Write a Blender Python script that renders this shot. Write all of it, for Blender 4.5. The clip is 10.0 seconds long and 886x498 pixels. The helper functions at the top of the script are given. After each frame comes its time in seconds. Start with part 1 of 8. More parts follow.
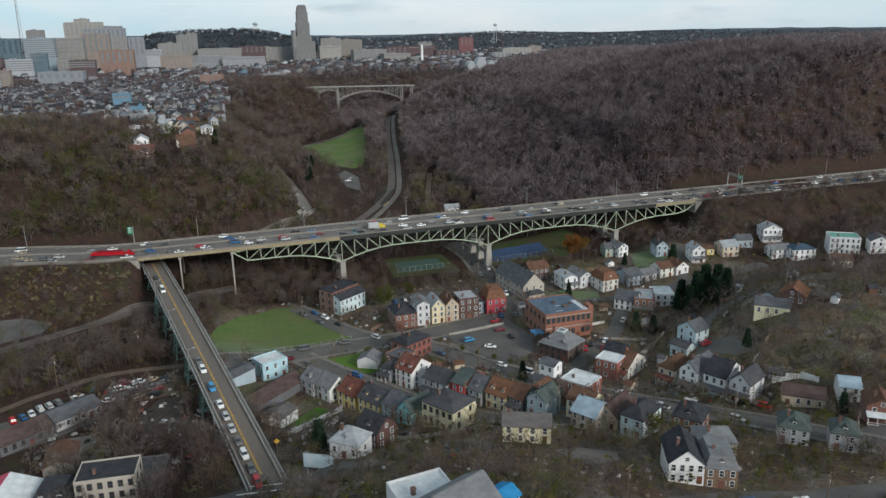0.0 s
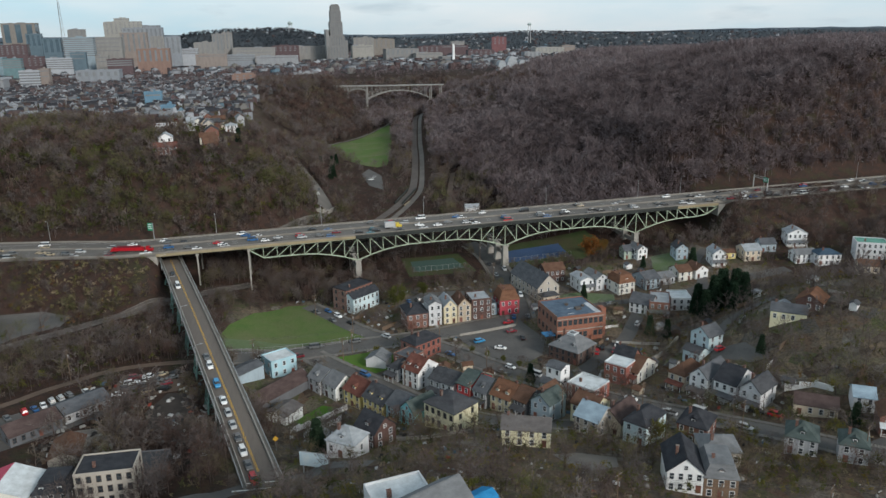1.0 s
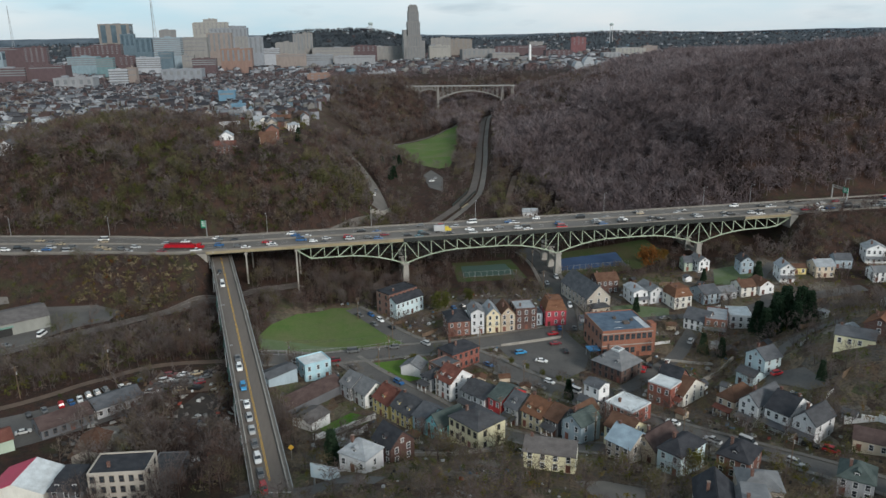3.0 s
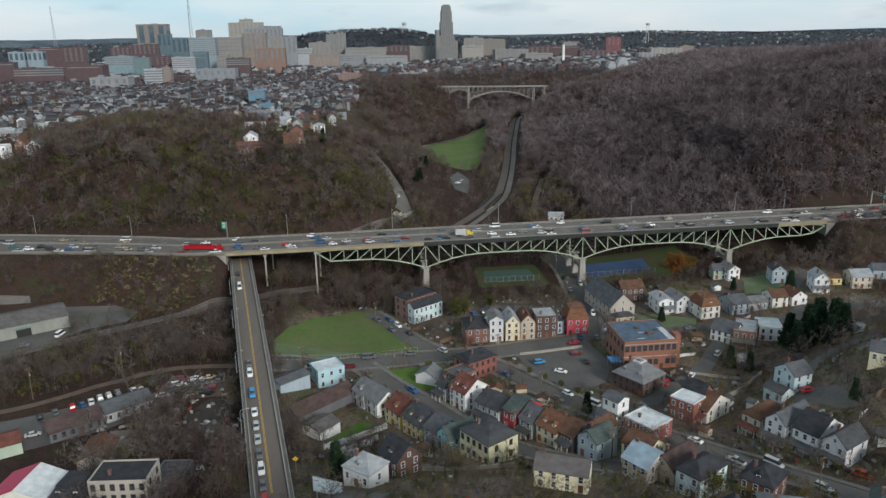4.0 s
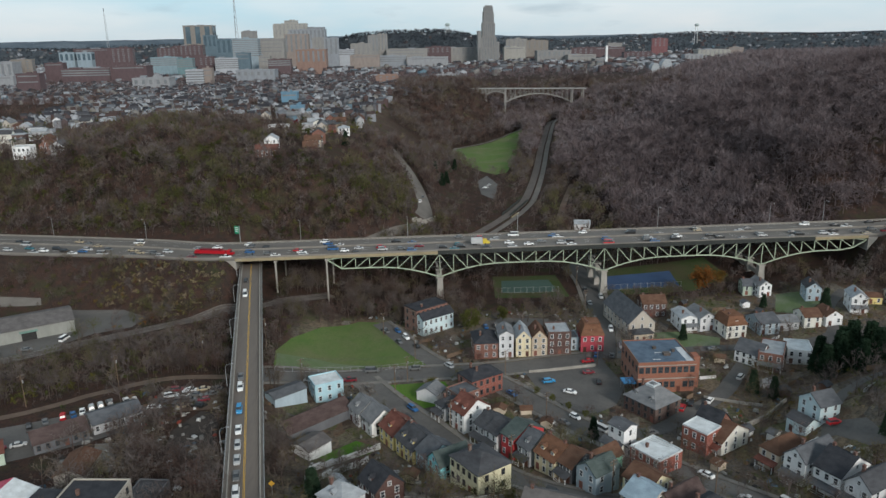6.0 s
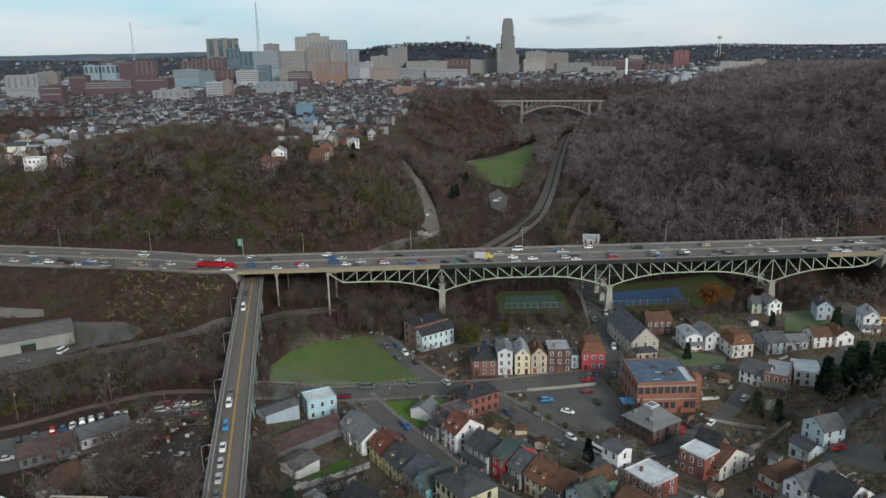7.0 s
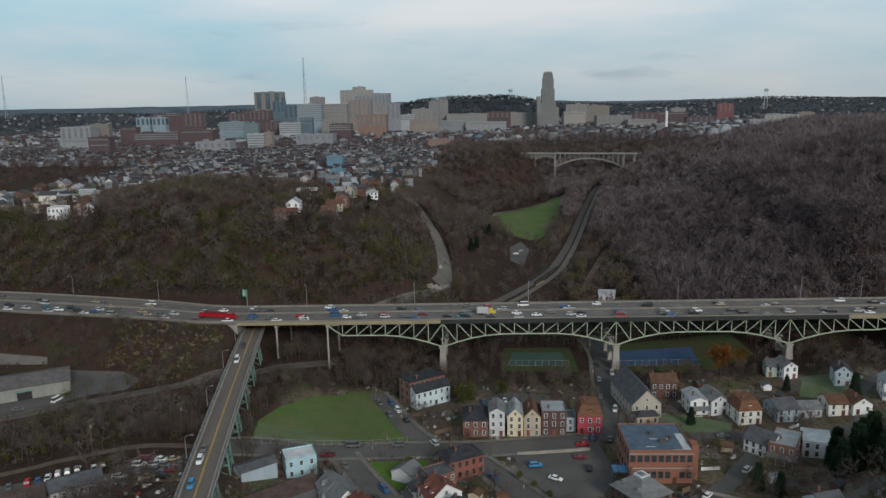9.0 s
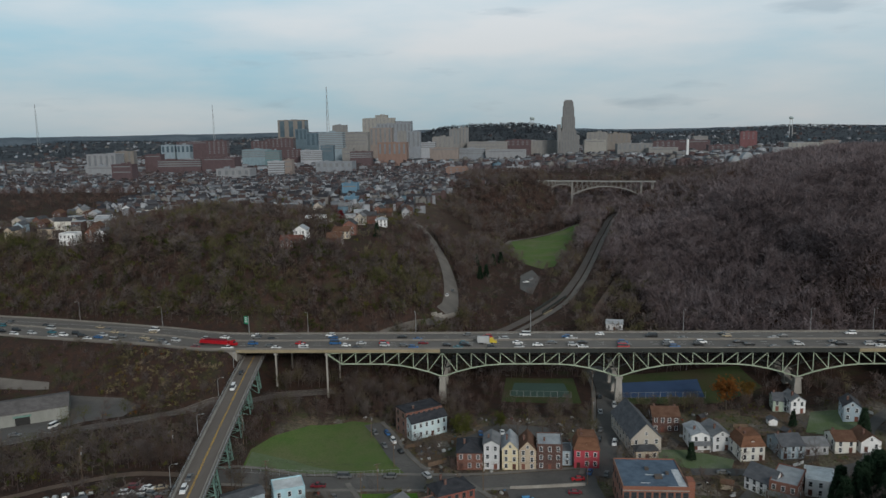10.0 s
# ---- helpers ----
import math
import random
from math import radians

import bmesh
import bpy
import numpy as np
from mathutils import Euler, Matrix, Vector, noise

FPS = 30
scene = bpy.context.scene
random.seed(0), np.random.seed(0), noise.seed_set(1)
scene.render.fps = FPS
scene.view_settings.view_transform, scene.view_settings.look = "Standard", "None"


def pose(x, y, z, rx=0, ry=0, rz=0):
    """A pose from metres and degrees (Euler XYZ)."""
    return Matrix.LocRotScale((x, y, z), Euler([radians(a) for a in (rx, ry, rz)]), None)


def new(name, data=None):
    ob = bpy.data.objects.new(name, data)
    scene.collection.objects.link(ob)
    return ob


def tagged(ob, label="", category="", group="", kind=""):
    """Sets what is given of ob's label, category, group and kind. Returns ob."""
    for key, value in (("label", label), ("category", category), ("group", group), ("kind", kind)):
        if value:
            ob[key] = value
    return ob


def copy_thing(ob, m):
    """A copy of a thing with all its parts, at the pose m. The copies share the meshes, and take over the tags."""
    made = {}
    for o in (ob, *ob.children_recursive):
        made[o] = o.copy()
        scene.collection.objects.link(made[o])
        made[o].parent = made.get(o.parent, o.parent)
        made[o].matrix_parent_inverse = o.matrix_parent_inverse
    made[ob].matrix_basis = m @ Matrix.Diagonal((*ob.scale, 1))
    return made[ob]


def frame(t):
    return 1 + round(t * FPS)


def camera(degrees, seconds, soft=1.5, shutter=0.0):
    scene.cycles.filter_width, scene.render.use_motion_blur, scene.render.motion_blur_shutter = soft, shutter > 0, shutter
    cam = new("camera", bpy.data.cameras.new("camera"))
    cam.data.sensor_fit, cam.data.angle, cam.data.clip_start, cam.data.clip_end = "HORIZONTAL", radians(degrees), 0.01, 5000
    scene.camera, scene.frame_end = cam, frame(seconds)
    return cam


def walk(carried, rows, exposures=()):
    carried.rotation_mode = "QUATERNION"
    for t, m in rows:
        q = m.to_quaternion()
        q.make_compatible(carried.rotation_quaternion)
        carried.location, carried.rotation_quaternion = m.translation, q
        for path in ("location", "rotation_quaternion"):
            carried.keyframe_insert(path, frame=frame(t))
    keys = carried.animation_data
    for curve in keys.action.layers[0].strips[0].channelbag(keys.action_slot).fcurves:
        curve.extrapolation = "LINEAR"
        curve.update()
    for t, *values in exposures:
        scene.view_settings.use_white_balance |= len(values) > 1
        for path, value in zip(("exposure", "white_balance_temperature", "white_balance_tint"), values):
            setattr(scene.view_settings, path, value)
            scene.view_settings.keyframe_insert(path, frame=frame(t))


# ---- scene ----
cam = camera(61.5, 10.0)
METRES, EYE, TILT, LEAN, TURN = 97.34, 117.0, 0.27, -0.7, -16.5
ROWS = [
    (0.0, 0.0, 0.0, 0.0, -0.49, -16.53, 1.64),
    (0.5, 0.0464, 0.004, -0.0014, 0.76, -16.52, 1.62),
    (1.0, 0.09, 0.0149, -0.0034, 2.15, -16.5, 1.62),
    (1.5, 0.1298, 0.0324, -0.0055, 3.64, -16.46, 1.61),
    (2.0, 0.1656, 0.0567, -0.0078, 5.18, -16.42, 1.62),
    (2.5, 0.197, 0.0866, -0.0094, 6.74, -16.36, 1.64),
    (4.0, 0.2706, 0.2037, -0.0101, 10.86, -16.23, 1.69),
    (4.5, 0.2919, 0.2465, -0.0097, 11.82, -16.22, 1.66),
    (5.0, 0.3182, 0.2885, -0.0098, 12.69, -16.23, 1.66),
    (6.5, 0.4222, 0.3965, -0.0119, 15.2, -15.74, 1.72),
    (7.0, 0.4639, 0.43, -0.0134, 16.08, -15.11, 1.76),
    (7.5, 0.5079, 0.4631, -0.0151, 16.97, -14.25, 1.78),
    (8.0, 0.5532, 0.4949, -0.0157, 17.88, -13.25, 1.79),
    (8.5, 0.5999, 0.5255, -0.0163, 18.8, -12.2, 1.78),
    (9.0, 0.6483, 0.5564, -0.0164, 19.73, -11.15, 1.8),
    (9.5, 0.6961, 0.5876, -0.0179, 20.65, -10.08, 1.81),
    (10.0, 0.7445, 0.6188, -0.0186, 21.61, -9.01, 1.78),
]
walk(cam, [(t, pose(0, 0, EYE, TILT, LEAN, TURN) @ pose(METRES * x, METRES * y, METRES * z, 90 + pitch, roll, yaw)) for t, x, y, z, yaw, pitch, roll in ROWS], [(0.0, 0.0), (6.5, -0.06), (7.5, -0.2), (8.5, -0.42), (10.0, -0.62)])


# ---- shape of the land ----
def sstep(a, b, v):
    u = min(1.0, max(0.0, (v - a) / (b - a)))
    return u * u * (3 - 2 * u)


def lerp(a, b, u):
    return a + (b - a) * u


def road_near(x):
    """Near edge of the parkway, which bends off to the west."""
    return 362.0 + (0.0 if x > -40 else -0.2 * (x + 40) * sstep(-40, -90, x))


def road_far(x):
    return road_near(x) + 27.5 + 7 * sstep(-30, -190, x)


def land(x, y):
    # valley floor, a little higher west of the ramp bridge and towards the head of the valley
    z = lerp(-8.2, -0.5, sstep(14, -24, x)) + 8.5 * sstep(380, 560, y) + 3.5 * sstep(100, 185, x) * sstep(240, 330, y)
    z += 4.0 * sstep(190, 240, x) * sstep(260, 340, y)
    # near bank on which the camera's side of the village climbs
    knoll = lerp(34, 14, sstep(20, 135, x)) * sstep(-30, 4, x) + 9 * sstep(4, -30, x)
    z += knoll * sstep(240, 110, y)
    z += 13 * sstep(140, 100, y) * sstep(95, 45, x) * sstep(-40, 0, x)
    # level crossing at the foot of the ramp
    z = lerp(z, min(z, 6.9), sstep(20, 10, math.hypot(x, y - 169)))
    # wooded spur east of the village
    z += 26 * sstep(75, 10, math.hypot((x - 228) * 0.9, y - 213))
    z += 26 * sstep(250, 420, x) * sstep(360, 250, y)
    # embankment of the parkway
    deck = 16.9
    n, f = road_near(x), road_far(x)
    west, east = sstep(-32, -48, x), sstep(252, 268, x)
    onroad = max(west, east)
    if onroad > 0:
        foot = lerp(n - 33, n - 36, east)
        up = sstep(foot, n - 2, y)
        z = lerp(z, deck, up * onroad)
    # western plateau behind the parkway
    edge_x = 82 + 10 * sstep(500, 700, y) - 14 * sstep(460, 400, y) + 82 * sstep(880, 1070, y)
    slope = sstep(f - 5 + 6 * west, f + 44, y)
    side = sstep(edge_x, edge_x - 100 + 38 * sstep(880, 1070, y), x)
    plateau = 50 - 6 * sstep(540, 640, y) + 2 * sstep(700, 900, y)
    plateau += 11 * math.exp(-((x + 118) / 62) ** 2 - ((y - 540) / 62) ** 2)
    z = lerp(z, max(z, plateau), slope * side)
    # eastern park hill
    top = lerp(92, 77, sstep(520, 760, y))
    top = lerp(top, 46, sstep(900, 1350, y))
    foot_x = 172 - 22 * sstep(520, 660, y) + 120 * sstep(860, 1060, y)
    hill = sstep(foot_x - 25, foot_x + 290, x) ** 0.92
    z = lerp(z, max(z, top), hill * sstep(lerp(f - 25, f + 1, sstep(225, 258, x)), f + 50, y))
    # uplands beyond the ravine
    z = lerp(z, 40, sstep(1060, 1350, y))
    far = math.hypot(x - 80, y)
    z += 48 * sstep(2500, 4300, far)
    z += 86 * math.exp(-((x - 20) / 320) ** 4 - ((y - 2800) / 250) ** 2)
    z += 50 * sstep(380, 900, abs(x)) * sstep(60, -200, y) + 8 * sstep(60, -60, y)
    return z


def ground(x, y):
    """Height of the land, which rises gently to the east."""
    return land(x - 1.5, y) + 0.0131 * min(max(x, -150), 350) + 0.0011 * min(y, 700)


def deck_z(x):
    """Top of the parkway's roadway."""
    return 17.35 + 0.0115 * (min(max(x, -220), 480) + 36)

# ---- light ----
SUN_EL, SUN_AZ = 25.0, 154.0
world = bpy.data.worlds.new("sky")
scene.world = world
world.use_nodes = True
wn, wl = world.node_tree.nodes, world.node_tree.links
wn.clear()
w_out = wn.new("ShaderNodeOutputWorld")
w_sky = wn.new("ShaderNodeTexSky")
w_sky.sky_type, w_sky.sun_disc = "NISHITA", False
w_sky.sun_elevation, w_sky.sun_rotation = radians(SUN_EL), radians(SUN_AZ)
w_bg = wn.new("ShaderNodeBackground")
w_bg.inputs["Strength"].default_value = 0.12
wl.new(w_sky.outputs[0], w_bg.inputs["Color"])
# a layer of broken overcast, streaked along the horizon
w_co = wn.new("ShaderNodeTexCoord")
w_map = wn.new("ShaderNodeMapping")
w_map.inputs["Scale"].default_value = (1.0, 1.0, 4.2)
w_map.inputs["Location"].default_value = (3.7, 1.3, 0.4)
wl.new(w_co.outputs["Generated"], w_map.inputs["Vector"])
w_n = wn.new("ShaderNodeTexNoise")
w_n.inputs["Scale"].default_value, w_n.inputs["Detail"].default_value, w_n.inputs["Roughness"].default_value = 2.6, 6, 0.52
wl.new(w_map.outputs[0], w_n.inputs["Vector"])
w_ramp = wn.new("ShaderNodeValToRGB")
w_ramp.color_ramp.elements[0].position, w_ramp.color_ramp.elements[0].color = 0.33, (0.42, 0.64, 0.755, 1)
w_ramp.color_ramp.elements[1].position, w_ramp.color_ramp.elements[1].color = 0.68, (0.74, 0.775, 0.80, 1)
w_mid = w_ramp.color_ramp.elements.new(0.46)
w_mid.color = (0.55, 0.685, 0.76, 1)
wl.new(w_n.outputs[0], w_ramp.inputs[0])
w_cl = wn.new("ShaderNodeBackground")
# overcast brightest low over the land; unseen overhead it is dimmed for less fill
w_sep = wn.new("ShaderNodeSeparateXYZ")
wl.new(w_co.outputs["Generated"], w_sep.inputs[0])
w_up = wn.new("ShaderNodeMapRange")
w_up.inputs["From Min"].default_value, w_up.inputs["From Max"].default_value = 0.0, 0.2
w_up.inputs["To Min"].default_value, w_up.inputs["To Max"].default_value = 1.05, 1.62
w_dim = wn.new("ShaderNodeMapRange")
w_dim.inputs["From Min"].default_value, w_dim.inputs["From Max"].default_value = 0.28, 0.75
w_dim.inputs["To Min"].default_value, w_dim.inputs["To Max"].default_value = 1.0, 0.36
w_str = wn.new("ShaderNodeMath")
w_str.operation = "MULTIPLY"
wl.new(w_sep.outputs["Z"], w_up.inputs[0])
wl.new(w_sep.outputs["Z"], w_dim.inputs[0])
wl.new(w_up.outputs[0], w_str.inputs[0])
wl.new(w_dim.outputs[0], w_str.inputs[1])
wl.new(w_str.outputs[0], w_cl.inputs["Strength"])
# small grey cloudlets under the main layer
w_map2 = wn.new("ShaderNodeMapping")
w_map2.inputs["Scale"].default_value = (1.0, 1.0, 5.0)
w_map2.inputs["Location"].default_value = (0.6, 2.1, 1.4)
wl.new(w_co.outputs["Generated"], w_map2.inputs["Vector"])
w_n2 = wn.new("ShaderNodeTexNoise")
w_n2.inputs["Scale"].default_value, w_n2.inputs["Detail"].default_value, w_n2.inputs["Roughness"].default_value = 5.5, 5, 0.5
wl.new(w_map2.outputs[0], w_n2.inputs["Vector"])
w_lo = wn.new("ShaderNodeMapRange")
w_lo.inputs["From Min"].default_value, w_lo.inputs["From Max"].default_value, w_lo.inputs["To Max"].default_value = 0.60, 0.72, 0.55
wl.new(w_n2.outputs[0], w_lo.inputs[0])
w_cm = wn.new("ShaderNodeMix")
w_cm.data_type = "RGBA"
wl.new(w_lo.outputs[0], w_cm.inputs[0])
wl.new(w_ramp.outputs[0], w_cm.inputs[6])
w_cm.inputs[7].default_value = (0.36, 0.46, 0.54, 1)
wl.new(w_cm.outputs[2], w_cl.inputs["Color"])
w_mix = wn.new("ShaderNodeMixShader")
w_mix.inputs[0].default_value = 0.92
wl.new(w_bg.outputs[0], w_mix.inputs[1])
wl.new(w_cl.outputs[0], w_mix.inputs[2])
wl.new(w_mix.outputs[0], w_out.inputs["Surface"])
sun = new("sun", bpy.data.lights.new("sun", "SUN"))
sun.data.energy, sun.data.angle, sun.data.color = 3.0, radians(16), (1.0, 0.945, 0.86)
sun.matrix_world = pose(0, 0, 300, 90 - SUN_EL, 0, 180 - SUN_AZ)

# ---- materials ----
def shader(name, rough=0.8, metal=0.0, spec=0.3):
    m = bpy.data.materials.new(name)
    m.use_nodes = True
    nt = m.node_tree
    b = nt.nodes["Principled BSDF"]
    b.inputs["Roughness"].default_value, b.inputs["Metallic"].default_value = rough, metal
    b.inputs["Specular IOR Level"].default_value = spec
    return m, nt, b


def node(nt, kind, **values):
    n = nt.nodes.new(kind)
    for k, v in values.items():
        n.inputs[k.replace("_", " ")].default_value = v
    return n


def noise_fac(nt, scale, detail=4, lo=0.35, hi=0.65, stretch=None):
    geo = nt.nodes.new("ShaderNodeNewGeometry")
    src = geo.outputs["Position"]
    if stretch:
        mp = nt.nodes.new("ShaderNodeMapping")
        mp.inputs["Scale"].default_value = stretch
        nt.links.new(src, mp.inputs["Vector"])
        src = mp.outputs[0]
    n = node(nt, "ShaderNodeTexNoise", Scale=scale, Detail=detail, Roughness=0.6)
    nt.links.new(src, n.inputs["Vector"])
    r = nt.nodes.new("ShaderNodeMapRange")
    r.inputs["From Min"].default_value, r.inputs["From Max"].default_value = lo, hi
    nt.links.new(n.outputs[0], r.inputs[0])
    return r.outputs[0]


def mix(nt, fac, a, b, how="MIX"):
    m = nt.nodes.new("ShaderNodeMix")
    m.data_type, m.blend_type = "RGBA", how
    for sock, v in ((m.inputs[0], fac), (m.inputs[6], a), (m.inputs[7], b)):
        if isinstance(v, (int, float)):
            sock.default_value = v
        elif isinstance(v, tuple):
            sock.default_value = (*v, 1)
        else:
            nt.links.new(v, sock)
    return m.outputs[2]


def surface(name, c1, c2, big=0.12, fine=1.6, rough=0.85, metal=0.0, bump=0.0, dirt=0.25, stretch=None, spec=0.3, per_object=0.0):
    """A weathered surface: two tones at a large and a fine scale, with dirt."""
    m, nt, b = shader(name, rough, metal, spec)
    col = mix(nt, noise_fac(nt, big, stretch=stretch), c1, c2)
    grey = tuple(0.45 * v for v in c1)
    f = noise_fac(nt, fine, 5, 0.45, 0.8, stretch)
    s = nt.nodes.new("ShaderNodeMath")
    s.operation = "MULTIPLY"
    s.inputs[1].default_value = dirt
    nt.links.new(f, s.inputs[0])
    col = mix(nt, s.outputs[0], col, grey)
    if per_object:
        inf = nt.nodes.new("ShaderNodeObjectInfo")
        r = nt.nodes.new("ShaderNodeMapRange")
        r.inputs["To Min"].default_value, r.inputs["To Max"].default_value = 1 - per_object, 1 + per_object
        nt.links.new(inf.outputs["Random"], r.inputs[0])
        cc = nt.nodes.new("ShaderNodeCombineColor")
        for i in range(3):
            nt.links.new(r.outputs[0], cc.inputs[i])
        col = mix(nt, 1.0, col, cc.outputs[0], "MULTIPLY")
    nt.links.new(col, b.inputs["Base Color"])
    if bump:
        bp = node(nt, "ShaderNodeBump", Strength=bump, Distance=0.1)
        nt.links.new(f, bp.inputs["Height"])
        nt.links.new(bp.outputs[0], b.inputs["Normal"])
    return m


WALLS = {}


def wall_mat(key, c):
    if key not in WALLS:
        WALLS[key] = surface("wall_" + key, c, tuple(0.82 * v for v in c), 0.25, 2.2, 0.8, dirt=0.22, stretch=(1, 1, 0.4), bump=0.15)
    return WALLS[key]


PAINTS = {
    "white": (0.74, 0.75, 0.76), "cream": (0.66, 0.58, 0.40), "yellow": (0.72, 0.60, 0.26), "paleyellow": (0.70, 0.66, 0.46), "red": (0.46, 0.05, 0.055), "pinkcream": (0.60, 0.50, 0.43), "shedgrey": (0.255, 0.262, 0.245), "citybrick": (0.27, 0.165, 0.145),
    "pinkred": (0.42, 0.062, 0.085), "grey": (0.36, 0.37, 0.39), "palegrey": (0.58, 0.59, 0.61), "darkgrey": (0.13, 0.135, 0.15), "teal": (0.28, 0.72, 0.80),
    "paleblue": (0.38, 0.57, 0.65), "icy": (0.52, 0.64, 0.68), "bluegrey": (0.34, 0.42, 0.48), "tan": (0.46, 0.38, 0.29), "brown": (0.13, 0.07, 0.05), "green": (0.38, 0.46, 0.38),
    "stone": (0.42, 0.385, 0.34), "mint": (0.25, 0.50, 0.38), "beige": (0.55, 0.47, 0.37), "peach": (0.50, 0.38, 0.30), "orangebrick": (0.44, 0.23, 0.155),
    "offwhite": (0.66, 0.65, 0.60), "skyblue": (0.20, 0.38, 0.50), "glassblue": (0.30, 0.40, 0.45),
}
ROOFS = {
    "black": (0.028, 0.030, 0.036), "dark": (0.048, 0.050, 0.056), "slate": (0.075, 0.08, 0.09), "greygreen": (0.055, 0.072, 0.07), "grey": (0.13, 0.136, 0.145),
    "palegrey": (0.24, 0.26, 0.28), "white": (0.45, 0.48, 0.50), "brown": (0.092, 0.05, 0.034), "rust": (0.125, 0.062, 0.038), "redbrown": (0.115, 0.046, 0.036),
    "maroon": (0.062, 0.043, 0.041), "blue": (0.22, 0.29, 0.35), "tar": (0.07, 0.10, 0.14), "verdigris": (0.10, 0.24, 0.20), "navy": (0.035, 0.06, 0.09), "shed": (0.095, 0.088, 0.088), "brightblue": (0.02, 0.17, 0.36),
}


def brick_mat(key, c1, c2, mortar):
    """Brickwork with courses at true size."""
    if key in WALLS:
        return WALLS[key]
    m, nt, b = shader("brick_" + key, 0.9)
    tc = nt.nodes.new("ShaderNodeTexCoord")
    br = nt.nodes.new("ShaderNodeTexBrick")
    br.inputs["Color1"].default_value, br.inputs["Color2"].default_value, br.inputs["Mortar"].default_value = (*c1, 1), (*c2, 1), (*mortar, 1)
    br.inputs["Scale"].default_value, br.inputs["Brick Width"].default_value, br.inputs["Row Height"].default_value = 1.0, 0.22, 0.075
    br.inputs["Mortar Size"].default_value = 0.008
    mp = nt.nodes.new("ShaderNodeMapping")
    mp.inputs["Rotation"].default_value = (radians(90), 0, 0)
    nt.links.new(tc.outputs["Object"], mp.inputs["Vector"])
    nt.links.new(mp.outputs[0], br.inputs["Vector"])
    col = mix(nt, noise_fac(nt, 0.5), br.outputs[0], tuple(0.7 * v for v in c1), "MIX")
    nt.links.new(mix(nt, 0.35, br.outputs[0], col), b.inputs["Base Color"])
    WALLS[key] = m
    return m


BRICKS = {"brick": ((0.195, 0.078, 0.056), (0.15, 0.06, 0.046), (0.21, 0.17, 0.15)), "darkbrick": ((0.105, 0.052, 0.044), (0.075, 0.038, 0.034), (0.13, 0.11, 0.1)),
          "schoolbrick": ((0.275, 0.105, 0.068), (0.22, 0.085, 0.056), (0.22, 0.145, 0.115)), "brightbrick": ((0.25, 0.07, 0.05), (0.20, 0.056, 0.042), (0.26, 0.18, 0.16)),
          "brownbrick": ((0.20, 0.125, 0.08), (0.155, 0.095, 0.06), (0.2, 0.16, 0.13))}


def wall_of(key):
    return brick_mat(key, *BRICKS[key]) if key in BRICKS else wall_mat(key, PAINTS[key])


ROOF_M = {}


def roof_of(key):
    if key not in ROOF_M:
        c = ROOFS[key]
        metal = key in ("white", "palegrey", "blue")
        ROOF_M[key] = surface("roof_" + key, c, tuple(1.35 * v + 0.01 for v in c), 0.35, 3.0, 0.55 if metal else 0.92, dirt=0.3, stretch=(1, 1, 2.5), bump=0.3, spec=0.12)
    return ROOF_M[key]


M_TRIM = surface("trim_paint", (0.68, 0.69, 0.70), (0.58, 0.59, 0.6), 0.4, 3, 0.6)
M_TRIMD = surface("trim_dark", (0.10, 0.08, 0.07), (0.07, 0.06, 0.055), 0.4, 3, 0.6)
M_PANE, nt_, b_ = shader("window_glass", 0.25, 0.0, 0.6)
nt_.links.new(mix(nt_, noise_fac(nt_, 0.6), (0.018, 0.022, 0.028), (0.05, 0.06, 0.07)), b_.inputs["Base Color"])
M_DOOR = surface("door_paint", (0.16, 0.06, 0.045), (0.10, 0.05, 0.04), 0.5, 3, 0.5, per_object=0.5)
M_CHIM = brick_mat("chimney", (0.145, 0.068, 0.053), (0.11, 0.055, 0.045), (0.2, 0.17, 0.15))
M_ASPH = surface("asphalt", (0.085, 0.082, 0.081), (0.115, 0.11, 0.106), 0.08, 0.9, 0.92, dirt=0.35, bump=0.1)
M_HWY = surface("parkway_concrete", (0.148, 0.137, 0.128), (0.112, 0.105, 0.10), 0.05, 0.7, 0.9, dirt=0.35, stretch=(0.25, 1.6, 1))
M_RAMP = surface("ramp_asphalt", (0.142, 0.122, 0.108), (0.112, 0.098, 0.09), 0.06, 0.9, 0.9, dirt=0.3, stretch=(1.4, 0.25, 1))
M_CONC = surface("concrete", (0.33, 0.315, 0.29), (0.24, 0.225, 0.205), 0.2, 1.5, 0.9, dirt=0.4, stretch=(1, 1, 0.3), bump=0.2)
M_WALKD = surface("worn_gravel", (0.15, 0.138, 0.126), (0.11, 0.10, 0.093), 0.1, 1.2, 0.95)
M_WALK = surface("pavement_concrete", (0.19, 0.178, 0.162), (0.14, 0.132, 0.124), 0.3, 2, 0.9)
M_FASCIA = surface("fascia_concrete", (0.30, 0.25, 0.16), (0.22, 0.185, 0.12), 0.12, 1.2, 0.85, dirt=0.4)
M_BARRIER = surface("barrier_concrete", (0.205, 0.19, 0.172), (0.155, 0.143, 0.13), 0.15, 1.2, 0.9, dirt=0.4)
# dark girder steel; also stands for under-deck shade on the inner members
M_DARKDECK = surface("dark_steel_and_shade", (0.035, 0.04, 0.038), (0.025, 0.028, 0.027), 0.2, 1.5, 0.8)
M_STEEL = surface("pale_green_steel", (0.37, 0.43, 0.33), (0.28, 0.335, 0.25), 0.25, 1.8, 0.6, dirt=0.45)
M_GSTEEL = surface("green_steel", (0.16, 0.27, 0.24), (0.11, 0.19, 0.165), 0.3, 1.8, 0.6, dirt=0.4)
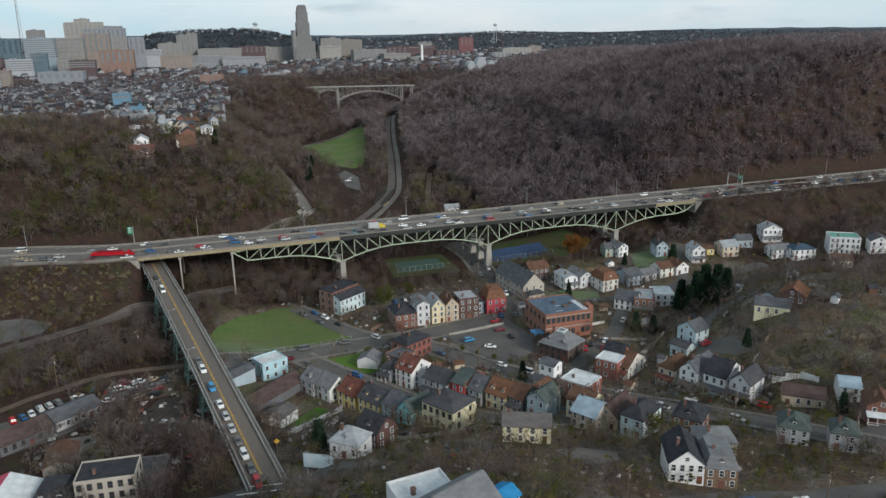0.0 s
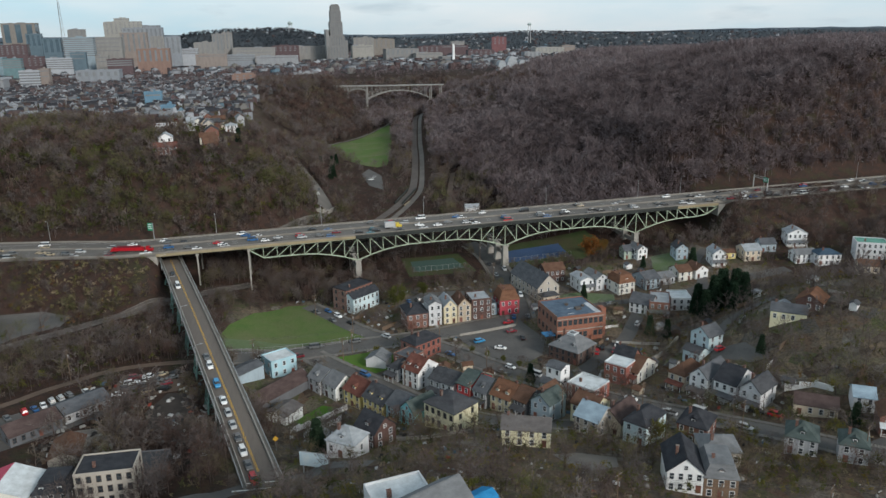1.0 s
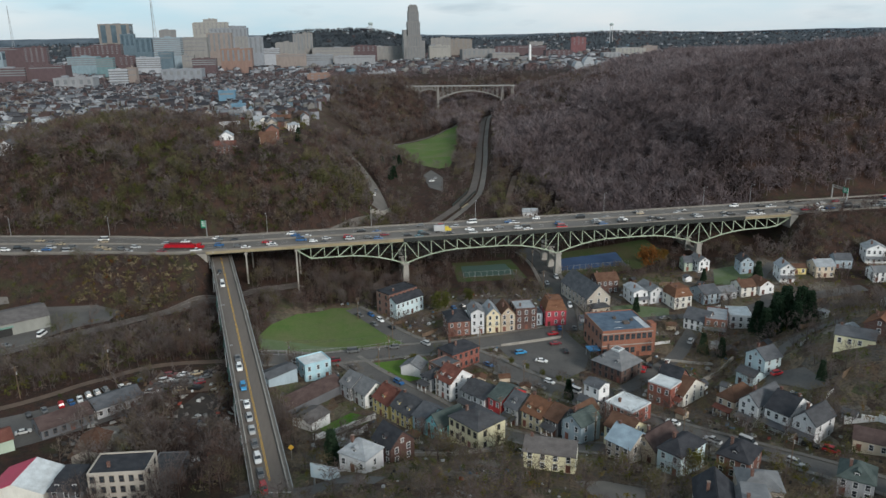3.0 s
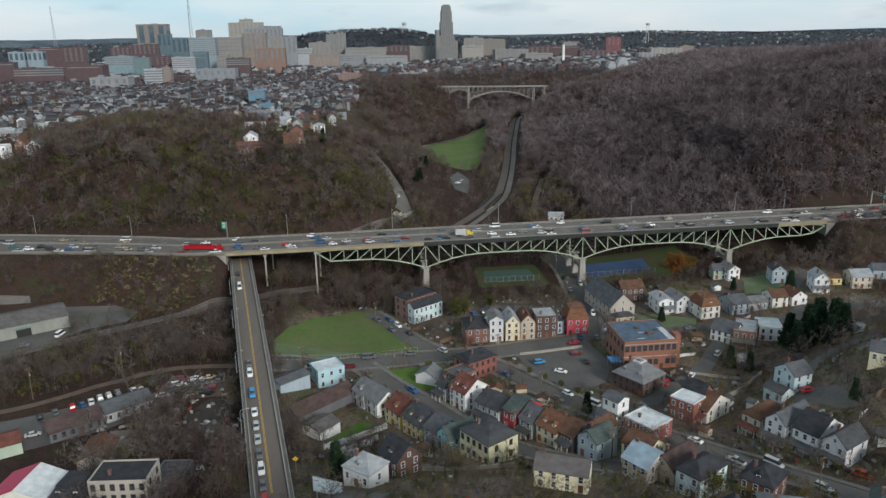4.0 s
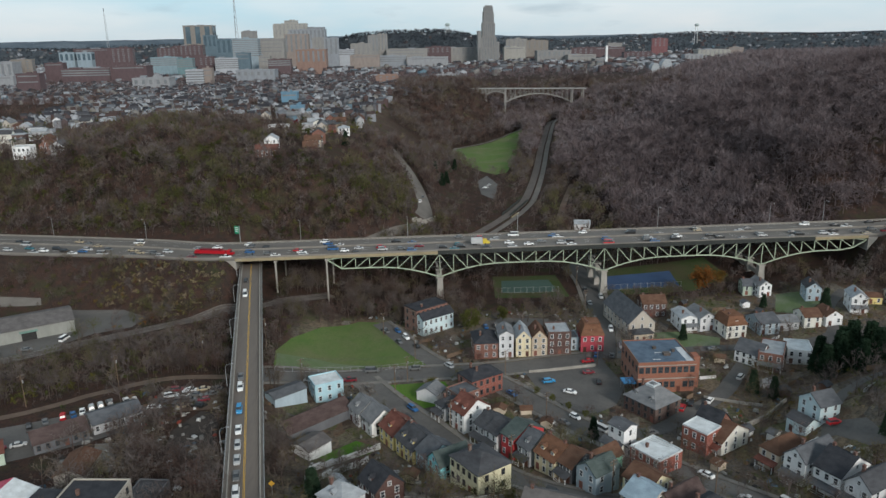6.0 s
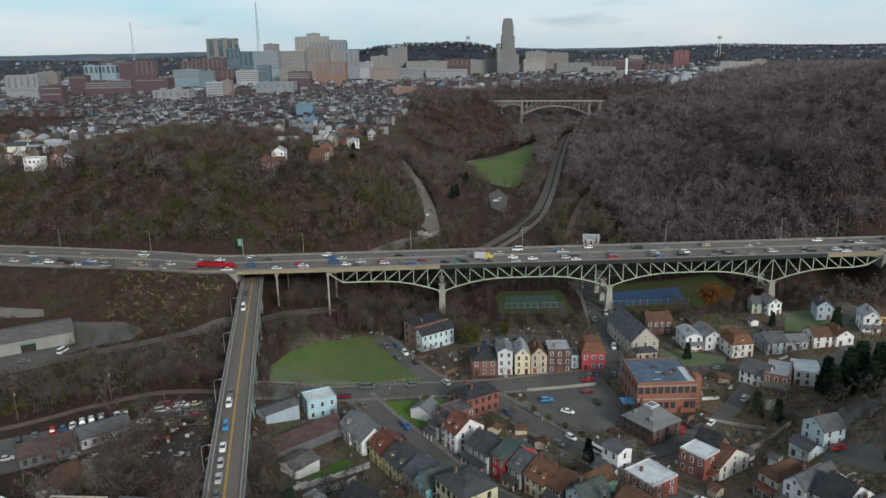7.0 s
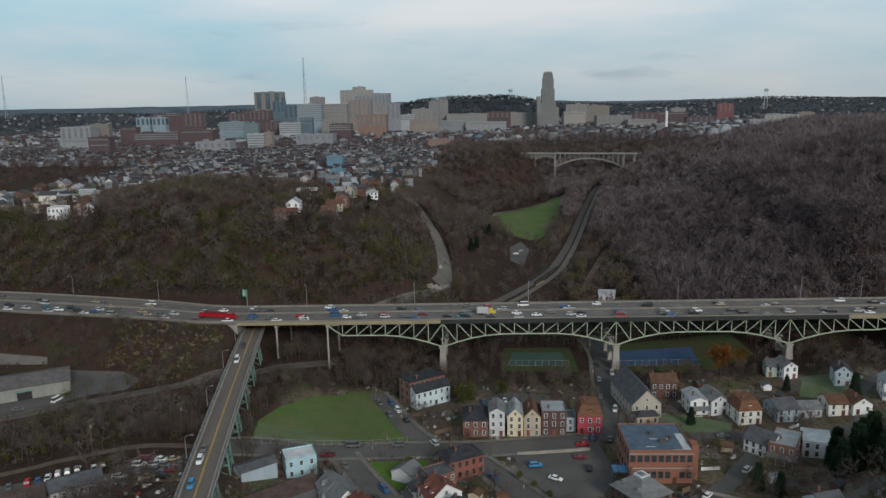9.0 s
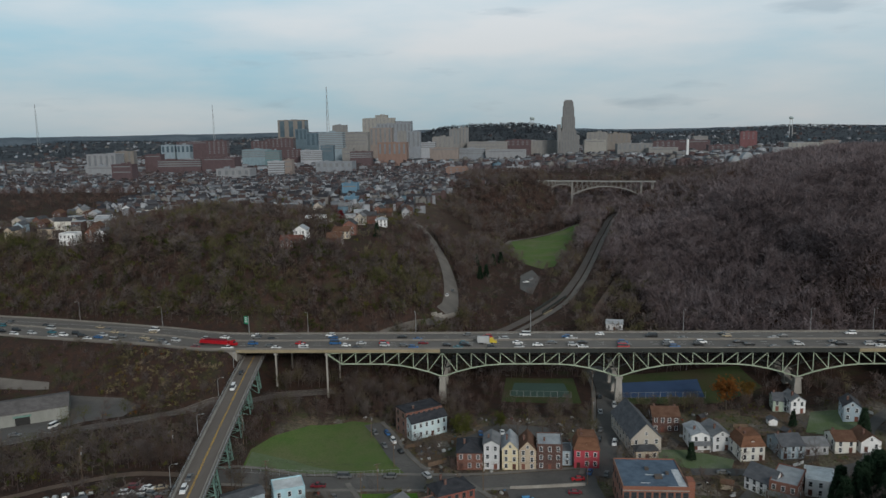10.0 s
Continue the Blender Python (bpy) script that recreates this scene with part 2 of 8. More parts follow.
M_GALV = surface("galvanised_steel", (0.42, 0.43, 0.44), (0.34, 0.35, 0.36), 0.8, 4, 0.45, 0.6)
M_YEL = surface("yellow_line", (0.62, 0.36, 0.04), (0.5, 0.3, 0.05), 0.5, 3, 0.8)
M_WLINE = surface("white_line", (0.6, 0.6, 0.58), (0.45, 0.45, 0.44), 0.5, 3, 0.8)
M_TYREDUST = surface("oily_soil", (0.035, 0.031, 0.029), (0.055, 0.046, 0.041), 0.3, 1.6, 0.95)
M_DIRT = surface("dirt_track", (0.135, 0.098, 0.076), (0.095, 0.07, 0.056), 0.15, 1.4, 0.95)
M_BALLAST = surface("rail_ballast", (0.115, 0.10, 0.093), (0.085, 0.074, 0.068), 0.2, 1.8, 0.95, bump=0.4)
M_RAIL = surface("rail_steel", (0.22, 0.19, 0.17), (0.30, 0.28, 0.27), 0.6, 4, 0.5, 0.4)
M_WOOD = surface("weathered_wood", (0.16, 0.11, 0.075), (0.11, 0.08, 0.06), 0.6, 5, 0.85, stretch=(4, 4, 0.4))
M_BARK = surface("bark", (0.105, 0.085, 0.07), (0.075, 0.062, 0.055), 0.5, 4, 0.95)
M_RED = surface("red_paint", (0.38, 0.012, 0.02), (0.32, 0.01, 0.018), 0.5, 3, 0.35, dirt=0.1)
M_TYRE = surface("tyre_rubber", (0.02, 0.02, 0.021), (0.03, 0.03, 0.03), 1, 5, 0.8)
M_RIM = surface("wheel_rim", (0.45, 0.46, 0.47), (0.3, 0.3, 0.31), 2, 6, 0.3, 0.8)
M_HEAD = surface("lamp_lens", (0.6, 0.6, 0.58), (0.5, 0.5, 0.5), 2, 6, 0.15)
M_TAIL = surface("tail_lens", (0.30, 0.01, 0.01), (0.25, 0.01, 0.01), 2, 6, 0.2)


def grass_mat(name, c1, c2, c3, big):
    m, nt, b = shader(name, 0.95, spec=0.1)
    col = mix(nt, noise_fac(nt, big), c1, c2)
    col = mix(nt, noise_fac(nt, big * 0.35, 5, 0.44, 0.66), col, c3)
    f = noise_fac(nt, 2.2, 5, 0.3, 0.8)
    col = mix(nt, f, col, tuple(0.55 * v for v in c1))
    nt.links.new(col, b.inputs["Base Color"])
    return m


M_FIELD = grass_mat("mown_grass", (0.082, 0.15, 0.038), (0.125, 0.165, 0.058), (0.155, 0.155, 0.085), 0.09)
M_FROST = grass_mat("frosted_grass", (0.135, 0.175, 0.10), (0.10, 0.15, 0.062), (0.20, 0.22, 0.17), 0.16)
M_LAWN = grass_mat("lawn_grass", (0.07, 0.17, 0.02), (0.10, 0.19, 0.035), (0.12, 0.16, 0.05), 0.15)
M_LAWN2 = grass_mat("thin_grass", (0.055, 0.085, 0.03), (0.085, 0.09, 0.045), (0.10, 0.075, 0.05), 0.12)
M_COURT = surface("court_green", (0.05, 0.092, 0.078), (0.042, 0.08, 0.068), 0.1, 1, 0.9)
M_COURTB = surface("court_blue", (0.045, 0.09, 0.19), (0.035, 0.07, 0.15), 0.1, 1, 0.9)


def land_mat():
    """Leaf litter, a patchwork of yards and far land in haze colour; the attributes 'grass' and 'canopy' say how much
    of each.
    """
    m, nt, b = shader("leaf_litter", 1.0, spec=0.05)
    litter = mix(nt, noise_fac(nt, 0.035), (0.044, 0.031, 0.028), (0.032, 0.028, 0.026))
    litter = mix(nt, noise_fac(nt, 0.35, 5), litter, (0.066, 0.038, 0.030))
    litter = mix(nt, noise_fac(nt, 0.09, 4, 0.52, 0.7), litter, (0.046, 0.048, 0.027))
    # lots of their own colour: dry grass, paving, bare earth, lawn, leaves
    geo = nt.nodes.new("ShaderNodeNewGeometry")
    vo = node(nt, "ShaderNodeTexVoronoi", Scale=0.13, Randomness=0.85)
    nt.links.new(geo.outputs["Position"], vo.inputs["Vector"])
    sep = nt.nodes.new("ShaderNodeSeparateColor")
    nt.links.new(vo.outputs["Color"], sep.inputs[0])
    ramp = nt.nodes.new("ShaderNodeValToRGB")
    ramp.color_ramp.interpolation = "CONSTANT"
    els = ramp.color_ramp.elements
    lots = ((0.0, (0.19, 0.148, 0.105)), (0.2, (0.115, 0.107, 0.10)), (0.34, (0.135, 0.092, 0.066)), (0.54, (0.10, 0.11, 0.055)), (0.66, (0.225, 0.205, 0.18)), (0.75, (0.075, 0.055, 0.044)), (0.9, (0.16, 0.15, 0.10)))
    while len(els) < len(lots):
        els.new(0.5)
    for e, (p, c) in zip(els, lots):
        e.position, e.color = p, (*c, 1)
    nt.links.new(sep.outputs[0], ramp.inputs[0])
    soil = mix(nt, noise_fac(nt, 0.25, 5), (0.165, 0.138, 0.105), (0.105, 0.09, 0.074))
    yard = mix(nt, noise_fac(nt, 0.4, 5, 0.42, 0.62), ramp.outputs[0], soil)
    at = nt.nodes.new("ShaderNodeAttribute")
    at.attribute_name = "grass"
    col = mix(nt, at.outputs["Fac"], litter, yard)
    col = mix(nt, noise_fac(nt, 1.3, 6, 0.45, 0.8), col, (0.022, 0.018, 0.016))
    # far woods and roofs turn one blue-grey: distance haze put into the colour
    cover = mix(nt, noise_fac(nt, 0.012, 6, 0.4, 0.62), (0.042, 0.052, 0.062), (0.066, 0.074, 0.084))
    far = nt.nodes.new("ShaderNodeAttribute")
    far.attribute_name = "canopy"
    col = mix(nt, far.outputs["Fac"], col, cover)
    nt.links.new(col, b.inputs["Base Color"])
    bp = node(nt, "ShaderNodeBump", Strength=0.6, Distance=0.4)
    nt.links.new(noise_fac(nt, 0.9, 6, 0.2, 0.8), bp.inputs["Height"])
    nt.links.new(bp.outputs[0], b.inputs["Normal"])
    return m


def tint_mat(name, stops, rough=0.95, trans=0.0, wob=0.5, scale=0.16):
    """Colour of a plant or a small far thing by its own 'tint'."""
    m, nt, b = shader(name, rough, spec=0.08)
    at = nt.nodes.new("ShaderNodeAttribute")
    at.attribute_name = "tint"
    r = nt.nodes.new("ShaderNodeValToRGB")
    r.color_ramp.interpolation = "CONSTANT" if trans < 0 else "LINEAR"
    els = r.color_ramp.elements
    while len(els) < len(stops):
        els.new(0.5)
    for e, (p, c) in zip(els, stops):
        e.position, e.color = p, (*c, 1)
    nt.links.new(at.outputs["Fac"], r.inputs[0])
    col = mix(nt, noise_fac(nt, scale, 4), r.outputs[0], tuple([0.0] * 3))
    col = mix(nt, wob, r.outputs[0], col)
    nt.links.new(col, b.inputs["Base Color"])
    if trans >= 0:
        tl = nt.nodes.new("ShaderNodeBsdfTranslucent")
        nt.links.new(col, tl.inputs["Color"])
        ms = nt.nodes.new("ShaderNodeMixShader")
        ms.inputs[0].default_value = 0.34
        nt.links.new(b.outputs[0], ms.inputs[1])
        nt.links.new(tl.outputs[0], ms.inputs[2])
        nt.links.new(ms.outputs[0], nt.nodes["Material Output"].inputs["Surface"])
    return m


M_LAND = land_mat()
M_BARE = tint_mat("bare_twigs", [(0.0, (0.084, 0.067, 0.065)), (0.2, (0.155, 0.098, 0.082)), (0.42, (0.158, 0.130, 0.124)), (0.6, (0.20, 0.172, 0.165)), (0.75, (0.18, 0.142, 0.108)), (0.88, (0.165, 0.146, 0.078)), (1.0, (0.118, 0.124, 0.055))])
M_DRY = tint_mat("dry_brush", [(0.0, (0.155, 0.105, 0.075)), (0.35, (0.30, 0.218, 0.145)), (0.6, (0.37, 0.305, 0.21)), (0.8, (0.25, 0.222, 0.10)), (1.0, (0.165, 0.185, 0.07))])
# blue-grey of the far ridge: distance haze put into its colour
M_RIDGE2 = surface("far_ridge_hazed", (0.052, 0.074, 0.098), (0.092, 0.118, 0.145), 0.008, 0.045, 1.0, dirt=0.5)
# twigs of the park and city, blued in colour for the haze there
M_BAREP = tint_mat("park_twigs_hazed", [(0.0, (0.13, 0.104, 0.108)), (0.3, (0.20, 0.157, 0.162)), (0.55, (0.25, 0.207, 0.216)), (0.75, (0.285, 0.245, 0.26)), (1.0, (0.24, 0.195, 0.175))])
# far twigs with the blue of distance haze mixed into the colour
M_FARW = tint_mat("far_twigs_hazed", [(0.0, (0.045, 0.056, 0.068)), (0.5, (0.070, 0.078, 0.090)), (1.0, (0.105, 0.105, 0.112))])
M_PALE = surface("pale_steel", (0.25, 0.245, 0.235), (0.185, 0.182, 0.175), 0.2, 1.5, 0.7)
M_LEAF = tint_mat("late_leaves", [(0.0, (0.058, 0.074, 0.026)), (0.4, (0.115, 0.12, 0.034)), (0.7, (0.182, 0.16, 0.04)), (1.0, (0.245, 0.094, 0.028))])
M_MAPLE = tint_mat("red_leaves", [(0.0, (0.16, 0.02, 0.025)), (1.0, (0.27, 0.035, 0.045))])
M_PINE = tint_mat("pine_needles", [(0.0, (0.022, 0.046, 0.027)), (1.0, (0.05, 0.085, 0.05))])
# small far houses: wall and roof colours dulled and blued for distance haze
M_CITY = tint_mat("far_walls_hazed", [(0.0, (0.22, 0.232, 0.255)), (0.24, (0.105, 0.11, 0.122)), (0.38, (0.085, 0.060, 0.060)), (0.56, (0.175, 0.17, 0.165)), (0.68, (0.085, 0.066, 0.067)), (0.82, (0.32, 0.34, 0.37)), (0.97, (0.11, 0.17, 0.215))], 0.85, trans=-1, wob=0.2)
M_CITYR = tint_mat("far_roofs_hazed", [(0.0, (0.042, 0.043, 0.051)), (0.28, (0.07, 0.072, 0.083)), (0.46, (0.075, 0.054, 0.051)), (0.58, (0.14, 0.15, 0.168)), (0.74, (0.056, 0.055, 0.062)), (0.93, (0.27, 0.29, 0.315))], 0.9, trans=-1, wob=0.2)

# ---- builders ----
def mesh_of(name, bm, *mats):
    me = bpy.data.meshes.new(name)
    bm.to_mesh(me)
    bm.free()
    for m in mats:
        me.materials.append(m)
    return me


def part(name, bm, mat, parent, label=""):
    """Links a bmesh (or a ready mesh) as one object under a thing or part."""
    me = bm if isinstance(bm, bpy.types.Mesh) else mesh_of(name, bm, mat)
    ob = new(name, me)
    ob.parent = parent
    if label:
        ob["label"] = label
    return ob


def at(ob, x, y, z, rot=0.0):
    ob.location, ob.rotation_euler = (x, y, z), (0, 0, radians(rot))
    return ob


def box(bm, x0, x1, y0, y1, z0, z1, mi=0):
    v = [bm.verts.new((x, y, z)) for z in (z0, z1) for x, y in ((x0, y0), (x1, y0), (x1, y1), (x0, y1))]
    for f in ((3, 2, 1, 0), (4, 5, 6, 7), (0, 1, 5, 4), (1, 2, 6, 5), (2, 3, 7, 6), (3, 0, 4, 7)):
        bm.faces.new([v[i] for i in f]).material_index = mi
    return v


def boxed(*a):
    bm = bmesh.new()
    box(bm, *a)
    return bm


def solid(bm, corners):
    """A six-faced solid from 8 corners: four below, four above, in the same order."""
    v = [bm.verts.new(c) for c in corners]
    for f in ((3, 2, 1, 0), (4, 5, 6, 7), (0, 1, 5, 4), (1, 2, 6, 5), (2, 3, 7, 6), (3, 0, 4, 7)):
        bm.faces.new([v[i] for i in f])


def beam(bm, a, b, w, h=None, sides=4):
    """A straight member between two points."""
    a, b = Vector(a), Vector(b)
    d = (b - a).normalized()
    up = Vector((0, 0, 1)) if abs(d.z) < 0.99 else Vector((0, 1, 0))
    s = d.cross(up).normalized()
    u = s.cross(d)
    h = h or w
    if sides == 4:
        offs = [(-w / 2, -h / 2), (w / 2, -h / 2), (w / 2, h / 2), (-w / 2, h / 2)]
    else:
        offs = [(w / 2 * math.cos(k * 2 * math.pi / sides), h / 2 * math.sin(k * 2 * math.pi / sides)) for k in range(sides)]
    ra = [bm.verts.new(a + s * p + u * q) for p, q in offs]
    rb = [bm.verts.new(b + s * p + u * q) for p, q in offs]
    n = len(offs)
    for i in range(n):
        bm.faces.new((ra[i], ra[(i + 1) % n], rb[(i + 1) % n], rb[i]))
    bm.faces.new(ra[::-1])
    bm.faces.new(rb)


def tube(bm, path, radii, sides=6):
    """A tapered tube along a path."""
    rings = []
    for i, p in enumerate(path):
        d = Vector(path[min(i + 1, len(path) - 1)]) - Vector(path[max(i - 1, 0)])
        d.normalize()
        s = d.cross(Vector((0.3, 1, 0.1))).normalized()
        u = s.cross(d)
        rings.append([bm.verts.new(Vector(p) + (s * math.cos(k * 2 * math.pi / sides) + u * math.sin(k * 2 * math.pi / sides)) * radii[i]) for k in range(sides)])
    for a, b in zip(rings, rings[1:]):
        for k in range(sides):
            bm.faces.new((a[k], a[(k + 1) % sides], b[(k + 1) % sides], b[k]))
    bm.faces.new(rings[0][::-1])
    bm.faces.new(rings[-1])


def from_arrays(name, verts, tris, mat, tint=None):
    me = bpy.data.meshes.new(name)
    n, k = len(verts), len(tris)
    me.vertices.add(n)
    me.vertices.foreach_set("co", np.asarray(verts, np.float32).ravel())
    me.loops.add(3 * k)
    me.loops.foreach_set("vertex_index", np.asarray(tris, np.int32).ravel())
    me.polygons.add(k)
    me.polygons.foreach_set("loop_start", np.arange(0, 3 * k, 3, dtype=np.int32))
    if tint is not None:
        a = me.attributes.new("tint", "FLOAT", "POINT")
        a.data.foreach_set("value", np.asarray(tint, np.float32))
    me.materials.append(mat)
    me.update(calc_edges=True)
    return me


# ---- the land ----
def spaced(stops):
    out = []
    for (a, b, s) in stops:
        out += list(np.arange(a, b, s))
    return np.array(out + [stops[-1][1]], float)


GX = spaced([(-4200, -1200, 150), (-1200, -420, 30), (-420, -160, 8), (-160, 360, 3.5), (360, 620, 10), (620, 1300, 34), (1300, 4200, 150)])
GY = spaced([(-900, 60, 60), (60, 440, 3.5), (440, 700, 7), (700, 1300, 15), (1300, 2600, 50), (2600, 4800, 110)])
GZ = np.array([[ground(x, y) for x in GX] for y in GY])
for j_, y_ in enumerate(GY):
    for i_, x_ in enumerate(GX):
        s_ = 0.35 if abs(x_) < 420 and y_ < 700 else 1.6
        GZ[j_, i_] += s_ * noise.noise((x_ * 0.06, y_ * 0.06, 0.3)) * (0.4 if -10 < x_ < 230 and 180 < y_ < 345 else 1.0)
        GZ[j_, i_] += 20 * sstep(2600, 4000, math.hypot(x_, y_)) * noise.noise((x_ * 0.0016, y_ * 0.0016, 2.1))


def gz(x, y):
    """Height of the ground sheet, for numbers or arrays."""
    x, y = np.asarray(x, float), np.asarray(y, float)
    i = np.clip(np.searchsorted(GX, x) - 1, 0, len(GX) - 2)
    j = np.clip(np.searchsorted(GY, y) - 1, 0, len(GY) - 2)
    u = (x - GX[i]) / (GX[i + 1] - GX[i])
    v = (y - GY[j]) / (GY[j + 1] - GY[j])
    z = GZ[j, i] * (1 - u) * (1 - v) + GZ[j, i + 1] * u * (1 - v) + GZ[j + 1, i] * (1 - u) * v + GZ[j + 1, i + 1] * u * v
    return z if z.ndim else float(z)


nx, ny = len(GX), len(GY)
XX, YY = np.meshgrid(GX, GY)
vv = np.stack([XX.ravel(), YY.ravel(), GZ.ravel()], 1)
q = (np.arange(ny - 1)[:, None] * nx + np.arange(nx - 1)[None, :]).ravel()
tt = np.concatenate([np.stack([q, q + 1, q + nx + 1], 1), np.stack([q, q + nx + 1, q + nx], 1)])
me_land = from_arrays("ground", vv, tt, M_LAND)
ga = me_land.attributes.new("grass", "FLOAT", "POINT")
ga.data.foreach_set("value", np.array([sstep(-14, 0, x) * sstep(262, 238, x) * sstep(352, 340, y) * sstep(160, 200, y) * 0.9 + 0.45 * sstep(560, 700, y) * sstep(40, -10, x) * sstep(-340, -300, x) * sstep(1500, 1200, y)
                                       + 0.6 * sstep(-10, 20, x) * sstep(200, 170, y) * sstep(90, 120, y)
                                       for x, y in ((a, b) for b in GY for a in GX)], np.float32))
# canopy is the share of haze colour, rising with distance
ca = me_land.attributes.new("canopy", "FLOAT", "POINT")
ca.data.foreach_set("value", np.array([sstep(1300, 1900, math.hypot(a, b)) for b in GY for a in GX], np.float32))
me_land.polygons.foreach_set("use_smooth", np.ones(len(tt), bool))
tagged(new("ground", me_land), "brown leaf-strewn hills and a built-up valley floor", "ground", kind="structure")

KEEP = []   # places where no wild tree may stand: x, y, radius


def ribbon(name, pts, width, mat, lift=0.14, label="", kind="structure", category="road", step=2.5, level=None, keep=True, cross=4):
    """A road laid over the ground along a bending line."""
    P = [Vector((*p[:2], 0)) for p in pts]
    dense = []
    for i in range(len(P) - 1):
        p0, p1, p2, p3 = P[max(i - 1, 0)], P[i], P[i + 1], P[min(i + 2, len(P) - 1)]
        k = max(2, int((p2 - p1).length / step))
        for j in range(k):
            t = j / k
            dense.append(0.5 * ((2 * p1) + (p2 - p0) * t + (2 * p0 - 5 * p1 + 4 * p2 - p3) * t * t + (3 * p1 - p0 - 3 * p2 + p3) * t ** 3))
    dense.append(P[-1])
    bm = bmesh.new()
    rows = []
    for i, p in enumerate(dense):
        d = (dense[min(i + 1, len(dense) - 1)] - dense[max(i - 1, 0)]).normalized()
        s = Vector((d.y, -d.x, 0))
        row = []
        for k in range(cross + 1):
            c = p + s * width * (k / cross - 0.5)
            z = level(c.x, c.y) if level else gz(c.x, c.y) + lift
            row.append(bm.verts.new((c.x, c.y, z)))
        rows.append(row)
        if keep:
            KEEP.append((p.x, p.y, width / 2 + 1.2))
    for a, b in zip(rows, rows[1:]):
        for k in range(cross):
            f = bm.faces.new((a[k], b[k], b[k + 1], a[k + 1]))
            if f.normal.z < 0:
                f.normal_flip()
    bmesh.ops.recalc_face_normals(bm, faces=bm.faces)
    ob = new(name, mesh_of(name, bm, mat))
    return tagged(ob, label or name.replace("_", " "), category, kind=kind), dense


def patch(name, outline, mat, label, category, lift=0.1, kind="structure", grid=3.5):
    """A flat cover laid over the ground inside an outline."""
    bm = bmesh.new()
    bm.faces.new([bm.verts.new((x, y, 0)) for x, y in outline])
    xs, ys = [p[0] for p in outline], [p[1] for p in outline]
    for k in GX[(GX > min(xs)) & (GX < max(xs))]:
        bmesh.ops.bisect_plane(bm, geom=bm.verts[:] + bm.edges[:] + bm.faces[:], plane_co=(k, 0, 0), plane_no=(1, 0, 0))
    for k in GY[(GY > min(ys)) & (GY < max(ys))]:
        bmesh.ops.bisect_plane(bm, geom=bm.verts[:] + bm.edges[:] + bm.faces[:], plane_co=(0, k, 0), plane_no=(0, 1, 0))
    for v in bm.verts:
        v.co.z = gz(v.co.x, v.co.y) + lift
    for f in bm.faces:
        f.normal_update()
        if f.normal.z < 0:
            f.normal_flip()
    for x in np.arange(min(xs), max(xs), 3):
        for y in np.arange(min(ys), max(ys), 3):
            inside = False
            for (x0, y0), (x1, y1) in zip(outline, outline[1:] + outline[:1]):
                if (y0 > y) != (y1 > y) and x < (x1 - x0) * (y - y0) / (y1 - y0) + x0:
                    inside = not inside
            if inside:
                KEEP.append((x, y, 2.6))
    return tagged(new(name, mesh_of(name, bm, mat)), label, category, kind=kind)

# ---- roads and fields ----
patch("sports_field", [(-10, 282), (-12, 297), (-8, 312), (2, 330), (18, 340), (27, 338), (32, 330), (51, 296), (50, 291), (30, 290.5), (10, 289)], M_FIELD, "worn green sports field beside the ramp bridge", "field", 0.1)
patch("small_lawn", [(33, 275), (54, 276), (57, 264), (52, 258), (46, 256)], M_LAWN, "bright green lawn beside the street corner", "lawn", 0.1)
patch("valley_meadow", [(83, 763), (90, 802), (125, 834), (149, 864), (170, 905), (160, 825), (137, 713), (122, 650), (112, 645), (101, 663), (87, 705)], M_FIELD, "green meadow on the ravine floor", "meadow", 0.3)
patch("valley_parking", [(94, 617), (104, 641), (109, 604), (101, 547), (93, 567)], M_ASPH, "small grey car park beside the meadow", "car park", 0.3)
patch("tennis_court", [(86, 372), (114, 370), (112, 388), (88, 390)], M_COURT, "green tennis court under the bridge", "court", 0.12)
patch("ball_court", [(134, 366), (172, 362), (174, 384), (136, 386)], M_COURTB, "blue ball court beyond the bridge pier", "court", 0.12)
patch("court_lawn", [(82, 364), (118, 361), (117, 395), (84, 397)], M_LAWN2, "dull green grass round the courts", "lawn", 0.08)
patch("court_lawn", [(133, 358), (176, 354), (200, 372), (196, 396), (134, 396)], M_LAWN2, "dull green grass beyond the bridge pier", "lawn", 0.08)
patch("car_park", [(84, 284), (116, 287), (119, 266), (112, 252), (101, 245), (88, 262)], M_ASPH, "grey asphalt car park below the school", "car park", 0.12)
patch("shop_car_park", [(66, 322), (82, 338), (103, 334), (100, 314), (84, 310)], M_ASPH, "small asphalt car park behind the shops", "car park", 0.12)
patch("upper_car_park", [(166, 220), (171, 205), (176, 202), (177, 217), (171, 223)], M_ASPH, "sloping asphalt yard beside the tall white house", "car park", 0.14)
patch("frosted_verge", [(-9.5, 282.5), (-11, 295), (4, 297), (22, 293), (30, 291.5), (10, 290)], M_FROST, "frost-pale grass along the sports field's edge", "grass", 0.15)
patch("frosted_lawn", [(141, 310), (152, 309), (167, 300), (164, 293), (151, 294), (138, 301)], M_FROST, "pale frosty lawn before white houses", "lawn", 0.12)
patch("frosted_lawn", [(200, 322), (209, 341), (222, 340), (222, 326), (210, 317)], M_FROST, "pale frosty lawn below cottages", "lawn", 0.12)
patch("dark_yard", [(-33, 234), (-27, 246), (-21, 245), (-17, 226), (-20, 214), (-31, 222)], M_TYREDUST, "black oily ground below the ramp bridge", "yard", 0.12)
patch("rubble_yard", [(-54, 228), (-46, 228), (-41, 219), (-43, 209), (-50, 214)], M_WALK, "pale broken concrete beside the workshop", "yard", 0.14)
